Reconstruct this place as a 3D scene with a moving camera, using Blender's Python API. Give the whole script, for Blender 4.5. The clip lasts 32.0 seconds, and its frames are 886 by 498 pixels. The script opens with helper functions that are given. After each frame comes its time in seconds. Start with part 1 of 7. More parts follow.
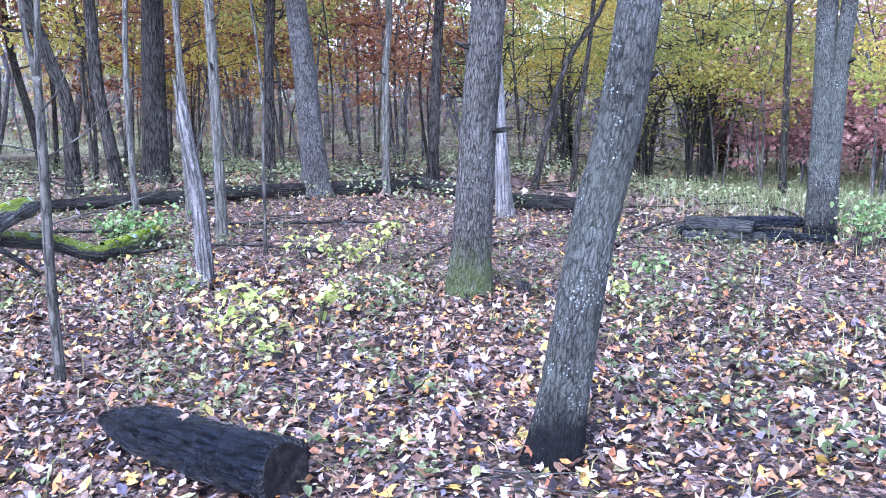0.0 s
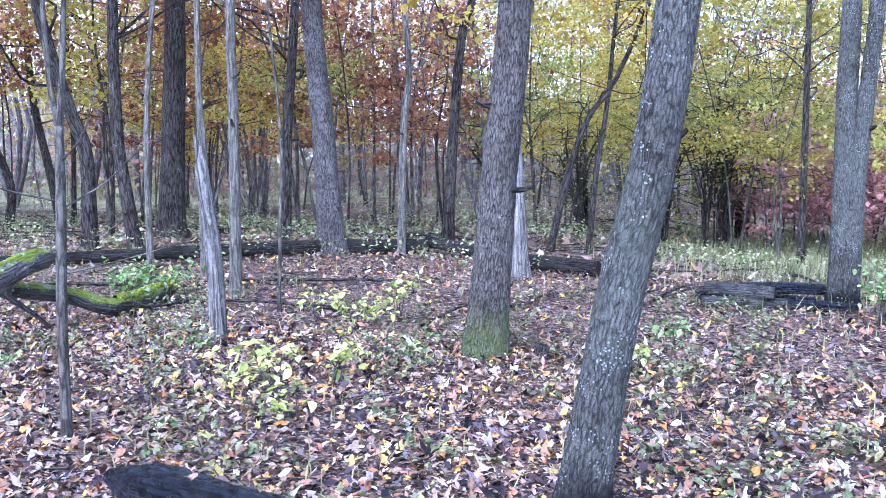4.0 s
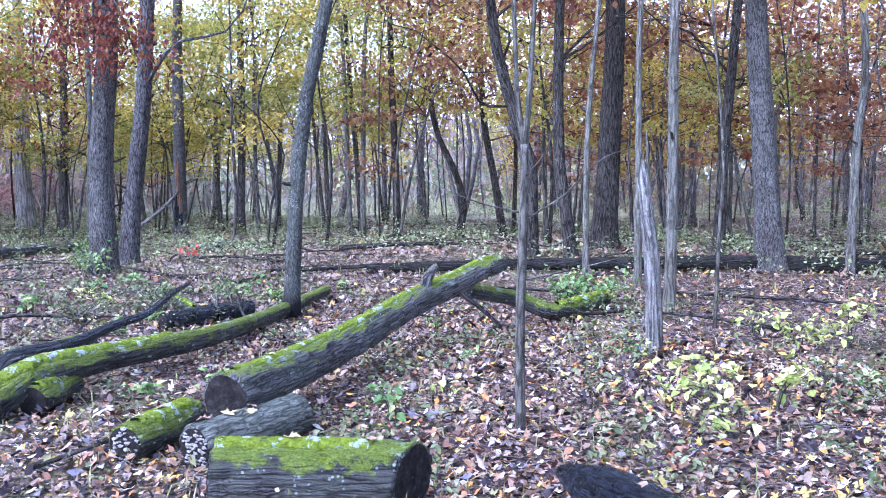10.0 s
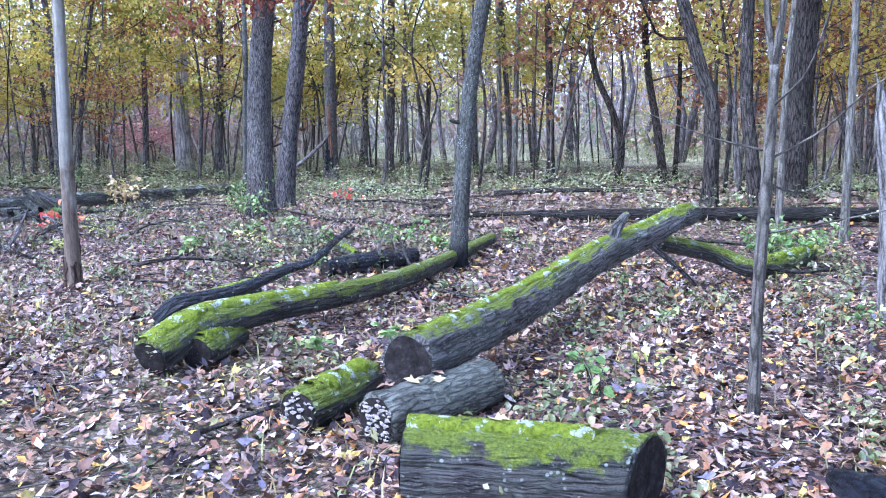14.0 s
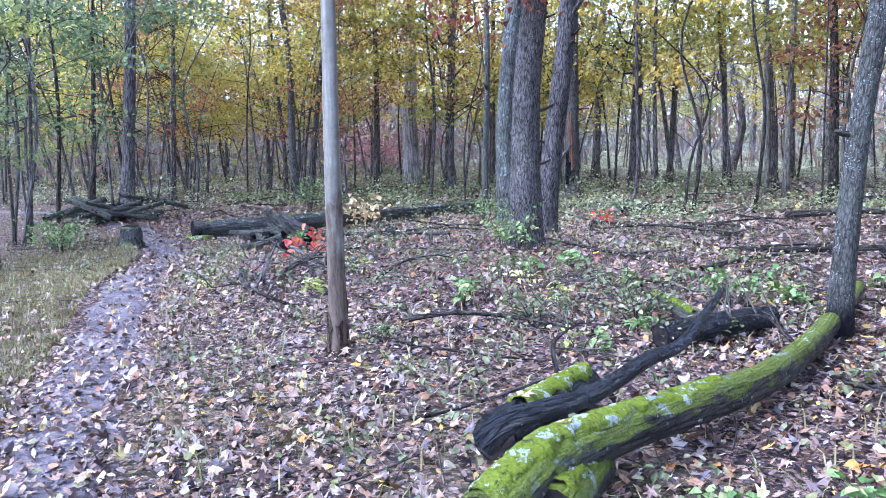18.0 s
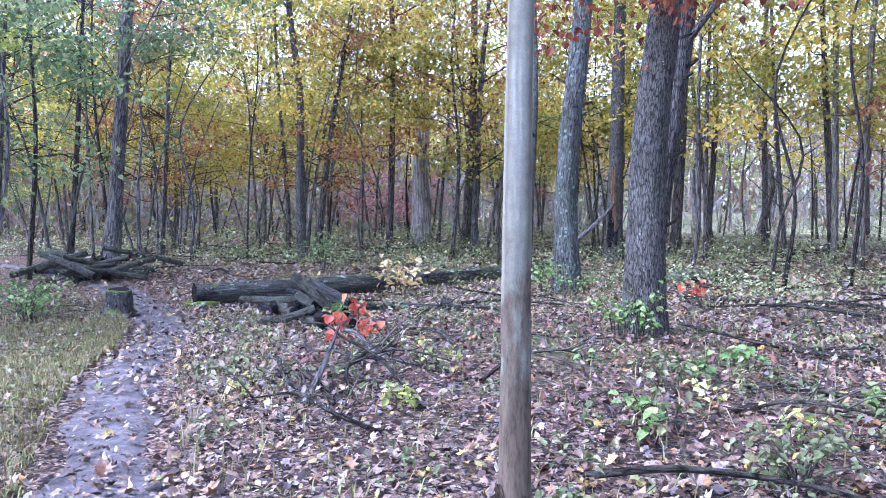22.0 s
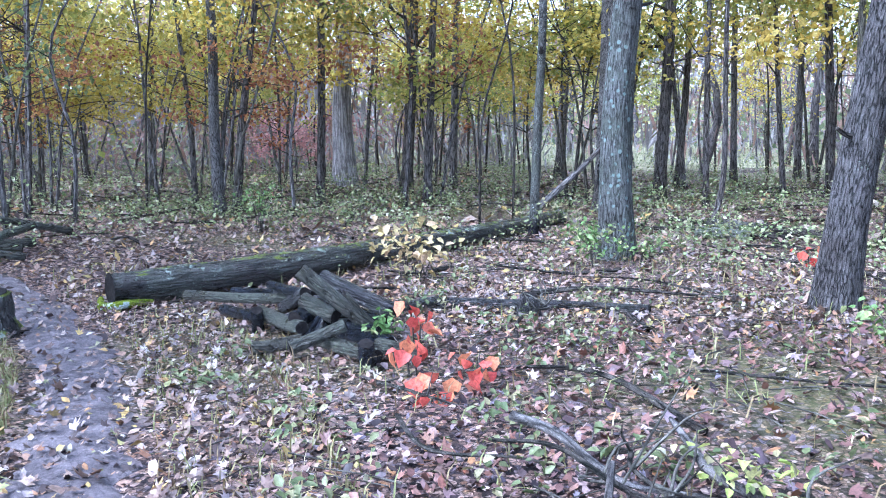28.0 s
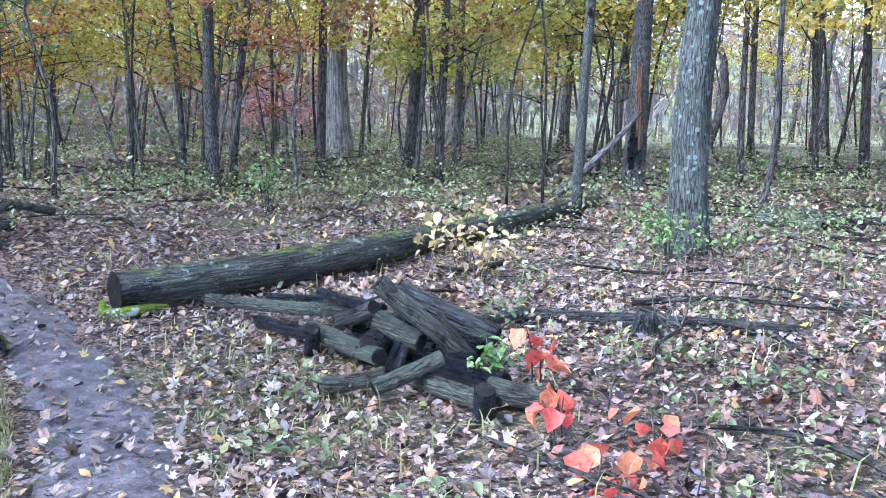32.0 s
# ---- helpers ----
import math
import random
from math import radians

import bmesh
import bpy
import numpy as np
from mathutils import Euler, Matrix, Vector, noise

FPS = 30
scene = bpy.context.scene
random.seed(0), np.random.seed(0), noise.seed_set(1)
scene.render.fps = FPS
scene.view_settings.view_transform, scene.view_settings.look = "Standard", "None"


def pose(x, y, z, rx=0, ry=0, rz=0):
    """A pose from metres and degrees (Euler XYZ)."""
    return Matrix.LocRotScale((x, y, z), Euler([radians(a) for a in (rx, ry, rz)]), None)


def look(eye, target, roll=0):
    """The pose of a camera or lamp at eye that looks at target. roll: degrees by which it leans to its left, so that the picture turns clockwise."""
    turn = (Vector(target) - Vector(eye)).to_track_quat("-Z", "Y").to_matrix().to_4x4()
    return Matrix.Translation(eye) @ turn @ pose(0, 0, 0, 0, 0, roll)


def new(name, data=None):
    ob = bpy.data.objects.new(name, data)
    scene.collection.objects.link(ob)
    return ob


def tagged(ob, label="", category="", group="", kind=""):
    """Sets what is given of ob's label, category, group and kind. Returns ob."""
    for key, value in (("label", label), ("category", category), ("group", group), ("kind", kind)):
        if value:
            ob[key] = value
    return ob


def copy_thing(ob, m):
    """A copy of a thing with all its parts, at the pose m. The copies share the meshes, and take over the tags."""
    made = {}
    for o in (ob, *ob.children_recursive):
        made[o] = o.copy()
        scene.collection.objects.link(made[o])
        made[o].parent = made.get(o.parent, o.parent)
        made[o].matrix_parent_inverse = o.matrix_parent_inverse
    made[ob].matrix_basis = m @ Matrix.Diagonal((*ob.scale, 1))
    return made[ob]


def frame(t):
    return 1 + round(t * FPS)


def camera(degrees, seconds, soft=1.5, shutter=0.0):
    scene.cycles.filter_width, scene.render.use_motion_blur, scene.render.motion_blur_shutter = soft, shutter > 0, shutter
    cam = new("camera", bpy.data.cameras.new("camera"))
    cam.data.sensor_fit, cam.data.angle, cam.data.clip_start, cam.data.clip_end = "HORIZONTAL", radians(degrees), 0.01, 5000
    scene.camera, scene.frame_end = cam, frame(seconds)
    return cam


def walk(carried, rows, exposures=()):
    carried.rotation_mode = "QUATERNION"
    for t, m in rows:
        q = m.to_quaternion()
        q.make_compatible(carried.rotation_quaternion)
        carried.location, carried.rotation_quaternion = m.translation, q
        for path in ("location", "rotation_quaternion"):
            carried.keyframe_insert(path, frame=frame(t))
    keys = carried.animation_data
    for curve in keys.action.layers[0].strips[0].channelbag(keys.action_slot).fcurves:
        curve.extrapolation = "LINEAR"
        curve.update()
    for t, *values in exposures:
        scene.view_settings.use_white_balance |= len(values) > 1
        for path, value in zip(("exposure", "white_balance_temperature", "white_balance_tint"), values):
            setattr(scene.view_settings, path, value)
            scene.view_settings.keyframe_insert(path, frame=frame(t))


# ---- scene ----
PATH = [
    (0, (0.078, -0.070, 1.529), (0.041, 1.902, 1.200), -1.2),
    (0.5, (0.067, -0.052, 1.528), (0.018, 1.930, 1.264), -1.0),
    (1, (0.059, -0.057, 1.516), (0.003, 1.933, 1.324), -0.7),
    (1.5, (0.051, -0.059, 1.515), (-0.006, 1.933, 1.350), -0.5),
    (2, (0.056, -0.048, 1.515), (0.004, 1.945, 1.355), -0.3),
    (2.5, (0.049, -0.036, 1.509), (0.007, 1.957, 1.350), -0.2),
    (4.5, (0.022, 0.031, 1.498), (-0.067, 2.019, 1.303), -0.1),
    (5, (0.015, 0.023, 1.507), (-0.120, 2.009, 1.315), -0.1),
    (5.5, (0.012, 0.028, 1.510), (-0.188, 2.009, 1.323), -0.2),
    (6, (0.000, -0.000, 1.520), (-0.277, 1.972, 1.337), -0.3),
    (6.5, (-0.017, -0.021, 1.525), (-0.388, 1.937, 1.347), -0.4),
    (7, (-0.044, -0.029, 1.519), (-0.519, 1.907, 1.351), -0.5),
    (7.5, (-0.049, -0.026, 1.523), (-0.633, 1.880, 1.363), -0.7),
    (8, (-0.075, -0.054, 1.531), (-0.760, 1.819, 1.375), -0.4),
    (8.5, (-0.079, -0.076, 1.531), (-0.863, 1.758, 1.380), -0.4),
    (9, (-0.087, -0.070, 1.525), (-0.951, 1.727, 1.376), -0.5),
    (9.5, (-0.091, -0.064, 1.518), (-1.016, 1.702, 1.366), -0.6),
    (10, (-0.101, -0.058, 1.510), (-1.066, 1.687, 1.353), -0.5),
    (10.5, (-0.100, -0.060, 1.515), (-1.092, 1.668, 1.346), -0.4),
    (11, (-0.118, -0.052, 1.514), (-1.134, 1.661, 1.329), -0.3),
    (11.5, (-0.135, -0.044, 1.516), (-1.175, 1.652, 1.310), -0.4),
    (12, (-0.165, -0.038, 1.512), (-1.227, 1.641, 1.282), -0.4),
    (12.5, (-0.211, -0.041, 1.502), (-1.291, 1.623, 1.246), -0.4),
    (13, (-0.342, 0.038, 1.476), (-1.454, 1.678, 1.200), -0.4),
    (13.5, (-0.576, 0.216, 1.447), (-1.736, 1.820, 1.161), -0.4),
    (14, (-0.818, 0.411, 1.434), (-2.038, 1.972, 1.159), -0.4),
    (14.5, (-1.067, 0.592, 1.437), (-2.350, 2.105, 1.179), -0.6),
    (15, (-1.310, 0.764, 1.432), (-2.654, 2.226, 1.190), -0.6),
    (15.5, (-1.532, 0.978, 1.387), (-2.944, 2.376, 1.166), -1.2),
    (17.5, (-2.553, 1.185, 1.497), (-4.096, 2.434, 1.246), -1.5),
    (18, (-2.849, 1.215, 1.523), (-4.399, 2.453, 1.271), -1.4),
    (18.5, (-3.117, 1.290, 1.522), (-4.679, 2.519, 1.294), -1.0),
    (19, (-3.433, 1.465, 1.501), (-5.015, 2.674, 1.313), -0.7),
    (19.5, (-3.808, 1.648, 1.467), (-5.398, 2.852, 1.312), -0.6),
    (20, (-4.165, 1.726, 1.466), (-5.743, 2.946, 1.326), -0.1),
    (20.5, (-4.471, 1.784, 1.470), (-6.041, 3.017, 1.342), 0.1),
    (21, (-4.812, 1.819, 1.491), (-6.365, 3.072, 1.362), 0.2),
    (21.5, (-5.135, 1.813, 1.499), (-6.666, 3.093, 1.370), 0.2),
    (22, (-5.455, 1.911, 1.479), (-6.978, 3.202, 1.353), 0.1),
    (22.5, (-5.820, 2.028, 1.474), (-7.337, 3.327, 1.360), 0.3),
    (23, (-6.211, 2.104, 1.474), (-7.715, 3.419, 1.387), 0.6),
    (23.5, (-6.514, 2.185, 1.466), (-8.017, 3.503, 1.402), 0.6),
    (24, (-6.851, 2.330, 1.477), (-8.364, 3.636, 1.411), 0.6),
    (24.5, (-7.040, 2.346, 1.514), (-8.549, 3.656, 1.424), 0.5),
    (26.5, (-8.275, 2.713, 1.509), (-9.713, 4.098, 1.395), -0.9),
    (27, (-8.668, 2.874, 1.524), (-10.068, 4.290, 1.335), -0.8),
    (27.5, (-9.052, 3.028, 1.523), (-10.395, 4.481, 1.232), -0.8),
    (28, (-9.326, 3.133, 1.524), (-10.626, 4.627, 1.245), -0.4),
    (28.5, (-9.540, 3.269, 1.510), (-10.805, 4.796, 1.250), -0.1),
    (29, (-9.730, 3.395, 1.504), (-10.961, 4.952, 1.255), 0.4),
    (29.5, (-9.907, 3.441, 1.496), (-11.099, 5.029, 1.256), 1.1),
    (30, (-10.138, 3.484, 1.484), (-11.287, 5.103, 1.242), 1.8),
    (30.5, (-10.341, 3.560, 1.473), (-11.469, 5.192, 1.220), 2.4),
    (31, (-10.490, 3.635, 1.464), (-11.618, 5.262, 1.186), 2.5),
    (31.5, (-10.621, 3.651, 1.478), (-11.796, 5.235, 1.148), 1.8),
    (32, (-10.804, 3.621, 1.546), (-12.039, 5.154, 1.196), 0.6),
]
cam = camera(53.7, 32.0, 1.0)
walk(cam, [(t, look(eye, target, roll)) for t, eye, target, roll in PATH],
     exposures=[(0.0, 2.40, 4790, 22), (8.0, 2.35, 4670, 23), (12.0, 2.38, 4770, 23), (14.5, 2.40, 4770, 19), (20.0, 2.33, 4840, 20), (24.0, 2.34, 4830, 19), (28.0, 2.52, 4760, 13), (30.0, 2.52, 4690, 15), (32.0, 2.55, 4820, 9)])

# ---- world and light: an overcast autumn afternoon ----
SUN_EL, SUN_AZ = radians(48), radians(205)
world = bpy.data.worlds.new("overcast_sky")
scene.world = world
world.use_nodes = True
wn, wl = world.node_tree.nodes, world.node_tree.links
sky = wn.new("ShaderNodeTexSky")
sky.sky_type, sky.sun_disc = "NISHITA", False
sky.sun_elevation, sky.sun_rotation = SUN_EL, SUN_AZ
sky.air_density, sky.dust_density, sky.ozone_density = 1.0, 1.5, 1.0
veil = wn.new("ShaderNodeHueSaturation")
veil.inputs["Saturation"].default_value = 0.5
veil.inputs["Value"].default_value = 1.0
wl.new(sky.outputs[0], veil.inputs["Color"])
wl.new(veil.outputs[0], wn["Background"].inputs["Color"])
wn["Background"].inputs["Strength"].default_value = 0.15
sun = new("sun", bpy.data.lights.new("sun", "SUN"))
sun.data.energy, sun.data.angle, sun.data.color = 1.2, radians(25), (1.0, 0.97, 0.92)
sun.matrix_world = look((30 * math.sin(SUN_AZ) * math.cos(SUN_EL), 30 * math.cos(SUN_AZ) * math.cos(SUN_EL), 30 * math.sin(SUN_EL)), (0, 0, 0))

# ---- materials ----


class Mat:
    """A node material with short helpers."""

    def __init__(self, name, rough=0.8, spec=0.4):
        self.m = bpy.data.materials.new(name)
        self.m.use_nodes = True
        self.n, self.l = self.m.node_tree.nodes, self.m.node_tree.links
        self.b = self.n["Principled BSDF"]
        self.b.inputs["Roughness"].default_value = rough
        self.b.inputs["Specular IOR Level"].default_value = spec
        self.co = self.n.new("ShaderNodeTexCoord").outputs["Object"]

    def flow(self, sz):
        """Coordinates that run along a limb, squeezed along it by sz."""
        a = self.n.new("ShaderNodeAttribute")
        a.attribute_name = "flow"
        m = self.n.new("ShaderNodeMapping")
        m.inputs["Scale"].default_value = (1, 1, sz)
        self.l.new(a.outputs["Vector"], m.inputs["Vector"])
        return m.outputs[0]

    def scaled(self, sx, sy, sz):
        m = self.n.new("ShaderNodeMapping")
        m.inputs["Scale"].default_value = (sx, sy, sz)
        self.l.new(self.co, m.inputs["Vector"])
        return m.outputs[0]

    def noise(self, scale, vec=None, detail=4, rough=0.6, dist=0.0):
        t = self.n.new("ShaderNodeTexNoise")
        t.inputs["Scale"].default_value, t.inputs["Detail"].default_value = scale, detail
        t.inputs["Roughness"].default_value, t.inputs["Distortion"].default_value = rough, dist
        self.l.new(vec or self.co, t.inputs["Vector"])
        return t.outputs["Fac"]

    def cells(self, scale, vec=None, feature="F1", out="Distance", rand=1.0):
        t = self.n.new("ShaderNodeTexVoronoi")
        t.feature = feature
        t.inputs["Scale"].default_value, t.inputs["Randomness"].default_value = scale, rand
        self.l.new(vec or self.co, t.inputs["Vector"])
        return t.outputs[out]

    def ramp(self, fac, stops, constant=False):
        r = self.n.new("ShaderNodeValToRGB")
        if constant:
            r.color_ramp.interpolation = "CONSTANT"
        e = r.color_ramp.elements
        while len(e) < len(stops):
            e.new(0.5)
        for k, (p, c) in zip(e, stops):
            k.position, k.color = p, (*c, 1) if len(c) == 3 else c
        self.l.new(fac, r.inputs[0])
        return r.outputs[0]

    def mix(self, fac, a, b, how="MIX"):
        x = self.n.new("ShaderNodeMix")
        x.data_type, x.blend_type = "RGBA", how
        for sock, v in ((x.inputs[0], fac), (x.inputs[6], a), (x.inputs[7], b)):
            if isinstance(v, (int, float)):
                sock.default_value = v
            elif isinstance(v, tuple):
                sock.default_value = (*v, 1)
            else:
                self.l.new(v, sock)
        return x.outputs[2]

    def math(self, op, a, b=0.0):
        x = self.n.new("ShaderNodeMath")
        x.operation = op
        for sock, v in zip(x.inputs, (a, b)):
            if isinstance(v, (int, float)):
                sock.default_value = v
            else:
                self.l.new(v, sock)
        return x.outputs[0]

    def island(self):
        return self.n.new("ShaderNodeNewGeometry").outputs["Random Per Island"]

    def height(self):
        s = self.n.new("ShaderNodeSeparateXYZ")
        self.l.new(self.co, s.inputs[0])
        return s.outputs[2]

    def facing_up(self):
        s = self.n.new("ShaderNodeSeparateXYZ")
        self.l.new(self.n.new("ShaderNodeNewGeometry").outputs["Normal"], s.inputs[0])
        return s.outputs[2]

    def colour(self, c):
        self.l.new(c, self.b.inputs["Base Color"]) if not isinstance(c, tuple) else None
        if isinstance(c, tuple):
            self.b.inputs["Base Color"].default_value = (*c, 1)
        return self

    def bump(self, h, strength=0.5, dist=0.02):
        b = self.n.new("ShaderNodeBump")
        b.inputs["Strength"].default_value, b.inputs["Distance"].default_value = strength, dist
        self.l.new(h, b.inputs["Height"])
        self.l.new(b.outputs[0], self.b.inputs["Normal"])
        return self


def bark(name, dark, light, ridge=26.0, stretch=0.16, strength=0.8, lichen=0.0, lichen_c=(0.42, 0.47, 0.40),
         moss=0.0, rough=0.85, char=0.0, spots=34.0, top_moss=0.0, patch=(0.66, 5.0), gloss=0.15, speck=0.75, stain=0.0):
    """Bark: upright ridges between dark furrows, lichen discs, moss or soot round the foot."""
    k = Mat(name, rough, gloss)
    bend = k.n.new("ShaderNodeVectorMath")
    bend.operation = "MULTIPLY_ADD"
    shake = k.n.new("ShaderNodeTexNoise")
    shake.inputs["Scale"].default_value, shake.inputs["Detail"].default_value = 14.0, 3
    k.l.new(k.co, shake.inputs["Vector"])
    k.l.new(shake.outputs["Color"], bend.inputs[0])
    bend.inputs[1].default_value = (0.02, 0.02, 0.02)
    k.l.new(k.flow(stretch), bend.inputs[2])
    vec = bend.outputs[0]
    crack = k.math("ABSOLUTE", k.math("SUBTRACT", k.noise(0.5 * ridge, vec, 5, 0.6), 0.5))
    fine = k.math("ABSOLUTE", k.math("SUBTRACT", k.noise(1.15 * ridge, vec, 5, 0.65), 0.5))
    plates = k.cells(0.8 * ridge, vec, "DISTANCE_TO_EDGE")
    grain = k.noise(80.0, k.flow(0.5), 7, 0.85)
    relief = k.math("ADD", k.math("MULTIPLY", k.math("MINIMUM", crack, 0.12), 2.2), k.math("MULTIPLY", k.math("MINIMUM", fine, 0.10), 1.3))
    relief = k.math("ADD", relief, k.math("MULTIPLY", k.math("MINIMUM", plates, 0.22), 1.7))
    relief = k.math("ADD", relief, k.math("MULTIPLY", k.math("SUBTRACT", grain, 0.5), 0.55))
    c = k.ramp(relief, [(0.12, dark), (0.3, tuple(0.45 * a + 0.55 * b for a, b in zip(light, dark))), (0.52, light), (0.95, tuple(1.45 * v for v in light))])
    tone = k.ramp(k.noise(2.6, None, 5, 0.7), [(0.3, (0.5, 0.46, 0.43)), (0.5, (0.95, 0.94, 0.93)), (0.7, (1.3, 1.3, 1.31))])
    c = k.mix(0.9, c, tone, "MULTIPLY")
    c = k.mix(speck, c, k.ramp(k.noise(170.0, None, 3, 0.85), [(0.34, (0.4, 0.4, 0.4)), (0.5, (1.0, 1.0, 1.0)), (0.68, (1.65, 1.65, 1.65))]), "MULTIPLY")
    if lichen > 0:
        spot = k.cells(spots, None, "F1", "Distance")
        keep = k.ramp(k.noise(patch[1], None, 3), [(patch[0] - 0.16 * lichen, (0, 0, 0)), (patch[0] + 0.05 - 0.16 * lichen, (0.9, 0.9, 0.9))])
        disc = k.ramp(k.math("ADD", spot, k.math("MULTIPLY", k.noise(30.0 if spots > 20 else 14.0, None, 5, 0.7), 0.4)), [(0.42, (1, 1, 1)), (0.48, (0, 0, 0))])
        c = k.mix(k.math("MULTIPLY", disc, keep), c, k.ramp(k.noise(110.0, None, 4, 0.8), [(0.3, tuple(0.55 * v for v in lichen_c)), (0.6, lichen_c)]))
        c = k.mix(k.math("MULTIPLY", k.ramp(k.noise(2.2, None, 6, 0.75), [(0.45, (0, 0, 0)), (0.7, (1, 1, 1))]), 0.5 * lichen), c, (0.17, 0.20, 0.15))
    if moss > 0:
        top = k.math("ADD", k.height(), k.math("MULTIPLY", k.noise(9.0, None, 5, 0.7), 0.9))
        c = k.mix(k.ramp(top, [(0.2 + moss * 0.4, (0.75, 0.75, 0.75)), (0.7 + moss * 0.7, (0, 0, 0))]), c,
                  k.ramp(k.noise(60.0, None, 5, 0.8), [(0.35, (0.03, 0.05, 0.01)), (0.65, (0.17, 0.22, 0.04))]))
    if top_moss:
        up = k.math("ADD", k.math("MULTIPLY", k.facing_up(), 0.45), k.noise(5.0, None, 8, 0.75))
        c = k.mix(k.ramp(up, [(0.74 - 0.1 * top_moss, (0, 0, 0)), (0.82 - 0.1 * top_moss, (0.97, 0.97, 0.97))]), c,
                  k.ramp(k.noise(75.0, None, 6, 0.85), [(0.32, (0.02, 0.035, 0.005)), (0.5, (0.17, 0.22, 0.018)), (0.7, (0.38, 0.42, 0.06))]))
        pale = k.math("MULTIPLY", k.ramp(k.noise(7.0, None, 6, 0.7), [(0.58, (0, 0, 0)), (0.62, (1, 1, 1))]), k.ramp(k.facing_up(), [(0.2, (0, 0, 0)), (0.6, (0.9, 0.9, 0.9))]))
        c = k.mix(pale, c, k.ramp(k.noise(90.0, None, 4, 0.8), [(0.3, (0.16, 0.20, 0.15)), (0.6, (0.46, 0.52, 0.45))]))
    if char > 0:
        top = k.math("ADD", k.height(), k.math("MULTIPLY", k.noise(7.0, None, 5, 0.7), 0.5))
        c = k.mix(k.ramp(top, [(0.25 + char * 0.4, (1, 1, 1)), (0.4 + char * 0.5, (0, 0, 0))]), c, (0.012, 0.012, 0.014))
    if stain > 0:
        low = k.math("SUBTRACT", k.math("MULTIPLY", k.noise(9.0, k.flow(0.35), 6, 0.7), 2.6), k.height())
        c = k.mix(k.ramp(low, [(stain - 0.12, (0, 0, 0)), (stain + 0.12, (0.9, 0.9, 0.9))]), c, k.ramp(k.noise(40.0, k.flow(0.2), 6, 0.8), [(0.35, (0.03, 0.022, 0.017)), (0.65, (0.15, 0.11, 0.08))]))
    damp = k.ramp(k.noise(9.0, None, 4), [(0.35, (rough - 0.12,) * 3), (0.65, (min(1.0, rough + 0.1),) * 3)])
    k.l.new(damp, k.b.inputs["Roughness"])
    return k.colour(c).bump(relief, min(1.0, strength), 0.06).m


def leafy(name, stops, rough=0.45, sheen=0.5, through_light=0.0):
    """Many separate leaves: each leaf takes its own colour."""
    k = Mat(name, rough, sheen)
    c = k.ramp(k.island(), stops)
    c = k.mix(0.65, c, k.ramp(k.noise(48.0, None, 4, 0.7), [(0.3, (0.2, 0.18, 0.17)), (0.52, (0.95, 0.94, 0.93)), (0.72, (1.5, 1.47, 1.45))]), "MULTIPLY")
    if through_light >= 0.5:
        each = k.n.new("ShaderNodeObjectInfo").outputs["Random"]
        c = k.mix(0.85, c, k.ramp(each, [(0.0, (0.62, 0.66, 0.74)), (0.35, (1.0, 1.0, 1.0)), (0.7, (0.84, 0.74, 0.78)), (1.0, (1.2, 1.17, 1.1))]), "MULTIPLY")
    k.colour(c)
    if through_light:
        t = k.n.new("ShaderNodeBsdfTranslucent")
        k.l.new(c, t.inputs[0])
        s = k.n.new("ShaderNodeMixShader")
        s.inputs[0].default_value = through_light
        k.l.new(k.b.outputs[0], s.inputs[1])
        k.l.new(t.outputs[0], s.inputs[2])
        k.l.new(s.outputs[0], k.n["Material Output"].inputs[0])
    return k.m


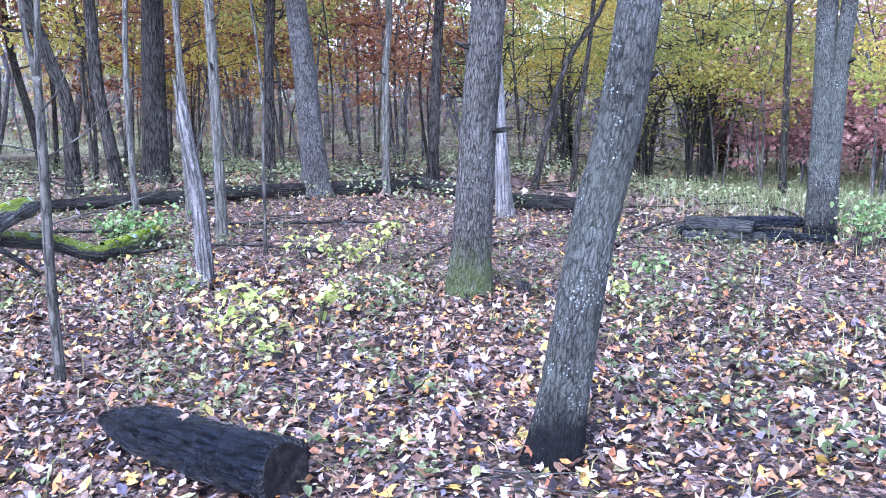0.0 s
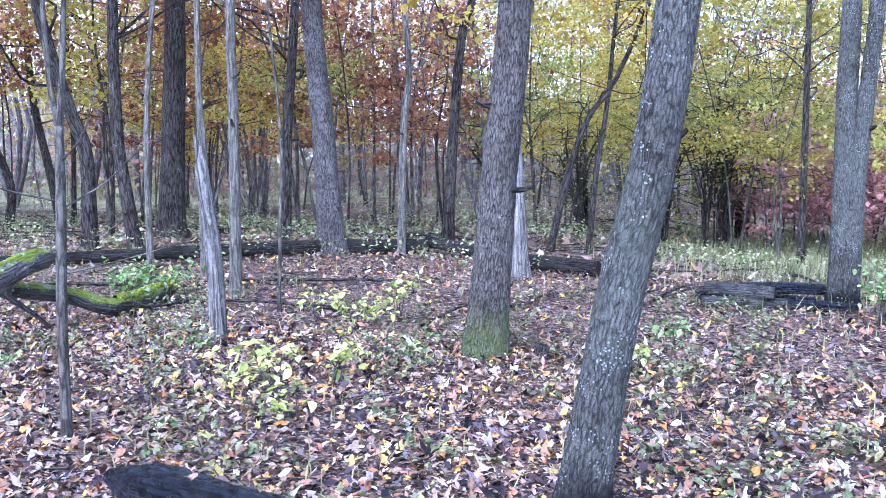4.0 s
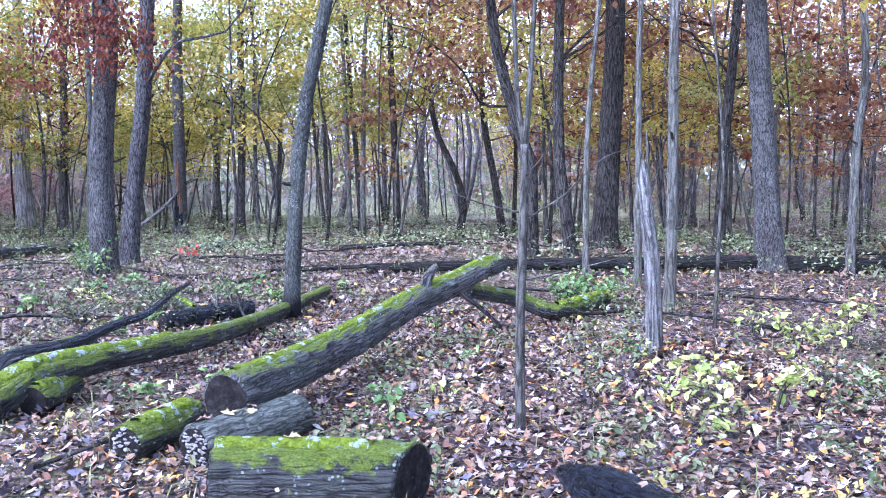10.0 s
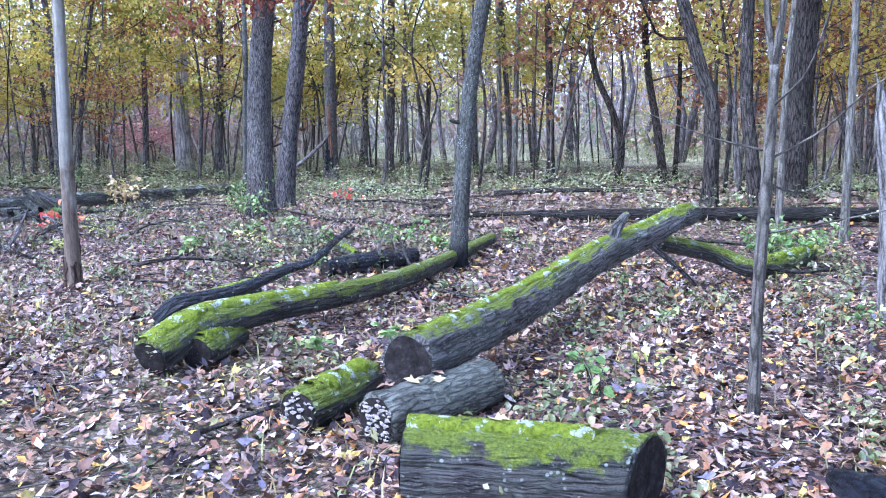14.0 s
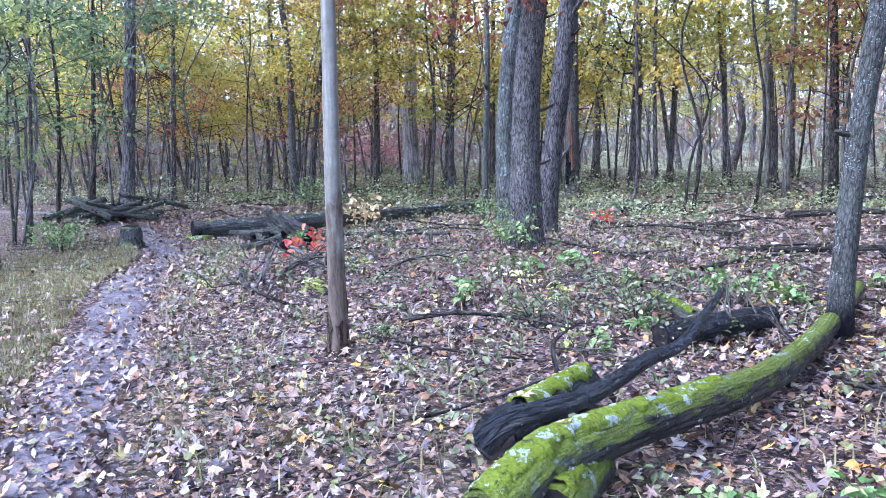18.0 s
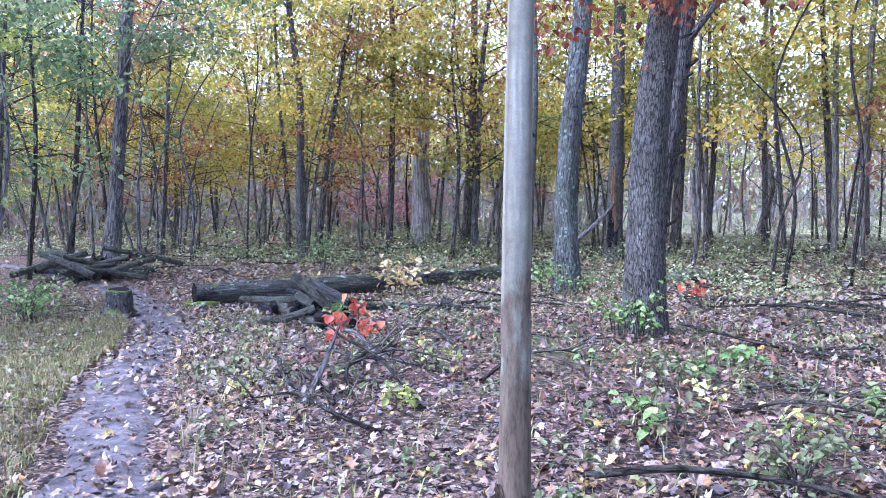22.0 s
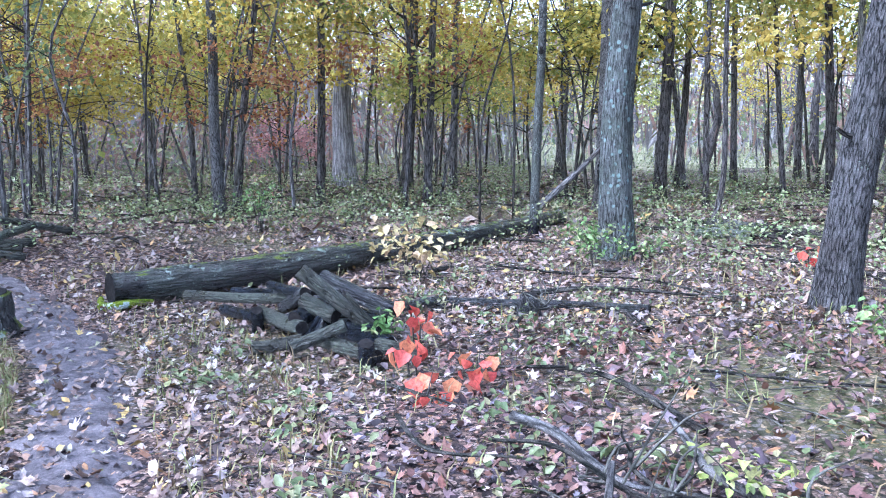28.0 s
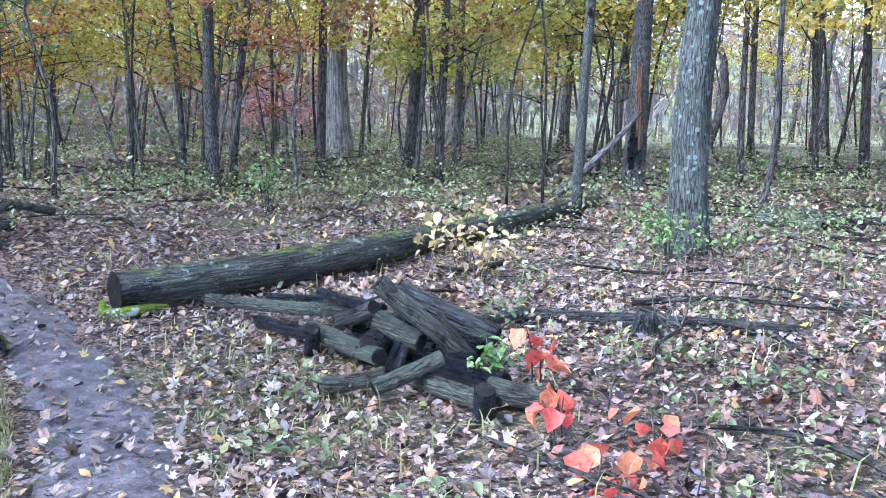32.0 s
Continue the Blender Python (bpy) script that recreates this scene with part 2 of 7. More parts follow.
BARK = {
    "oak": bark("oak_bark", (0.024, 0.021, 0.019), (0.158, 0.144, 0.131), 66, 0.24, 0.8, 0.25, moss=0.7),
    "oak_grey": bark("grey_oak_bark", (0.026, 0.023, 0.022), (0.19, 0.177, 0.17), 68, 0.21, 0.9, 0.3),
    "grey": bark("grey_bark", (0.035, 0.032, 0.032), (0.20, 0.184, 0.178), 36, 0.14, 0.7, 0.1),
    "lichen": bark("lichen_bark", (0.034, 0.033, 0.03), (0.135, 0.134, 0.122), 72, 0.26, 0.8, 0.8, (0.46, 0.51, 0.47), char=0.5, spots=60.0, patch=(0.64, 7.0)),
    # paler copy of the dark bark, with distance haze put into its colour
    "dark_hazed": bark("hazed_dark_bark", (0.025, 0.022, 0.021), (0.16, 0.143, 0.135), 36, 0.15, 0.8, 0.1),
    "blotched": bark("blotched_bark", (0.03, 0.028, 0.028), (0.205, 0.21, 0.20), 56, 0.12, 1.0, 1.0, (0.36, 0.47, 0.43), spots=11.0, patch=(0.60, 2.5)),
    "shag": bark("shag_bark", (0.014, 0.013, 0.013), (0.185, 0.17, 0.17), 62, 0.16, 1.0, 0.3),
    "dark": bark("dark_bark", (0.008, 0.007, 0.006), (0.105, 0.090, 0.080), 40, 0.15, 1.0, 0.25),
    "pale": bark("pale_bark", (0.07, 0.063, 0.054), (0.215, 0.2, 0.173), 40, 0.10, 0.8, 0.7, (0.30, 0.32, 0.20)),
    "white": bark("white_bark", (0.07, 0.064, 0.06), (0.36, 0.34, 0.325), 34, 0.05, 1.0, 0.2),
    "ghost": bark("bleached_bark", (0.16, 0.15, 0.155), (0.50, 0.48, 0.49), 24, 0.06, 0.9),
    "bare": bark("bare_wood", (0.13, 0.117, 0.092), (0.20, 0.192, 0.163), 14, 0.02, 0.2, rough=0.6, speck=0.25, stain=0.45),
    # low-contrast grey for the far stems: distance haze painted into the bark
    "haze": bark("hazy_bark", (0.06, 0.055, 0.058), (0.175, 0.16, 0.162), 20, 0.2, 0.4),
    "thin": bark("twig_bark", (0.028, 0.024, 0.02), (0.12, 0.11, 0.095), 40, 0.15, 0.5, 0.3),
}
LOG_BARK = bark("wet_log_bark", (0.004, 0.003, 0.004), (0.095, 0.087, 0.089), 60, 0.11, 1.0, 0.45, (0.30, 0.35, 0.30), rough=0.38, gloss=0.5)
MOSSY_BARK = bark("mossy_log_bark", (0.007, 0.006, 0.006), (0.20, 0.188, 0.186), 48, 0.11, 1.0, 0.9, (0.46, 0.50, 0.46), rough=0.5, top_moss=-0.5, gloss=0.3)
MOSS_LOG = bark("mossy_wet_bark", (0.003, 0.003, 0.003), (0.085, 0.078, 0.066), 46, 0.10, 1.0, 0.6, (0.44, 0.49, 0.43), rough=0.45, top_moss=1.3, gloss=0.35, patch=(0.60, 7.0), spots=26.0)
BLACK_BARK = bark("black_wet_bark", (0.002, 0.002, 0.002), (0.085, 0.078, 0.078), 48, 0.06, 1.0, 0.7, (0.40, 0.45, 0.40), rough=0.36, top_moss=0.3, gloss=0.4, patch=(0.62, 8.0))
CHAR = bark("charred_wood", (0.001, 0.001, 0.002), (0.018, 0.021, 0.031), 44, 0.12, 1.0, rough=0.3, gloss=0.4)
DEAD_BARK = bark("dull_dead_bark", (0.004, 0.003, 0.003), (0.052, 0.045, 0.042), 60, 0.1, 1.0, 0.3, (0.2, 0.23, 0.19), rough=0.75, gloss=0.15)
GREY_LOG = bark("weathered_log", (0.007, 0.006, 0.005), (0.095, 0.09, 0.069), 74, 0.16, 0.8, 0.7, (0.22, 0.26, 0.16), rough=0.36, spots=40.0, gloss=0.4)
BROWN_BARK = bark("brown_flaking_bark", (0.02, 0.014, 0.011), (0.13, 0.09, 0.068), 40, 0.12, 0.9, rough=0.8)
ORANGE_WOOD = bark("torn_orange_wood", (0.07, 0.038, 0.024), (0.25, 0.145, 0.09), 30, 0.05, 0.7, rough=0.7, speck=0.3)
STUB_BARK = bark("grey_stub_bark", (0.05, 0.047, 0.043), (0.21, 0.215, 0.185), 50, 0.2, 0.9, 0.6, (0.34, 0.40, 0.28), rough=0.55, spots=18.0)
GREAT_BARK = bark("great_log_bark", (0.003, 0.002, 0.002), (0.082, 0.072, 0.067), 44, 0.08, 1.0, 0.8, (0.28, 0.32, 0.26), rough=0.38, top_moss=-2.0, gloss=0.5)

k = Mat("cut_wood", 0.9, 0.04)
cw = k.ramp(k.noise(16.0, None, 7, 0.8), [(0.3, (0.004, 0.0035, 0.0035)), (0.52, (0.022, 0.019, 0.018)), (0.76, (0.075, 0.066, 0.062))])
CUT = k.colour(cw).bump(k.noise(60.0, None, 6, 0.8), 0.9, 0.01).m

k = Mat("moss", 0.95, 0.2)
mc = k.ramp(k.noise(45.0, None, 7, 0.85), [(0.31, (0.035, 0.055, 0.005)), (0.48, (0.21, 0.275, 0.016)), (0.68, (0.40, 0.46, 0.05))])
mc = k.mix(k.ramp(k.noise(5.0, None, 5, 0.7), [(0.52, (0, 0, 0)), (0.78, (0.55, 0.55, 0.55))]), mc, k.ramp(k.noise(80.0, None, 4, 0.8), [(0.35, (0.03, 0.035, 0.015)), (0.65, (0.17, 0.19, 0.08))]))
mc = k.mix(k.ramp(k.noise(9.0, None, 7, 0.75), [(0.555, (0, 0, 0)), (0.58, (1, 1, 1))]), mc, k.ramp(k.noise(90.0, None, 4, 0.8), [(0.3, (0.30, 0.35, 0.29)), (0.6, (0.64, 0.70, 0.64))]))
mc = k.mix(k.ramp(k.noise(6.5, None, 6, 0.75), [(0.36, (0.9, 0.9, 0.9)), (0.42, (0, 0, 0))]), mc, k.ramp(k.noise(60.0, None, 5, 0.8), [(0.35, (0.012, 0.010, 0.008)), (0.65, (0.07, 0.065, 0.05))]))
MOSS = k.colour(mc).bump(k.noise(130.0, None, 5, 0.85), 1.0, 0.03).m

k = Mat("fungus", 0.8)
FUNGUS = k.colour(k.ramp(k.noise(90.0), [(0.3, (0.07, 0.06, 0.055)), (0.7, (0.30, 0.275, 0.255))])).m

# ground: matted wet leaves and soil
k = Mat("forest_floor", 0.75, 0.15)
warp = k.n.new("ShaderNodeVectorMath")
warp.operation = "MULTIPLY_ADD"
drift = k.n.new("ShaderNodeTexNoise")
drift.inputs["Scale"].default_value, drift.inputs["Detail"].default_value = 26.0, 3
k.l.new(k.co, drift.inputs["Vector"])
k.l.new(drift.outputs["Color"], warp.inputs[0])
warp.inputs[1].default_value = (0.03, 0.03, 0.03)
k.l.new(k.co, warp.inputs[2])
sep = k.n.new("ShaderNodeSeparateColor")
k.l.new(k.cells(34.0, warp.outputs[0], "F1", "Color"), sep.inputs[0])
fc = k.ramp(sep.outputs[0], [(0.0, (0.010, 0.008, 0.009)), (0.2, (0.035, 0.025, 0.025)), (0.36, (0.11, 0.072, 0.058)), (0.5, (0.24, 0.16, 0.125)),
                             (0.6, (0.09, 0.075, 0.09)), (0.72, (0.28, 0.20, 0.17)), (0.82, (0.17, 0.085, 0.045)), (0.94, (0.38, 0.30, 0.265)), (1.0, (0.30, 0.18, 0.07))])
shred = k.n.new("ShaderNodeSeparateColor")
k.l.new(k.cells(75.0, warp.outputs[0], "F1", "Color"), shred.inputs[0])
fc = k.mix(0.75, fc, k.ramp(shred.outputs[0], [(0.0, (0.2, 0.18, 0.18)), (0.45, (0.85, 0.82, 0.82)), (1.0, (1.6, 1.55, 1.55))]), "MULTIPLY")
fc = k.mix(k.math("MULTIPLY", k.ramp(k.cells(34.0, warp.outputs[0], "DISTANCE_TO_EDGE"), [(0.0, (1, 1, 1)), (0.13, (0, 0, 0))]), 0.85), fc, (0.012, 0.010, 0.010))
fc = k.mix(k.ramp(k.noise(0.22, None, 5, 0.6), [(0.52, (0, 0, 0)), (0.7, (0.6, 0.6, 0.6))]), fc,
           k.ramp(k.noise(22.0, None, 5, 0.7), [(0.3, (0.035, 0.04, 0.015)), (0.7, (0.17, 0.17, 0.06))]))
away = k.n.new("ShaderNodeVectorMath")
away.operation = "DISTANCE"
k.l.new(k.scaled(0.6, 1, 0), away.inputs[0])
away.inputs[1].default_value = (-17, 48, 0)
aside = k.n.new("ShaderNodeVectorMath")
aside.operation = "DISTANCE"
k.l.new(k.scaled(1, 1, 0), aside.inputs[0])
aside.inputs[1].default_value = (10, 18, 0)
clearing = k.math("ADD", k.math("MULTIPLY", aside.outputs["Value"], 0.05), k.math("MULTIPLY", k.noise(0.4, None, 5, 0.7), 0.5))
fc = k.mix(k.ramp(clearing, [(0.5, (0.9, 0.9, 0.9)), (0.66, (0, 0, 0))]), fc, k.ramp(k.noise(14.0, None, 6, 0.8), [(0.3, (0.10, 0.115, 0.05)), (0.5, (0.21, 0.21, 0.11)), (0.7, (0.33, 0.29, 0.20))]))
meadow = k.math("ADD", k.math("MULTIPLY", away.outputs["Value"], 0.02), k.math("MULTIPLY", k.noise(0.3, None, 5, 0.7), 0.5))
fc = k.mix(k.ramp(meadow, [(0.5, (1, 1, 1)), (0.66, (0, 0, 0))]), fc, k.ramp(k.noise(9.0, None, 6, 0.8), [(0.3, (0.22, 0.22, 0.10)), (0.5, (0.42, 0.40, 0.24)), (0.7, (0.55, 0.52, 0.36))]))
FLOOR = k.colour(fc).bump(k.math("ADD", sep.outputs[1], k.noise(50.0)), 0.6, 0.03).m

k = Mat("trodden_soil", 0.6, 0.25)
sc = k.ramp(k.noise(7.0, None, 7, 0.7), [(0.32, (0.04, 0.033, 0.037)), (0.5, (0.12, 0.104, 0.112)), (0.66, (0.22, 0.193, 0.2))])
sc = k.mix(0.6, sc, k.ramp(k.noise(60.0, None, 5, 0.8), [(0.36, (0.4, 0.36, 0.36)), (0.64, (1.5, 1.42, 1.4))]), "MULTIPLY")
SOIL = k.colour(sc).bump(k.noise(45.0, None, 6, 0.7), 0.8, 0.02).m

LITTER = leafy("fallen_leaves", [(0.0, (0.010, 0.008, 0.011)), (0.17, (0.03, 0.02, 0.024)), (0.27, (0.12, 0.065, 0.045)), (0.36, (0.28, 0.17, 0.10)),
                                 (0.45, (0.05, 0.045, 0.062)), (0.53, (0.40, 0.27, 0.17)), (0.61, (0.26, 0.095, 0.04)), (0.68, (0.45, 0.34, 0.28)),
                                 (0.75, (0.13, 0.12, 0.16)), (0.81, (0.50, 0.22, 0.06)), (0.86, (0.56, 0.39, 0.09)), (0.89, (0.20, 0.20, 0.08)),
                                 (0.95, (0.50, 0.40, 0.35)), (1.0, (0.70, 0.62, 0.58))], 0.5, 0.2)
MAUVE_LITTER = leafy("dull_fallen_leaves", [(0.0, (0.044, 0.031, 0.029)), (0.13, (0.097, 0.063, 0.054)), (0.25, (0.176, 0.113, 0.087)), (0.36, (0.299, 0.205, 0.156)),
                                            (0.46, (0.114, 0.092, 0.101)), (0.55, (0.343, 0.251, 0.192)), (0.62, (0.238, 0.117, 0.065)), (0.70, (0.387, 0.301, 0.246)),
                                            (0.78, (0.202, 0.167, 0.177)), (0.84, (0.352, 0.184, 0.079)), (0.88, (0.422, 0.301, 0.101)), (0.93, (0.194, 0.201, 0.079)),
                                            (0.97, (0.405, 0.343, 0.289)), (1.0, (0.510, 0.452, 0.390))], 0.4, 0.3)
RUSSET_LITTER = leafy("russet_fallen_leaves", [(0.0, (0.02, 0.014, 0.016)), (0.2, (0.06, 0.038, 0.038)), (0.36, (0.14, 0.072, 0.06)), (0.48, (0.24, 0.13, 0.10)), (0.58, (0.07, 0.058, 0.075)),
                                               (0.68, (0.20, 0.08, 0.05)), (0.78, (0.33, 0.23, 0.20)), (0.86, (0.15, 0.13, 0.16)), (0.93, (0.30, 0.15, 0.06)), (1.0, (0.46, 0.39, 0.37))], 0.4, 0.3)
PALE_WEED = leafy("pale_weeds", [(0.0, (0.08, 0.11, 0.04)), (0.4, (0.15, 0.18, 0.075)), (0.7, (0.23, 0.24, 0.12)), (0.9, (0.31, 0.27, 0.14)), (1.0, (0.38, 0.36, 0.25))], 0.5, 0.4, 0.3)
MEADOW = leafy("meadow_grass", [(0.0, (0.13, 0.16, 0.06)), (0.4, (0.23, 0.26, 0.11)), (0.75, (0.34, 0.32, 0.18)), (1.0, (0.42, 0.37, 0.25))], 0.7, 0.3, 0.3)
# dull red, paled further: haze put into the leaf colour
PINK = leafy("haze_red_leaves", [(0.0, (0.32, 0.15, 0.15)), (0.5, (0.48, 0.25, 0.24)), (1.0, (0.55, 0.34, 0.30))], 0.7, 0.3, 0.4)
# brighter copy of PALE_WEED for far weeds: daylight put into the colour
FAR_WEED = leafy("sunlit_weeds", [(0.0, (0.14, 0.19, 0.07)), (0.4, (0.25, 0.31, 0.13)), (0.7, (0.36, 0.39, 0.19)), (1.0, (0.50, 0.49, 0.32))], 0.5, 0.4, 0.3)
HERB = leafy("green_herbs", [(0.0, (0.10, 0.18, 0.05)), (0.4, (0.18, 0.29, 0.09)), (0.75, (0.28, 0.36, 0.14)), (1.0, (0.42, 0.42, 0.18))], 0.5, 0.3, 0.3)
GRASS = leafy("dry_grass", [(0.0, (0.17, 0.12, 0.065)), (0.35, (0.28, 0.22, 0.11)), (0.6, (0.21, 0.225, 0.085)), (0.85, (0.27, 0.28, 0.11)), (1.0, (0.43, 0.36, 0.22))], 0.7, 0.3, 0.2)
PALE_GRASS = leafy("pale_field_grass", [(0.0, (0.30, 0.28, 0.17)), (0.5, (0.42, 0.42, 0.30)), (1.0, (0.50, 0.47, 0.36))], 0.7, 0.3, 0.3)
LIME = leafy("lime_leaves", [(0.0, (0.28, 0.36, 0.08)), (0.5, (0.52, 0.55, 0.16)), (1.0, (0.66, 0.62, 0.26))], 0.5, 0.4, 0.3)
CREAM = leafy("cream_leaves", [(0.0, (0.42, 0.33, 0.12)), (0.5, (0.58, 0.48, 0.24)), (1.0, (0.50, 0.34, 0.20))], 0.5, 0.4, 0.3)
RED = leafy("red_leaves", [(0.0, (0.50, 0.07, 0.055)), (0.6, (0.62, 0.13, 0.095)), (1.0, (0.62, 0.25, 0.12))], 0.5, 0.3, 0.3)
CROWN = {
    "yellow": leafy("yellow_leaves", [(0.0, (0.40, 0.31, 0.05)), (0.45, (0.64, 0.52, 0.085)), (0.8, (0.76, 0.65, 0.18)), (1.0, (0.54, 0.55, 0.14))], 0.6, 0.3, 0.6),
    "rust": leafy("rust_leaves", [(0.0, (0.16, 0.065, 0.045)), (0.4, (0.37, 0.17, 0.085)), (0.75, (0.52, 0.30, 0.12)), (1.0, (0.30, 0.14, 0.12))], 0.6, 0.2, 0.6),
    "lime": leafy("yellow_green_leaves", [(0.0, (0.23, 0.28, 0.065)), (0.5, (0.43, 0.45, 0.11)), (1.0, (0.61, 0.57, 0.17))], 0.6, 0.3, 0.6),
    # greyed, paled palettes: distance haze put into the leaf colour
    "haze_yellow": leafy("hazy_yellow_leaves", [(0.0, (0.34, 0.31, 0.16)), (0.5, (0.50, 0.46, 0.24)), (1.0, (0.42, 0.44, 0.26))], 0.8, 0.2, 0.4),
    "haze_brown": leafy("hazy_brown_leaves", [(0.0, (0.25, 0.17, 0.15)), (0.5, (0.40, 0.27, 0.21)), (1.0, (0.33, 0.24, 0.24))], 0.8, 0.2, 0.4),
    "haze_dark": leafy("hazy_brushwood", [(0.0, (0.23, 0.21, 0.215)), (0.5, (0.35, 0.325, 0.33)), (1.0, (0.41, 0.40, 0.355))], 0.9, 0.2, 0.3),
    "haze_green": leafy("hazy_green_leaves", [(0.0, (0.16, 0.20, 0.12)), (0.5, (0.25, 0.30, 0.17)), (1.0, (0.34, 0.36, 0.22))], 0.8, 0.2, 0.4),
    "green": leafy("green_leaves", [(0.0, (0.10, 0.15, 0.06)), (0.5, (0.20, 0.28, 0.12)), (1.0, (0.32, 0.37, 0.18))], 0.55, 0.3, 0.5),
    "red": leafy("dark_red_leaves", [(0.0, (0.09, 0.024, 0.018)), (0.5, (0.20, 0.058, 0.034)), (1.0, (0.31, 0.125, 0.055))], 0.6, 0.3, 0.4),
}

# ---- mesh helpers ----
RNG = np.random.default_rng(7)


def mesh_np(name, co, faces, *rest):
    """A mesh from places, faces with equal corner counts, perhaps the flow along a limb, a material and whether it is smooth."""
    flow = rest[0] if isinstance(rest[0], np.ndarray) else None
    mat, smooth = (*rest[flow is not None:], False)[:2]
    me = bpy.data.meshes.new(name)
    me.vertices.add(len(co))
    me.vertices.foreach_set("co", np.asarray(co, np.float32).ravel())
    me.loops.add(faces.size)
    me.loops.foreach_set("vertex_index", np.asarray(faces, np.int32).ravel())
    me.polygons.add(len(faces))
    me.polygons.foreach_set("loop_start", np.arange(0, faces.size, faces.shape[1], dtype=np.int32))
    me.update(calc_edges=True)
    me.validate()
    if smooth:
        me.polygons.foreach_set("use_smooth", np.ones(len(faces), bool))
    if flow is not None:
        me.attributes.new("flow", "FLOAT_VECTOR", "POINT").data.foreach_set("vector", np.asarray(flow, np.float32).ravel())
    me.materials.append(mat)
    return me


def part(name, me, parent, label="", at=None):
    """A mesh as one part under a thing."""
    ob = new(name, me)
    ob.parent = parent
    if at is not None:
        ob.matrix_basis = at
    if label:
        ob["label"] = label
    return ob


def thing(name, at, label, category, group="", kind=""):
    ob = new(name)
    ob.empty_display_size = 0.1
    ob.matrix_basis = at
    return tagged(ob, label, category, group, kind)


MOUNDS = [(-5, 13.5, 0.31), (0.5, 13.5, 0.18), (5, 14.5, -0.21), (-10, 8.5, 0.14), (-6.5, 5.5, 0.07), (-13, 8.5, 0.05), (-17, 7, -0.11),
          (-15, 13, -0.03), (-23, 12, -0.08), (-21.5, 7, 0.24), (-2, 8, -0.03), (-2, 4, -0.02)]


def ground_z(x, y):
    """The lie of the land: a nearly level wood floor with low swells."""
    z = 0.0 * np.asarray(x, float)
    for cx, cy, a in MOUNDS:
        z = z + a * np.exp(-((x - cx) ** 2 + (y - cy) ** 2) / 18)
    return z


def gz(x, y):
    return float(ground_z(x, y))


def spline(points, n):
    """n places along a smooth curve through the points."""
    p = np.asarray(points, float)
    if len(p) == 2:
        return p[0] + (p[1] - p[0]) * np.linspace(0, 1, n)[:, None]
    p = np.vstack([2 * p[0] - p[1], p, 2 * p[-1] - p[-2]])
    t = np.linspace(0, len(p) - 3 - 1e-6, n)
    i = t.astype(int)
    f = (t - i)[:, None]
    a, b, c, d = p[i], p[i + 1], p[i + 2], p[i + 3]
    return 0.5 * (2 * b + (c - a) * f + (2 * a - 5 * b + 4 * c - d) * f**2 + (3 * b - a - 3 * c + d) * f**3)


def ring_noise(n, m, seed, waves=5):
    """Smooth random relief over n rings of m sides."""
    g = np.random.default_rng(seed)
    u, v = np.meshgrid(np.linspace(0, 2 * np.pi, m, endpoint=False), np.linspace(0, 1, n))
    z = 0 * u
    for _ in range(waves):
        z = z + g.uniform(0.4, 1) * np.sin(g.integers(1, 6) * u + g.uniform(0, 6.3) + g.uniform(-14, 14) * v)
    return z / waves


def tube(points, radii, sides=12, rough=0.05, furrow=0.0, seed=1, caps=True):
    """A round limb along points, as (places, quads). Caps close it with small end rings."""
    p = np.asarray(points, float)
    r = np.asarray(radii, float)
    n = len(p)
    d = np.gradient(p, axis=0)
    d /= np.linalg.norm(d, axis=1)[:, None] + 1e-9
    ref = np.tile([1.0, 0, 0] if np.abs(d[:, 2]).mean() > 0.7 else [0, 0, 1.0], (n, 1))
    a = np.cross(d, ref)
    a /= np.linalg.norm(a, axis=1)[:, None] + 1e-9
    b = np.cross(a, d)
    u = np.linspace(0, 2 * np.pi, sides, endpoint=False)
    rel = 1 + rough * ring_noise(n, sides, seed)
    if furrow:
        g = np.random.default_rng(seed + 5)
        cut = g.normal(0, 1, (n, sides))
        for _ in range(3):
            cut = (cut + np.roll(cut, 1, 0) + np.roll(cut, -1, 0)) / 2.2
        rel = rel + furrow * np.clip(cut, -1.5, 1.5)
    rr = r[:, None] * rel
    co = p[:, None] + rr[..., None] * (np.cos(u)[None, :, None] * a[:, None] + np.sin(u)[None, :, None] * b[:, None])
    along = np.concatenate([[0], np.cumsum(np.linalg.norm(np.diff(p, axis=0), axis=1))]) + seed % 17
    fl = np.stack([np.cos(u)[None] * r[:, None], np.sin(u)[None] * r[:, None], np.repeat(along[:, None], sides, 1)], -1)
    if caps:
        fl = np.concatenate([fl[:1] * (0.3, 0.3, 1), fl, fl[-1:] * (0.3, 0.3, 1)])
        co = np.concatenate([(p[0] + (co[0] - p[0]) * 0.02)[None], co, (p[-1] + (co[-1] - p[-1]) * 0.02)[None]])
        n += 2
    i, j = np.meshgrid(np.arange(n - 1), np.arange(sides), indexing="ij")
    k2 = (j + 1) % sides
    quads = np.stack([i * sides + j, i * sides + k2, (i + 1) * sides + k2, (i + 1) * sides + j], -1).reshape(-1, 4)
    return co.reshape(-1, 3), quads, fl.reshape(-1, 3)


def joined(pieces):
    """Several (places, faces) as one."""
    co, fa, fl, n = [], [], [], 0
    for c, f, w in pieces:
        co.append(c)
        fa.append(f + n)
        fl.append(w)
        n += len(c)
    return np.concatenate(co), np.concatenate(fa), np.concatenate(fl)


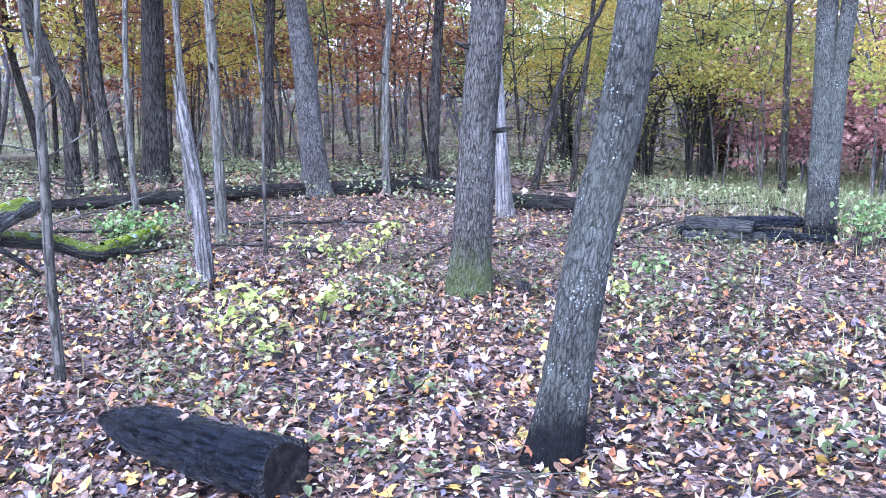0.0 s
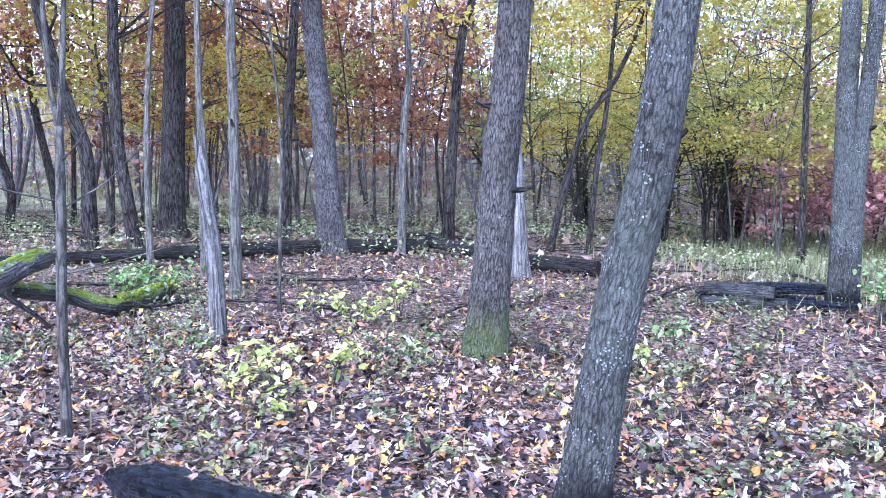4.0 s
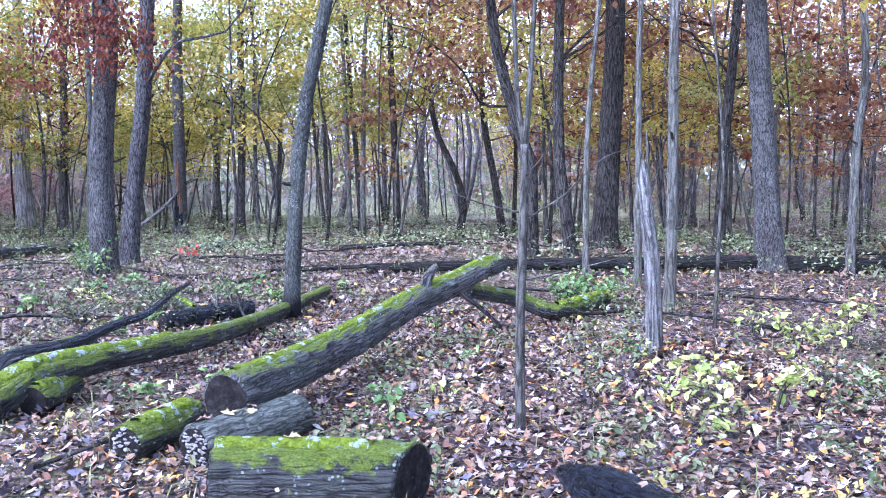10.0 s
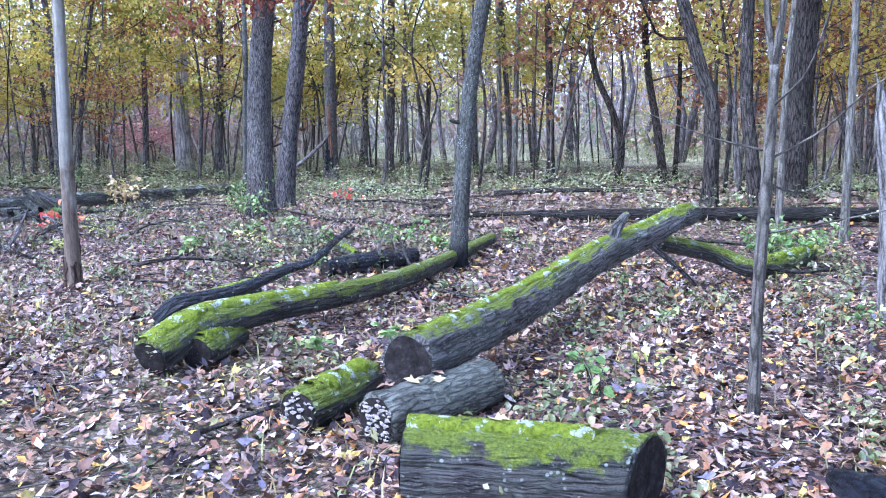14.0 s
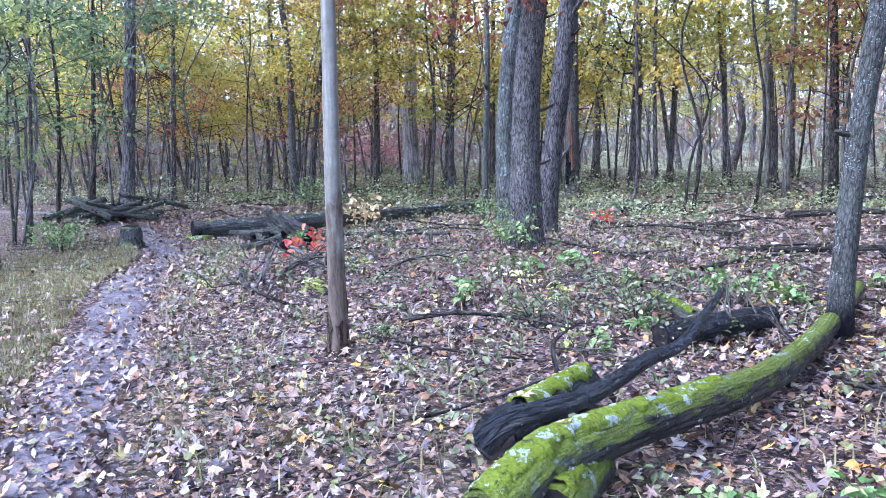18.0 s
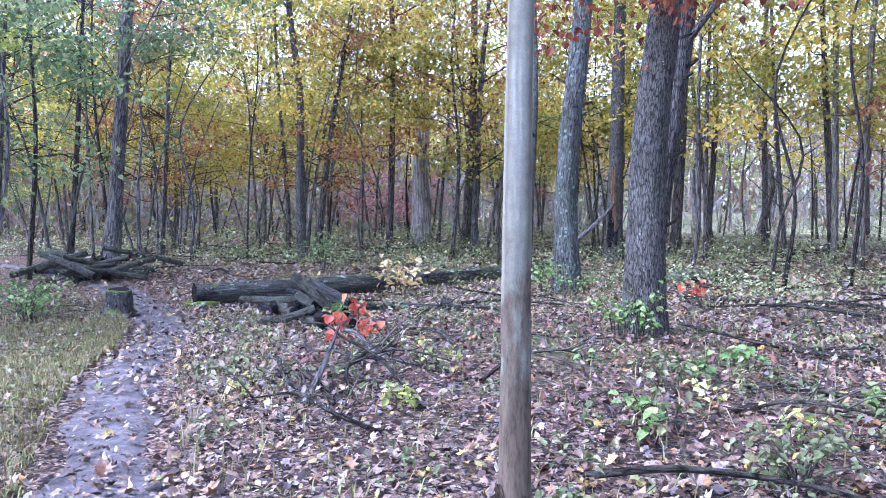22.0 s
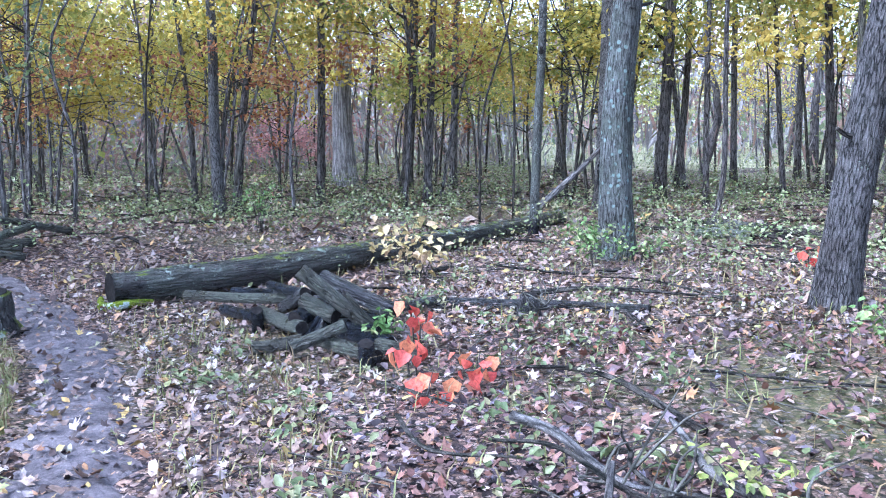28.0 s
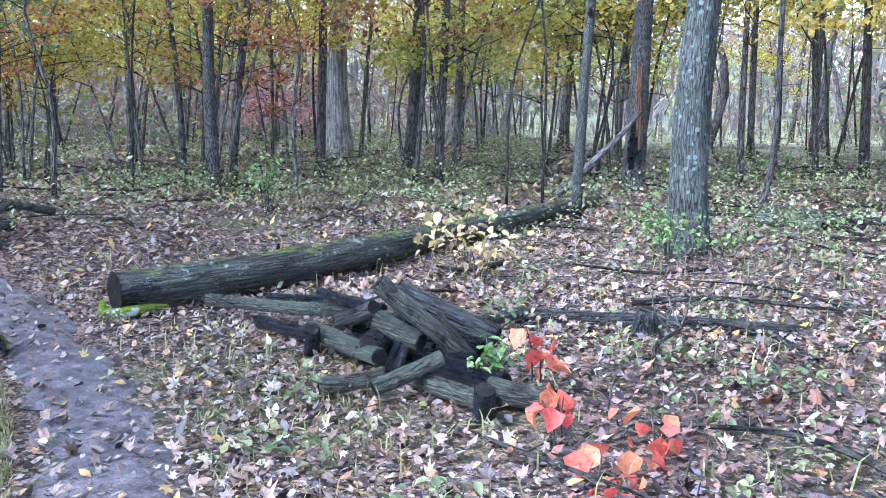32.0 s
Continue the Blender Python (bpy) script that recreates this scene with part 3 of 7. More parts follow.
def leaf_sprays(centres, per, spread, size, seed, flat=0.5, droop=0.5, broad=0.36):
    """Pointed oval leaves folded along their midrib, six corners each."""
    g = np.random.default_rng(seed)
    c = np.repeat(np.asarray(centres, float), per, 0)
    n = len(c)
    c = c + g.normal(0, 1, (n, 3)) * np.array([spread, spread, spread * flat])
    yaw, tilt = g.uniform(0, 2 * np.pi, n), g.normal(-droop, 0.45, n)
    s = (size * g.uniform(0.6, 1.3, n))[:, None]
    ax = np.stack([np.cos(yaw) * np.cos(tilt), np.sin(yaw) * np.cos(tilt), np.sin(tilt)], 1)
    side = np.cross(ax, np.stack([g.normal(0, 0.4, n), g.normal(0, 0.4, n), np.ones(n)], 1))
    side /= np.linalg.norm(side, axis=1)[:, None]
    up = np.cross(side, ax)
    w = broad * s
    tip = c + ax * s - up * s * g.uniform(0, 0.3, (n, 1))
    co = np.stack([c, tip, c + ax * s * 0.28 + side * w + up * w * 0.35, c + ax * s * 0.68 + side * w * 0.75 + up * w * 0.25,
                   c + ax * s * 0.28 - side * w + up * w * 0.35, c + ax * s * 0.68 - side * w * 0.75 + up * w * 0.25], 1)
    k = np.arange(n)[:, None] * 6
    fa = np.stack([k + [0, 2, 3, 1], k + [0, 1, 5, 4]], 1).reshape(-1, 4)
    return co.reshape(-1, 3), fa


def leaf_cloud(centres, per, spread, size, seed, flat=0.5, droop=0.5, broad=0.36):
    """Small folded leaves round the centres, four corners each."""
    g = np.random.default_rng(seed)
    c = np.repeat(np.asarray(centres, float), per, 0)
    n = len(c)
    off = g.normal(0, 1, (n, 3)) * np.array([spread, spread, spread * flat])
    c = c + off
    yaw, tilt = g.uniform(0, 2 * np.pi, n), g.normal(-droop, 0.5, n)
    s = size * g.uniform(0.6, 1.3, n)
    ax = np.stack([np.cos(yaw) * np.cos(tilt), np.sin(yaw) * np.cos(tilt), np.sin(tilt)], 1)
    side = np.cross(ax, np.stack([g.normal(0, 0.5, n), g.normal(0, 0.5, n), np.ones(n)], 1))
    side /= np.linalg.norm(side, axis=1)[:, None]
    up = np.cross(side, ax)
    w = s[:, None] * broad
    co = np.stack([c, c + ax * s[:, None] * 0.5 + side * w + up * w * 0.3, c + ax * s[:, None], c + ax * s[:, None] * 0.5 - side * w + up * w * 0.3], 1)
    return co.reshape(-1, 3), np.arange(4 * n).reshape(n, 4)

# ---- ground ----
TRAIL = spline([(-3.2, -1.2), (-5.0, 1.2), (-6.5, 1.98), (-7.6, 2.42), (-9.4, 3.22), (-11.4, 4.0), (-12.25, 4.4), (-12.95, 4.8), (-13.9, 5.34), (-14.8, 5.76), (-15.85, 6.1), (-18.2, 6.6), (-22.5, 6.0), (-30, 4.0)], 160)


def trail_gap(x, y):
    """How far a place lies from the middle of the trail."""
    d = np.full(np.shape(x), 99.0)
    for px, py in TRAIL[::3]:
        d = np.minimum(d, np.hypot(x - px, y - py))
    return d


def build_ground():
    near_x, near_y = np.arange(-34, 12.01, 0.25), np.arange(-8, 40.01, 0.25)
    far = np.array([6, 18, 45, 120, 400, 1500.0])
    xs, ys = np.concatenate([-34 - far[::-1], near_x, 12 + far]), np.concatenate([-8 - far[::-1], near_y, 40 + far])
    gx, gy = np.meshgrid(xs, ys, indexing="ij")
    z = ground_z(gx, gy)
    inside = (gx > -34) & (gx < 12) & (gy > -8) & (gy < 40)
    bumps = 0.012 * np.sin(gx * 2.1 + 1.3 * np.sin(gy * 1.7)) * np.cos(gy * 2.6) + RNG.normal(0, 0.008, gx.shape)
    z = z + np.where(inside & (trail_gap(gx, gy) > 0.6), bumps, 0) - 0.03 * np.exp(-(trail_gap(gx, gy) / 0.35) ** 2)
    i, j = np.meshgrid(np.arange(len(xs) - 1), np.arange(len(ys) - 1), indexing="ij")
    m = len(ys)
    quads = np.stack([i * m + j, (i + 1) * m + j, (i + 1) * m + j + 1, i * m + j + 1], -1).reshape(-1, 4)
    ob = new("ground", mesh_np("ground", np.stack([gx, gy, z], -1).reshape(-1, 3), quads, FLOOR, True))
    return tagged(ob, "wood floor matted with wet brown fallen leaves", "ground", kind="structure")


def build_trail():
    n, m = len(TRAIL), 9
    d = np.gradient(TRAIL, axis=0)
    d /= np.linalg.norm(d, axis=1)[:, None]
    side = np.stack([-d[:, 1], d[:, 0]], 1)
    half = 0.29 + 0.06 * np.sin(np.arange(n) * 0.9) + RNG.normal(0, 0.03, n)
    u = np.linspace(-1, 1, m)
    xy = TRAIL[:, None] + side[:, None] * (half[:, None] * u[None])[..., None]
    z = ground_z(xy[..., 0], xy[..., 1]) + 0.012 - 0.045 * np.abs(u)[None] ** 3 + RNG.normal(0, 0.004, (n, m))
    i, j = np.meshgrid(np.arange(n - 1), np.arange(m - 1), indexing="ij")
    quads = np.stack([i * m + j, i * m + j + 1, (i + 1) * m + j + 1, (i + 1) * m + j], -1).reshape(-1, 4)
    ob = new("path", mesh_np("path", np.concatenate([xy, z[..., None]], -1).reshape(-1, 3), quads, SOIL, True))
    return tagged(ob, "narrow trodden footpath of damp grey soil", "path", kind="structure")


build_ground()
build_trail()

# ---- trees ----
LABEL = {
    "oak": "grey-brown oak trunk with ridged bark, moss at its foot", "oak_grey": "grey oak trunk with deep ridged bark", "grey": "slim grey-barked woodland tree", "lichen": "grey tree trunk dotted with pale green lichen",
    "blotched": "grey trunk with large blue-green lichen blotches", "shag": "tree with dark shaggy scaling bark", "dark": "slim dark wet-barked woodland tree", "pale": "slim tree with pale smooth bark",
    "white": "tree with a pale grey-white weathered trunk", "ghost": "great tree with a bleached grey trunk", "bare": "dead standing pole stripped of its bark", "thin": "thin upright brown sapling stem",
}


def crown_mesh(name, mat, radius, low, high, clumps, per, size, seed):
    """A crown of leaf clumps with gaps, wider in its middle."""
    g = np.random.default_rng(seed)
    h = g.uniform(0, 1, clumps)
    rad = radius * np.sqrt(g.uniform(0.04, 1, clumps)) * (0.45 + 0.9 * np.sin(np.pi * np.clip(h, 0.05, 0.95)))
    a = g.uniform(0, 2 * np.pi, clumps)
    centres = np.stack([rad * np.cos(a), rad * np.sin(a), low + (high - low) * h], 1)
    co, fa = leaf_cloud(centres, per, 0.135 * radius, size, seed + 1, 0.34)
    return mesh_np(name, co, fa, mat)


FAR_TOPS = {c: [crown_mesh("crown", CROWN[c], 2.6, 0, 7.0, 60, 32, 0.158, 40 + 7 * i + 100 * j) for j in range(2)] for i, c in enumerate(("yellow", "rust", "lime", "red"))}
TOPS = {c: [crown_mesh("crown", CROWN[c], 2.6, 0, 7.0, 60, 60, 0.112, 41 + 7 * i + 100 * j) for j in range(3)] for i, c in enumerate(("yellow", "rust", "lime", "red"))}


def tree(kind, x, y, r, bend, crown="", height=13.0, low=6.5, limbs=3, detail=1):
    """A tree: bend gives (height, east, north) shifts of its trunk; crown names the colour of its leaves."""
    seed = int(abs(x * 131 + y * 717 + r * 1000)) % 100000
    g = np.random.default_rng(seed)
    z0 = gz(x, y) - 0.06
    ob = thing("tree", Matrix.Translation((x, y, z0)), LABEL[kind] + (", %s leaves" % {"rust": "rust-brown", "lime": "yellow-green", "red": "dark red"}.get(crown, crown) if crown else ""),
               "tree", "trees of the wood")
    pts = [(0, 0, 0)] + [(dx, dy, z) for z, dx, dy in bend]
    (ax, ay, az), (bx, by, bz) = pts[-2], pts[-1]
    if height > bz + 1:
        sx, sy = (bx - ax) / (bz - az), (by - ay) / (bz - az)
        for f in (0.35, 0.7, 1.0):
            e = (height - bz) * f
            pts.append((bx + 0.6 * sx * e + g.normal(0, 0.12), by + 0.6 * sy * e + g.normal(0, 0.12), bz + e))
    sides = {0: 8, 1: 14, 2: 28, 3: 48}[detail]
    n = {0: 14, 1: 26, 2: 70, 3: 150}[detail]
    p = spline(pts, n)
    f = np.linspace(0, 1, n)
    if detail >= 2:
        p = spline(p[np.unique((np.linspace(0, 1, n) ** 1.6 * (n - 1)).astype(int))], n)
        f = p[:, 2] / p[-1, 2]
    rad = r * (1 - 0.72 * f) * (1 + 0.45 * np.exp(-np.maximum(p[:, 2], 0) / (1.6 * r + 0.05))) * 0.94
    # dark trees of the far west get the haze-paled bark
    part("trunk", mesh_np("trunk", *tube(p, rad, sides, 0.06, 0.022 if detail >= 2 else 0, seed), BARK["dark_hazed" if detail == 1 and kind == "dark" and x < -13 else kind], True), ob)
    for b in range(limbs + (6 if detail == 2 and kind == "dark" else 3 if kind in ("dark", "grey", "shag") and limbs else 0)):
        zf = g.uniform(0.2 if kind in ("dark", "grey", "shag") else 0.38, 0.85)
        k0 = min(int(np.searchsorted(p[:, 2], zf * height)), n - 2)
        base, a = p[k0], g.uniform(0, 6.28)
        ln = g.uniform(1.0, 3.0) * (1.2 - zf) * (height / 11)
        e = spline([base, base + ln * np.array([0.3 * np.cos(a), 0.3 * np.sin(a), g.uniform(0.0, 0.3)]), base + ln * np.array([0.65 * np.cos(a + 0.35), 0.65 * np.sin(a + 0.35), g.uniform(0.0, 0.5)]), base + ln * np.array([np.cos(a + 0.15), np.sin(a + 0.15), g.uniform(0.3, 1.1)])], 9)
        limb = [tube(e, np.linspace(max(0.32 * rad[k0], 0.012), 0.006, 9), 6, 0.1, 0, seed + b)]
        for _ in range(3):
            q = e[g.integers(3, 9)]
            t = q + 0.4 * ln * np.array([g.normal(0, 0.6), g.normal(0, 0.6), g.uniform(-0.1, 0.7)])
            limb.append(tube(spline([q, (q + t) / 2 + g.normal(0, 0.04, 3), t], 5), np.linspace(0.009, 0.003, 5), 4, 0, 0, seed, False))
        part("branch", mesh_np("branch", *joined(limb), BARK[kind], True), ob)
    for b in range({2: 2, 3: 5}.get(detail, 0) if kind not in ("bare", "thin", "white") else 0):
        k0 = int(np.searchsorted(p[:, 2], g.uniform(0.9, 4.5)))
        a, ln = g.uniform(0, 6.28), g.uniform(0.05, 0.16) + 0.4 * rad[k0]
        d = np.array([np.cos(a), np.sin(a), g.uniform(0.0, 0.5)])
        q = p[k0] + d * (0.7 * rad[k0])
        rr = g.uniform(0.012, 0.026)
        part("branch_stub", mesh_np("branch_stub", *tube(spline([q, q + 0.5 * ln * d, q + ln * d + (0, 0, 0.02)], 7), np.array([1.7, 1.2, 1, 0.95, 0.9, 0.8, 0.7]) * rr, 8, 0.12, 0, seed + b), BARK["dark"], True), ob)
    if crown:
        top = p[int(np.searchsorted(p[:, 2], 0.7 * height))]
        s = g.uniform(0.8, 1.15)
        part("crown", TOPS[crown][seed % 3], ob, "", Matrix.LocRotScale((top[0], top[1], low), Euler((0, 0, g.uniform(0, 6.28))), (s, s, s)))
    return ob


tree("oak", 0.14, 6.84, 0.162, [(1.46, 0.11, 0), (2.89, 0.24, 0.01)], "", 13, 6, 3, 3)
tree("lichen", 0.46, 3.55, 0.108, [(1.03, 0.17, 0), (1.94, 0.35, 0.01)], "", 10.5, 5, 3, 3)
tree("white", 0.67, 10.88, 0.106, [(1.52, -0.09, -0), (2.9, -0.15, -0)], "", 10.5, 5, 3, 2)
oak_behind_log = tree("oak_grey", -1.9, 12.2, 0.183, [(1.78, -0.11, -0), (3.1, -0.22, -0)], "", 13, 6, 3, 2)
tree("dark", -4.79, 13.97, 0.21, [(1.79, 0.08, 0), (4, 0.17, 0)], "rust", 13, 3.9, 3, 2)
tree("pale", -2.45, 9.12, 0.066, [(1.52, 0.02, 0), (3.26, 0.02, 0)], "", 10.5, 5, 3, 3)
tree("pale", -3.14, 10.3, 0.051, [(1.45, 0, 0), (3.42, 0.01, 0)], "", 7.5, 3.5, 3, 2)
tree("thin", -1.85, 8.48, 0.02, [(1.01, 0.03, 0), (1.83, 0.05, 0)], "", 7.5, 3.5, 0, 1)
tree("dark", 1.3, 14.18, 0.064, [(1.28, 0.29, 0.01), (2.19, 0.6, 0.01), (3, 1.13, 0.02)], "yellow", 10.5, 3, 5, 1)
tree("dark", 1.94, 14.23, 0.055, [(1.33, 0.11, 0), (2.51, 0.28, 0.01)], "yellow", 7.5, 2.8, 5, 1)
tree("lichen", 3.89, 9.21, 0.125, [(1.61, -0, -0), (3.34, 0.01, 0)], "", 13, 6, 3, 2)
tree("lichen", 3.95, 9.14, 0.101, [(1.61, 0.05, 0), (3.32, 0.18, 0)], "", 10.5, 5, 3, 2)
tree("dark", 5.26, 13.97, 0.063, [(2.24, 0, 0), (4.43, -0.01, -0)], "yellow", 10.5, 5, 5, 1)
tree("dark", -0.34, 14.24, 0.102, [(1.91, 0.1, 0), (3.44, 0.24, 0.01), (4.16, 0.44, 0.01)], "yellow", 10.5, 3.4, 5, 1)
tree("pale", -0.96, 12.46, 0.061, [(1.81, 0.05, 0), (2.84, 0.12, 0)], "", 10.5, 5, 3, 2)
tree("dark", -2.81, 13.33, 0.091, [(1.77, 0.07, 0), (2.88, 0.16, 0)], "rust", 10.5, 3.9, 3, 2)
# many distant dark trunks are set to grey: haze put into their colour
tree("grey", -6.35, 26.96, 0.123, [(2.7, -0.03, -0), (5.61, -0.09, -0)], "rust", 13, 3.4, 5, 1)
tree("grey", -5.24, 35.99, 0.117, [(4.23, 0.01, 0), (8.76, -0.04, -0)], "rust", 10.5, 5, 5, 1)
tree("grey", -2.47, 22.8, 0.044, [(3.23, 0.01, 0), (6.1, -0.01, -0)], "rust", 7.5, 2.4, 5, 1)
tree("dark", -5.36, 12.22, 0.112, [(1.34, 0, 0), (1.97, -0.19, -0), (2.91, -0.47, -0.01), (3.69, -0.63, -0.01)], "rust", 10.5, 3.9, 3, 2)
tree("dark", -4.68, 12.19, 0.1, [(0.78, -0.11, -0), (1.73, -0.22, -0), (3.67, -0.21, -0)], "rust", 10.5, 3.9, 3, 2)
tree("pale", -3.96, 10.76, 0.046, [(1.41, 0, 0), (2.44, 0.05, 0)], "", 7.5, 3.5, 3, 2)
tree("dark", -9.68, 20.53, 0.117, [(1.46, -0.19, -0.11), (3.18, -0.44, -0.26), (5.72, -0.51, -0.3)], "yellow", 10.5, 3, 5, 1)
tree("dark", -10.74, 20.04, 0.11, [(1.02, 0.1, 0.06), (1.9, -0.12, -0.07), (2.91, -0.5, -0.29), (4.34, -0.62, -0.37)], "yellow", 10.5, 3.4, 5, 1)
tree("dark", -9.96, 21.75, 0.069, [(2.21, 0.06, 0.03), (4.46, 0.02, 0.01)], "rust", 10.5, 3, 5, 1)
oak_by_path = tree("oak_grey", -10.35, 8.48, 0.187, [(1.73, 0.02, 0.01), (2.94, 0.12, 0.07), (3.74, 0.14, 0.09)], "", 13, 6, 3, 3)
tree("shag", -11.3, 9.75, 0.152, [(1.07, 0.09, 0.05), (2.65, 0.27, 0.16), (3.95, 0.36, 0.21)], "", 13, 6, 3, 3)
tree("blotched", -14.34, 11.91, 0.198, [(1.84, -0.01, -0.01), (4.36, 0.13, 0.15)], "", 13, 6, 3, 2)
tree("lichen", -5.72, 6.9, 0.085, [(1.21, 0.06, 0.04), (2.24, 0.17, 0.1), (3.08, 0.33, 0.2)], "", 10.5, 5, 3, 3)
tree("ghost", -26.03, 18.52, 0.298, [(2.13, -0.04, -0.03), (3.51, 0.03, 0.02)], "yellow", 13, 3.8, 5, 1)
scarred_tree = tree("oak_grey", -17.47, 16.93, 0.185, [(2.0, 0.02, 0.01), (4.7, 0.05, 0.02)], "lime", 13, 5.0, 5, 2)
tree("dark", -17.74, 19.54, 0.134, [(3.14, 0.11, 0.06), (6.37, 0.13, 0.08)], "yellow", 13, 3.8, 5, 1)
tree("grey", -23.54, 24.66, 0.15, [(3.61, 0.14, 0.08), (6.73, 0.3, 0.18)], "yellow", 13, 3.4, 5, 1)
tree("grey", -22.17, 25.27, 0.085, [(3.59, 0.12, 0.07), (6.69, 0.49, 0.29)], "lime", 10.5, 3.4, 5, 1)
tree("grey", -18.76, 22.46, 0.093, [(3.32, 0.14, 0.08), (6.04, 0.1, 0.06)], "yellow", 10.5, 3, 5, 1)
tree("grey", -18.32, 24.69, 0.089, [(3.42, -0.09, -0.05), (6.3, -0.12, -0.07)], "yellow", 10.5, 3.4, 5, 1)
tree("pale", -14.03, 19.85, 0.078, [(3.02, -0.05, -0.03), (5.3, -0.11, -0.07)], "lime", 10.5, 3, 5, 1)
tree("pale", -13.31, 19.39, 0.083, [(2.97, 0.05, 0.03), (5.18, 0.11, 0.07)], "yellow", 10.5, 3.4, 5, 1)
tree("grey", -17.64, 27.28, 0.094, [(3.53, -0.03, -0.02), (6.58, -0.06, -0.03)], "yellow", 10.5, 3, 5, 1)
tree("dark", -12.2, 19.38, 0.111, [(2.2, -0.04, -0.02), (4.37, -0.1, -0.06), (5.79, -0.11, -0.07)], "lime", 10.5, 3.4, 5, 1)
tree("grey", -9.73, 29.89, 0.099, [(3.37, -0.01, -0.01), (6.25, -0.05, -0.03)], "rust", 10.5, 3, 5, 1)
tree("grey", -8.14, 32.97, 0.115, [(3.47, 0, 0), (6.53, -0.06, -0.03)], "rust", 10.5, 5, 5, 1)
tree("grey", -3.95, 33.38, 0.079, [(3.34, -0.1, -0.06), (6.23, -0.19, -0.11)], "yellow", 10.5, 5, 5, 1)
tree("grey", -2.16, 28.43, 0.116, [(3.02, -0.11, -0.06), (5.43, -0.23, -0.14)], "rust", 10.5, 3.4, 5, 1)
tree("dark", -22.9, 14.93, 0.095, [(2.36, 0.08, 0.04), (5.44, 0.1, 0.06)], "yellow", 10.5, 3, 5, 1)
tree("dark", -22.81, 17.38, 0.137, [(3.23, 0.16, 0.1), (5.73, 0.21, 0.12)], "yellow", 13, 3.8, 5, 1)
bare_pole = tree("bare", -7.785, 4.245, 0.066, [(1.2, 0.005, -0.0), (2.38, 0.03, 0.0)], "", 6.5, 3.5, 0, 3)
tree("grey", -21.41, 7.55, 0.145, [(2.02, 0.11, 0.13), (4.33, 0.23, 0.28)], "", 13, 6, 3, 2)
tree("oak_grey", -22.1, 11.97, 0.112, [(1.46, -0.04, -0.03), (3.71, -0.02, -0.02)], "yellow", 10.5, 3, 5, 1)
tree("dark", -22.7, 12.73, 0.09, [(1.49, 0.11, 0.09), (2.74, 0.25, 0.2), (3.88, 0.39, 0.31)], "lime", 10.5, 3.4, 5, 1)
tree("pale", -22.28, 12.32, 0.034, [(1.38, 0.18, 0.14), (1.81, 0.31, 0.25)], "yellow", 7.5, 2.4, 5, 1)
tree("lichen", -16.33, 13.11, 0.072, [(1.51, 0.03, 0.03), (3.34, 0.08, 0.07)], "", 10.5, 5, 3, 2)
tree("dark", -24.2, 12.85, 0.069, [(1.48, -0.01, -0.01), (3.02, -0.11, -0.08)], "lime", 10.5, 3, 5, 1)
tree("dark", -20.72, 15.13, 0.052, [(2, 0.11, 0.09), (3.01, 0.09, 0.07)], "rust", 7.5, 2.4, 5, 1)
tree("dark", -16.37, 18.78, 0.068, [(1.51, -0.03, -0.03), (3.23, -0.05, -0.04)], "lime", 10.5, 3.4, 5, 1)
tree("dark", -15.13, 16.3, 0.053, [(0.83, 0.11, 0.09), (2.37, 0.09, 0.07), (3.62, 0.08, 0.06)], "yellow", 7.5, 2.4, 5, 1)
tree("dark", -15.71, 20.97, 0.062, [(2.07, -0.15, -0.12), (4.24, -0.28, -0.22)], "yellow", 10.5, 3.4, 5, 1)
tree("grey", -18.52, 22.36, 0.079, [(1.5, -0.15, -0.12), (3.41, -0.35, -0.28)], "lime", 10.5, 3, 5, 1)
tree("dark", -15.13, 22.05, 0.105, [(2.09, -0.1, -0.08), (4.32, -0.22, -0.18)], "yellow", 10.5, 3.4, 5, 1)
tree("grey", -29.49, 15.07, 0.083, [(2.08, 0.04, 0.03), (4.08, 0.15, 0.12)], "yellow", 10.5, 3, 5, 1)
tree("grey", -23.28, 19.54, 0.109, [(2.13, 0.05, 0.04), (4.1, 0.09, 0.07)], "lime", 10.5, 3.4, 5, 1)
tree("dark", -25.17, 15.7, 0.037, [(2.07, 0.03, 0.03), (3.87, 0.02, 0.01)], "rust", 7.5, 2.4, 5, 1)
tree("grey", -25.67, 18.86, 0.057, [(2.14, 0.12, 0.1), (3.52, 0.24, 0.19)], "yellow", 7.5, 2.8, 5, 1)
tree("dark", -21.61, 6.89, 0.059, [(2.02, 0.11, 0.13), (3.73, 0.17, 0.21)], "", 7.5, 3.5, 3, 2)
tree("dark", -20.02, 5.77, 0.043, [(2.02, 0.1, 0.13), (3.56, 0.09, 0.11)], "", 7.5, 3.5, 3, 2)
tree("thin", -18, 4.78, 0.037, [(1.6, 0.09, 0.11), (3.82, 0.18, 0.22)], "", 7.5, 3.5, 0, 1)
tree("dark", -25.3, 10.09, 0.068, [(2.33, 0.1, 0.12), (4.5, 0.17, 0.21)], "lime", 10.5, 3.4, 5, 1)
tree("dark", -20.76, 15.8, 0.09, [(2.19, 0.06, 0.08), (4.37, 0.12, 0.15)], "yellow", 10.5, 3.4, 5, 1)
tree("dark", -15.11, 3.66, 0.062, [(1.55, 0.04, 0.05), (2.89, 0.05, 0.07)], "", 10.5, 5, 3, 3)
tree("grey", 4.68, 24.49, 0.079, [(2.54, 0.05, 0), (4.86, -0.03, -0)], "yellow", 10.5, 5, 5, 1)
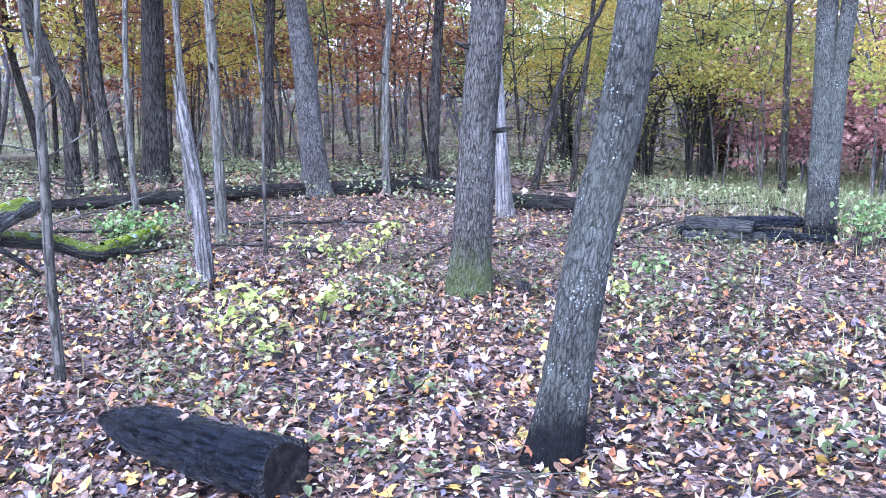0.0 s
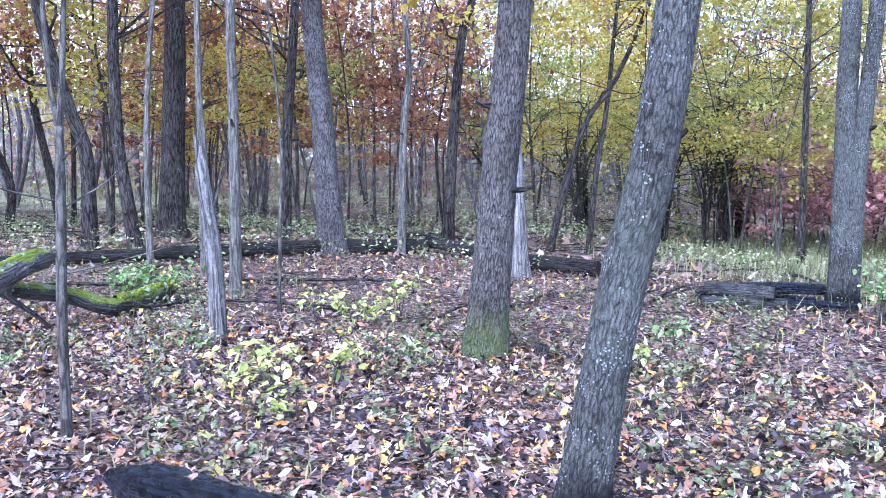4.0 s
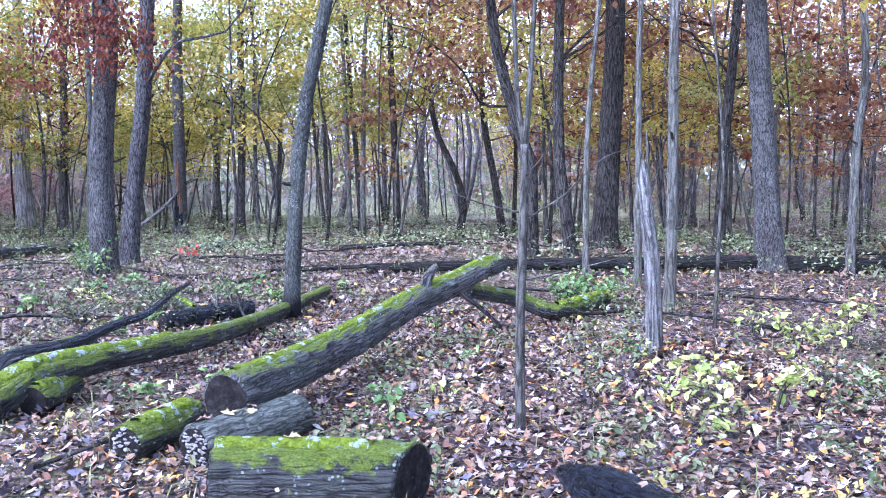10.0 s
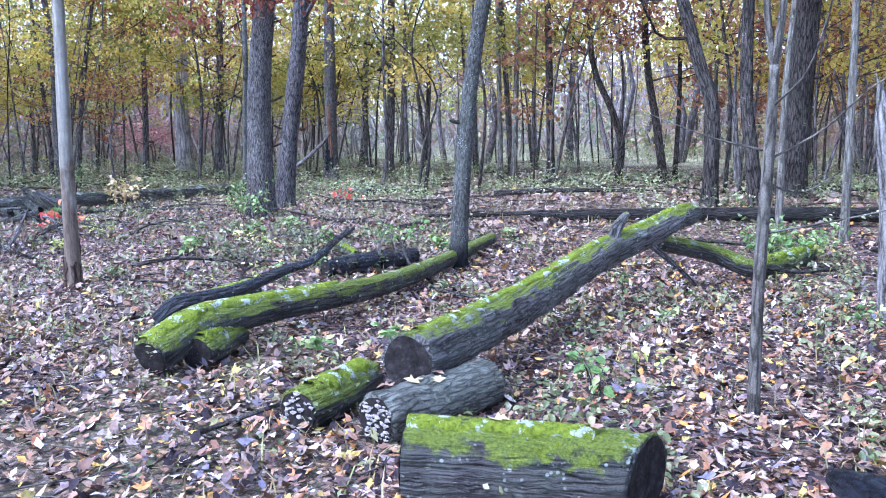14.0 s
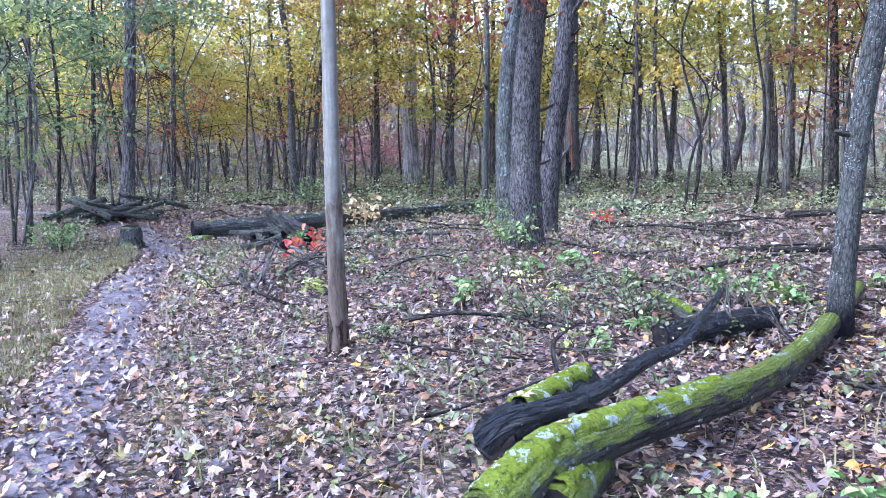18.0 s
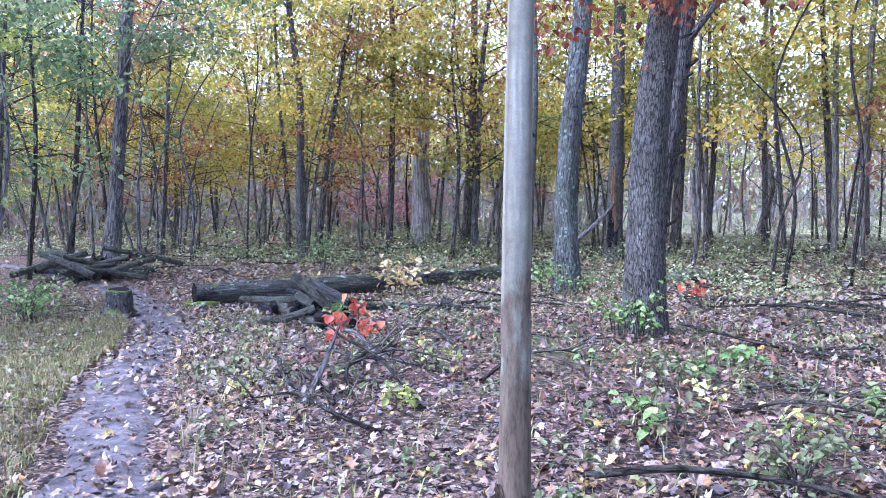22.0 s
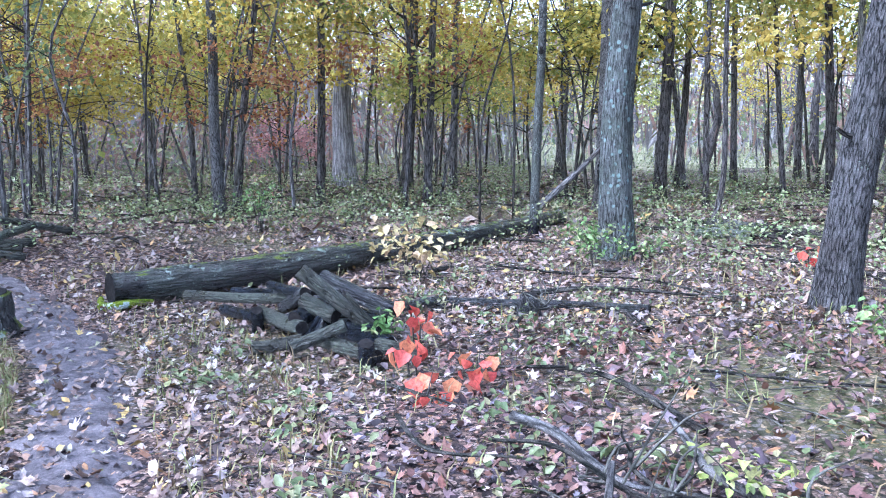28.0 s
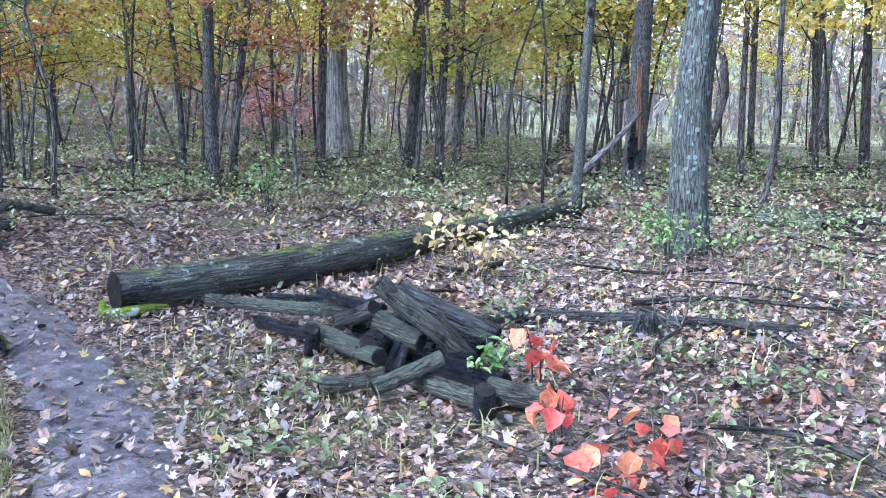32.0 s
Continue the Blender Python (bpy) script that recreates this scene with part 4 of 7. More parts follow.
tree("grey", 6.13, 27.96, 0.144, [(2.68, -0.13, -0), (5.33, 0.01, 0)], "yellow", 13, 6, 5, 1)

# ---- understorey: slim many-stemmed saplings in leaf ----


def understorey(colour, seed, height=5.5, radius=1.7, per=52, clumps=40, low=1.5):
    g = np.random.default_rng(seed)
    names = {"yellow": "clear yellow", "lime": "yellow-green", "rust": "rust-orange", "green": "fresh green", "red": "dull red"}
    ob = thing("sapling", Matrix(), "slim many-stemmed understorey sapling with %s leaves" % names[colour], "sapling", "understorey saplings")
    tips = []
    for s in range(2):
        a, ln = g.uniform(0, 6.28), height * g.uniform(0.8, 1.05)
        lean = g.uniform(0.12, 0.42)
        pts = spline([(0.06 * np.cos(a), 0.06 * np.sin(a), -0.05), (0.3 * lean * ln * np.cos(a) + g.normal(0, 0.12), 0.3 * lean * ln * np.sin(a) + g.normal(0, 0.12), 0.4 * ln),
                      (lean * ln * np.cos(a + 0.3), lean * ln * np.sin(a + 0.3), 0.97 * ln)], 14)
        part("stem", mesh_np("stem", *tube(pts, np.linspace(0.032, 0.007, 14), 7, 0.08, 0, seed + s), BARK["grey" if seed % 2 else "thin"], True), ob)
        twigs = []
        for b in range(10):
            k0 = g.integers(5, 13)
            a2, l2 = g.uniform(0, 6.28), g.uniform(0.5, 1.3) * radius * 0.75
            e = pts[k0] + l2 * np.array([np.cos(a2), np.sin(a2), g.uniform(-0.05, 0.5)])
            twigs.append(tube(spline([pts[k0], (pts[k0] + e) / 2 + (0, 0, 0.08), e], 5), np.linspace(0.011, 0.003, 5), 4, 0, 0, seed, False))
            tips += [e, (pts[k0] + 2 * e) / 3]
        tagged(part("twig_spray", mesh_np("twig_spray", *joined(twigs), BARK["dark"], True), ob), kind="stuff")
    tips = np.array(tips)
    tips = tips[tips[:, 2] > low]
    tips = tips[g.integers(0, len(tips), clumps)] + g.normal(0, 0.22, (clumps, 3))
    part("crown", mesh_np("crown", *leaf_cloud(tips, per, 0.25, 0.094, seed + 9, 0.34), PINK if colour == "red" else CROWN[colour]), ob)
    return ob


MOULD = {c: [understorey(c, 300 + 11 * i + 3 * j, h, r) for j, (h, r) in enumerate(((5.2, 1.6), (6.8, 2.1)))] for i, c in enumerate(("yellow", "lime", "rust", "green"))}
MOULD["red"] = [understorey("red", 390, 2.1, 1.3, 44, 40, 0.3), understorey("red", 395, 2.6, 1.5, 44, 44, 0.3)]
USED = {}


def plant(colour, which, x, y, s=1.0, turn=0.0):
    ob = MOULD[colour][which]
    m = Matrix.LocRotScale((x, y, gz(x, y)), Euler((0, 0, turn)), (s, s, s))
    if (colour, which) not in USED:
        USED[(colour, which)] = ob
        ob.matrix_basis = m
        return ob
    twin = copy_thing(ob, Matrix.Identity(4))
    twin.matrix_basis = m
    return twin


def scatter_understorey():
    g = np.random.default_rng(21)
    eyes = [(0, 0), (-3, 1.3), (-6, 2), (-9, 3), (-11.4, 3.7)]
    placed, tries = 0, 0
    while placed < 84 and tries < 4000:
        tries += 1
        x, y = g.uniform(-46, 22), g.uniform(2, 44)
        d = min(math.hypot(x - a, y - b) for a, b in eyes)
        if d < 12.5 or d > 36 or (x > -10 and y < 17 and x < 4) or trail_gap(x, y) < 2.0:
            continue
        if math.hypot(x + 24.5, y - 17) < 3.8 or abs((x + 11.4) * 13.9 - (y - 3.7) * -14) / 19.7 < 1.0 and y > 9:
            continue
        bearing = math.degrees(math.atan2(-x, y))
        if 22 < bearing < 44 and d < 30 and g.random() < 0.75:
            continue
        if -14 < x < 2 and g.random() < 0.35:
            continue
        if -26 < x < -7 and 15 < y < 42 and g.random() < 0.78:
            continue
        if x > 4 and g.random() < 0.5:
            continue
        colour = g.choice(["yellow", "lime", "rust", "green"], p=[0.56, 0.32, 0.07, 0.05] if x < -12 else [0.34, 0.42, 0.24, 0.0])
        if x > 1:
            colour = g.choice(["yellow", "lime"])
        if y < 9 and x < -16:
            colour = g.choice(["green", "lime", "yellow"], p=[0.5, 0.2, 0.3])
        plant(str(colour), int(g.integers(0, 2)), x, y, g.uniform(0.75, 1.35), g.uniform(0, 6.28))
        placed += 1
    placed = 0
    while placed < 26:
        x, y = g.uniform(-12, 9), g.uniform(22, 46)
        if math.hypot(x, y) < 21 or (22 < math.degrees(math.atan2(-x, y)) < 40 and g.random() < 0.8):
            continue
        plant(str(g.choice(["yellow", "lime", "rust"], p=[0.3, 0.25, 0.45])), int(g.integers(0, 2)), x, y, g.uniform(1.0, 1.7), g.uniform(0, 6.28))
        placed += 1
    placed = 0
    while placed < 20:
        x, y = g.uniform(-36, -18), g.uniform(9, 25)
        if math.hypot(x + 24.5, y - 17) < 3.2 or abs((x + 11.4) * 14.8 + (y - 3.7) * 14.6) / 20.8 < 1.3 or trail_gap(x, y) < 2 or math.hypot(x + 16.3, y - 10) < 6.5:
            continue
        plant(str(g.choice(["yellow", "lime", "rust"], p=[0.66, 0.28, 0.06])), int(g.integers(0, 2)), x, y, g.uniform(0.9, 1.3), g.uniform(0, 6.28))
        placed += 1
    for (c, i), ob in [((c, i), o) for c in MOULD for i, o in enumerate(MOULD[c])]:
        if (c, i) not in USED:
            plant(c, i, -30 - 3 * i, 20 + 4 * i)


scatter_understorey()
for x, y, c, w, s in ((-17.8, 4.5, "green", 1, 1.0), (-19.8, 5.2, "green", 0, 1.1), (-16.6, 3.3, "green", 0, 0.95), (-15.9, 2.6, "lime", 0, 0.9), (-20.6, 6.4, "green", 1, 1.0), (-22.4, 7.6, "green", 0, 1.2), (-18.9, 3.6, "green", 1, 0.9), (-23.5, 8.9, "green", 1, 1.0), (-21.6, 4.6, "green", 1, 1.1), (6.5, 13.5, "lime", 0, 1.0),
                      (8.2, 15.5, "yellow", 1, 0.9), (7.6, 12.2, "yellow", 0, 0.8), (9.5, 13.0, "lime", 1, 0.8), (4.6, 17.5, "lime", 1, 0.9), (-27.5, 14.0, "yellow", 1, 1.1),
                      (7.0, 14.2, "red", 0, 1.0), (8.3, 13.6, "red", 1, 0.9), (9.4, 14.8, "red", 0, 1.1), (6.2, 15.6, "red", 1, 0.9), (7.9, 16.4, "red", 0, 1.1), (10.4, 16.0, "red", 1, 1.1), (8.6, 18.0, "red", 1, 1.2), (11.5, 18.5, "red", 0, 1.2), (9.9, 20.0, "red", 1, 1.3),
                      (6.4, 17.3, "red", 0, 0.7), (7.2, 18.0, "red", 1, 0.65), (6.9, 16.6, "red", 1, 0.6), (7.9, 17.2, "red", 0, 0.75), (6.0, 18.6, "red", 0, 0.7), (5.6, 16.4, "yellow", 0, 0.7), (6.4, 18.2, "lime", 0, 0.7), (4.2, 19.4, "yellow", 0, 0.75)):
    plant(c, w, x, y, s, x * 3)
for x, y, c, w, s in ((-7.6, 18.4, "rust", 0, 1.5), (-5.6, 21.0, "rust", 1, 1.45), (-3.6, 18.8, "rust", 0, 1.55), (-8.8, 23.5, "rust", 1, 1.5), (-1.4, 21.5, "rust", 1, 1.4), (-6.4, 25.5, "yellow", 1, 1.5), (-11.2, 17.6, "rust", 0, 1.4),
                      (-16.8, 26.0, "lime", 1, 1.4), (-14.2, 24.5, "yellow", 1, 1.35), (-28.5, 18.5, "yellow", 1, 1.4), (-30.5, 22.5, "yellow", 0, 1.4),
                      (1.6, 20.4, "lime", 1, 1.0), (2.9, 22.2, "yellow", 0, 1.15), (0.4, 24.0, "lime", 0, 1.2), (5.0, 22.5, "lime", 1, 1.1), (-23.5, 27.5, "lime", 1, 0.9), (-19.5, 30.0, "yellow", 0, 1.0)):
    plant(c, w, x, y, s, x * 3)



def thicket(x, y, height, width, stems, seed):
    """A dense dark shrub of many arching stems, hung with a few yellow-green leaves."""
    g = np.random.default_rng(seed)
    ob = thing("thicket", Matrix.Translation((x, y, gz(x, y) - 0.03)), "dense dark many-stemmed shrub with sparse yellow-green leaves", "shrub")
    twigs, tips = [], []
    for k in range(stems):
        a, ln = g.uniform(0, 6.28), height * g.uniform(0.55, 1.1)
        out = width * g.uniform(0.15, 0.9)
        p = spline([(0.2 * np.cos(a) * width, 0.2 * np.sin(a) * width, 0), (0.45 * out * np.cos(a), 0.45 * out * np.sin(a), 0.5 * ln), (out * np.cos(a + 0.4), out * np.sin(a + 0.4), 0.9 * ln), (1.35 * out * np.cos(a + 0.6), 1.35 * out * np.sin(a + 0.6), ln)], 16)
        part("stem", mesh_np("stem", *tube(p, np.linspace(g.uniform(0.02, 0.05), 0.007, 16), 7, 0.08, 0, seed + k), BARK["dark"], True), ob)
        for _ in range(12):
            q = p[g.integers(3, 16)]
            e = q + g.uniform(0.3, 0.8) * np.array([g.normal(0, 0.7), g.normal(0, 0.7), g.uniform(-0.3, 0.8)])
            twigs.append(tube(spline([q, (q + e) / 2 + g.normal(0, 0.05, 3), e], 5), np.linspace(0.012, 0.004, 5), 4, 0, 0, k, False))
            tips.append(e)
    tagged(part("twig_spray", mesh_np("twig_spray", *joined(twigs), BARK["dark"], True), ob), kind="stuff")
    tips = np.array(tips)
    part("leaves", mesh_np("leaves", *leaf_cloud(tips[g.integers(0, len(tips), 70)], 9, 0.2, 0.085, seed + 3, 0.5), CROWN["lime"]), ob)


thicket(4.75, 17.0, 2.9, 1.0, 18, 811)
thicket(3.9, 18.2, 2.6, 0.9, 12, 812)
thicket(5.6, 18.6, 3.0, 1.0, 12, 813)
thicket(0.9, 21.4, 3.0, 1.1, 14, 814)
thicket(2.6, 19.8, 2.6, 1.0, 12, 815)

# ---- the wood beyond ----


def far_trees():
    g = np.random.default_rng(5)
    trunks = []
    for s in range(5):
        h = g.uniform(11, 15)
        pts = spline([(0, 0, -0.1), (g.normal(0, 0.15), g.normal(0, 0.15), h * 0.3), (g.normal(0, 0.5), g.normal(0, 0.5), h * 0.65), (g.normal(0, 0.8), g.normal(0, 0.8), h)], 16)
        # grey bark on these dark trunks carries the distance haze
        trunks.append(mesh_np("trunk", *tube(pts, np.linspace(0.15, 0.03, 16) * g.uniform(0.7, 1.3), 8, 0.06, 0, s), BARK["grey" if s < 4 else "pale"], True))
    n, tries = 0, 0
    while n < 62 and tries < 5000:
        tries += 1
        x, y = g.uniform(-75, 40), g.uniform(-4, 78)
        d = math.hypot(x + 5, y - 2)
        if d < 27 or d > 78 or trail_gap(x, y) < 1.5:
            continue
        bearing = math.degrees(math.atan2(-(x + 4), y))
        if 24 < bearing < 44 and d < 60 and g.random() < 0.55:
            continue
        ob = thing("tree", Matrix.LocRotScale((x, y, gz(x, y)), Euler((0, 0, g.uniform(0, 6.28))), (1, 1, g.uniform(0.85, 1.2))),
                   "slim dark trunk deep in the autumn wood", "tree", "trees of the wood")
        part("trunk", trunks[n % 5], ob)
        c = str(g.choice(["yellow", "rust", "lime", "red"], p=[0.5, 0.24, 0.22, 0.04] if x < -14 else [0.38, 0.32, 0.24, 0.06]))
        s = g.uniform(0.9, 1.5)
        part("crown", FAR_TOPS[c][n % 2], ob, "", Matrix.LocRotScale((0, 0, g.uniform(2.5, 7)), Euler((0, 0, g.uniform(0, 6.28))), (s, s, s)))
        n += 1


far_trees()


def far_wood():
    """The depth of the wood, past counting: thin stems, brush and leaves that close the view, haze painted into most of
    them.
    """
    g = np.random.default_rng(8)
    stems = []
    for _ in range(380):
        a, d = g.uniform(-0.9, 2.1), g.uniform(32, 85)
        x, y = -4 - d * math.sin(a), 2 + d * math.cos(a)
        h = g.uniform(4, 13)
        e, q = g.normal(0, 0.9), g.normal(0, 0.45)
        stems.append(tube(spline([(x, y, -0.1), (x + q, y, h * 0.35), (x + 0.5 * e - 0.4 * q, y, h * 0.7), (x + e, y, h)], 8), np.linspace(1, 0.35, 8) * (0.03 + 0.15 * g.random() ** 2), 5, 0, 0, 1, False))
    tagged(new("far_stems", mesh_np("far_stems", *joined(stems), BARK["haze"])), "countless thin stems deep in the wood, greyed with haze", "trees", kind="stuff")
    # the haze_ colours carry the distance haze; yellow and rust are plain
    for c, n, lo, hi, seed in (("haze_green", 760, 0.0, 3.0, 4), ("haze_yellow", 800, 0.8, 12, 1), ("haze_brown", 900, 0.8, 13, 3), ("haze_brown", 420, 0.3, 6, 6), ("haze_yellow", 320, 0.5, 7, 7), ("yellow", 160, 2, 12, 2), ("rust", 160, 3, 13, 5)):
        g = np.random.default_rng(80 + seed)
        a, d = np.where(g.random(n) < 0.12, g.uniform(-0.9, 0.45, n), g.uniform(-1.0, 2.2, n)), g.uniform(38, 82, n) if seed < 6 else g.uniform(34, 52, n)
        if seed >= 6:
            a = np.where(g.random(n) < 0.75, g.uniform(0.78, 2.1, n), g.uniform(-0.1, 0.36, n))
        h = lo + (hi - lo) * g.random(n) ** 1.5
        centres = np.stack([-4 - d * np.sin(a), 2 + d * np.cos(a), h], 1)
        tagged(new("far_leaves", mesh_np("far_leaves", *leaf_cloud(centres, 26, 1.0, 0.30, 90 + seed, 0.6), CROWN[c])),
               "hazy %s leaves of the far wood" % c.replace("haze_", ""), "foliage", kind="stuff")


far_wood()


def far_brush():
    """Brushwood, mostly in painted haze colours, that fills the wood's depth at eye level, thinner where the open field
    lies.
    """
    g = np.random.default_rng(88)
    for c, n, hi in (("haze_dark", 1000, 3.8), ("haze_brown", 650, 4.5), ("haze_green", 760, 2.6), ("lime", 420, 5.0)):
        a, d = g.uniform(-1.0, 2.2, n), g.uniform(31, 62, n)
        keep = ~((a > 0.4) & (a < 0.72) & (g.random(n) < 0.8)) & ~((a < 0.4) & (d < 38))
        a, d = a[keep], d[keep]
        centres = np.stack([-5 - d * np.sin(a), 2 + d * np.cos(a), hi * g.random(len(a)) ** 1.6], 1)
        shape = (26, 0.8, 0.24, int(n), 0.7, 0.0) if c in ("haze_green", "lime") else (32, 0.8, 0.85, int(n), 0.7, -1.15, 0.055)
        tagged(new("far_brush", mesh_np("far_brush", *leaf_cloud(centres, *shape), CROWN[c])), "brush in the depth of the wood, mostly tinted with haze", "brush", kind="stuff")


far_brush()


def wood_edge():
    """Leaves in haze colours that close the view where the wood goes on out of sight, low over the open field."""
    g = np.random.default_rng(92)
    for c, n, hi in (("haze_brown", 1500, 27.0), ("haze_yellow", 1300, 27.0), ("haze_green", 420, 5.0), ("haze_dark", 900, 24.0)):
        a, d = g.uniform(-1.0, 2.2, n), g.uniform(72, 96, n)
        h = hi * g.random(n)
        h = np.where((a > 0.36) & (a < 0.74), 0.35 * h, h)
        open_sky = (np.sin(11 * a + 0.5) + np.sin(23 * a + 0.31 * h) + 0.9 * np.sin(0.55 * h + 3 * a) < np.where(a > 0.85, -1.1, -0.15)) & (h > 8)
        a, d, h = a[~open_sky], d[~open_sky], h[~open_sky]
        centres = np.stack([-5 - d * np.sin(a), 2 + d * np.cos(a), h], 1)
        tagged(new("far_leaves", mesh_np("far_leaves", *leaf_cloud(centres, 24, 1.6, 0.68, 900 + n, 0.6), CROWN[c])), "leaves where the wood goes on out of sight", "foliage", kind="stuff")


wood_edge()


def thin_saplings():
    """Thin bare saplings that stand between the trees in the middle distance."""
    g = np.random.default_rng(131)
    shapes = []
    for s in range(6):
        h = g.uniform(3.5, 6.5)
        p = spline([(0, 0, -0.05), (g.normal(0, 0.08), g.normal(0, 0.08), 0.3 * h), (g.normal(0, 0.25), g.normal(0, 0.25), 0.65 * h), (g.normal(0, 0.5), g.normal(0, 0.5), h)], 14)
        limbs = []
        for _ in range(9):
            q = p[g.integers(4, 13)]
            a, ln = g.uniform(0, 6.28), g.uniform(0.3, 1.1)
            e = q + ln * np.array([np.cos(a), np.sin(a), g.uniform(0.1, 0.9)])
            limbs.append(tube(spline([q, (q + e) / 2 + g.normal(0, 0.05, 3), e], 5), np.linspace(0.009, 0.003, 5), 4, 0, 0, s, False))
        shapes.append((mesh_np("stem", *tube(p, np.linspace(0.028, 0.008, 14) * g.uniform(0.8, 1.5), 7, 0.08, 0, s), BARK["dark" if s % 3 else "grey"], True),
                       mesh_np("twig_spray", *joined(limbs), BARK["dark"], True)))
    n = 0
    while n < 70:
        a, d = g.uniform(-0.45, 1.75), 9.5 + 22 * g.random() ** 0.8
        x, y = -8 - d * math.sin(a), 3 + d * math.cos(a)
        if y < 12.5 and -13 < x < 4 or trail_gap(x, y) < 1.2 or math.hypot(x + 16.3, y - 9) < 4.5 or (x > -8 and g.random() < 0.3):
            continue
        ob = thing("sapling", Matrix.LocRotScale((x, y, gz(x, y)), Euler((g.normal(0, 0.05), g.normal(0, 0.05), g.uniform(0, 6.28))), (1, 1, g.uniform(0.8, 1.3))),
                   "thin bare dark sapling among the trees", "sapling", "thin saplings")
        stem, spray = shapes[n % 6]
        part("stem", stem, ob)
        tagged(part("twig_spray", spray, ob), kind="stuff")
        n += 1


thin_saplings()

# ---- fallen logs ----


def cut_end(p, d, r, seed):
    """A sawn or broken end: a slightly hollowed disc of rings."""
    d = np.asarray(d, float) / np.linalg.norm(d)
    ref = np.array([0, 0, 1.0]) if abs(d[2]) < 0.9 else np.array([1.0, 0, 0])
    a = np.cross(d, ref)
    a /= np.linalg.norm(a)
    b = np.cross(a, d)
    g = np.random.default_rng(seed)
    m, rings = 26, np.array([0.89, 0.85, 0.7, 0.45, 0.2, 0.03])
    u = np.linspace(0, 2 * np.pi, m, endpoint=False)
    co = []
    for q in rings:
        w = r * q * (1 + 0.04 * np.sin(3 * u + seed) + 0.015 * g.normal(0, 1, m))
        co.append(np.asarray(p) + d * (0.007 - 0.004 * (1 - q) + 0.001 * g.normal(0, 1, m)[:, None]) + w[:, None] * (np.cos(u)[:, None] * a + np.sin(u)[:, None] * b))
    i, j = np.meshgrid(np.arange(len(rings) - 1), np.arange(m), indexing="ij")
    k2 = (j + 1) % m
    return np.concatenate(co), np.stack([i * m + j, i * m + k2, (i + 1) * m + k2, (i + 1) * m + j], -1).reshape(-1, 4)


def moss_coat(p, rad, seed, lo=0.0, hi=1.0, spread=1.0, thick=0.02):
    """A cushion of moss over the upper side of a log between two shares of its length."""
    g = np.random.default_rng(seed)
    n = len(p)
    i0, i1 = int(lo * (n - 1)), int(hi * (n - 1)) + 1
    q = spline(p[i0:i1], 70)
    rr = np.interp(np.linspace(0, 1, 70), np.linspace(0, 1, i1 - i0), rad[i0:i1])
    d = np.gradient(q, axis=0)
    d /= np.linalg.norm(d, axis=1)[:, None]
    a = np.cross(d, [0, 0, 1.0])
    a /= np.linalg.norm(a, axis=1)[:, None]
    b = np.cross(a, d)
    m = 24
    u = np.linspace(-1, 1, m)
    s = np.arange(70)
    edge = [spread * (0.85 + 0.16 * np.sin(0.31 * s + q) + 0.10 * np.sin(0.83 * s + 2 * q) + 0.06 * np.sin(1.9 * s + 3 * q) + 0.09 * g.normal(0, 1, 70)) for q in (seed, seed + 2.1)]
    fade = np.clip(np.minimum(s, 69 - s) / 4 + 0.55, 0, 1)
    ang = np.where(u[None] < 0, u[None] * (edge[0] * fade)[:, None], u[None] * (edge[1] * fade)[:, None])
    lift = thick * (1 - np.abs(u) ** 3)[None] * g.uniform(0.65, 1.15, (70, m)) - 0.012 * (np.abs(u) ** 6)[None]
    w = rr[:, None] + lift
    co = q[:, None] + w[..., None] * (np.sin(ang)[..., None] * a[:, None] + np.cos(ang)[..., None] * b[:, None])
    i, j = np.meshgrid(np.arange(69), np.arange(m - 1), indexing="ij")
    return co.reshape(-1, 3), np.stack([i * m + j, i * m + j + 1, (i + 1) * m + j + 1, (i + 1) * m + j], -1).reshape(-1, 4)


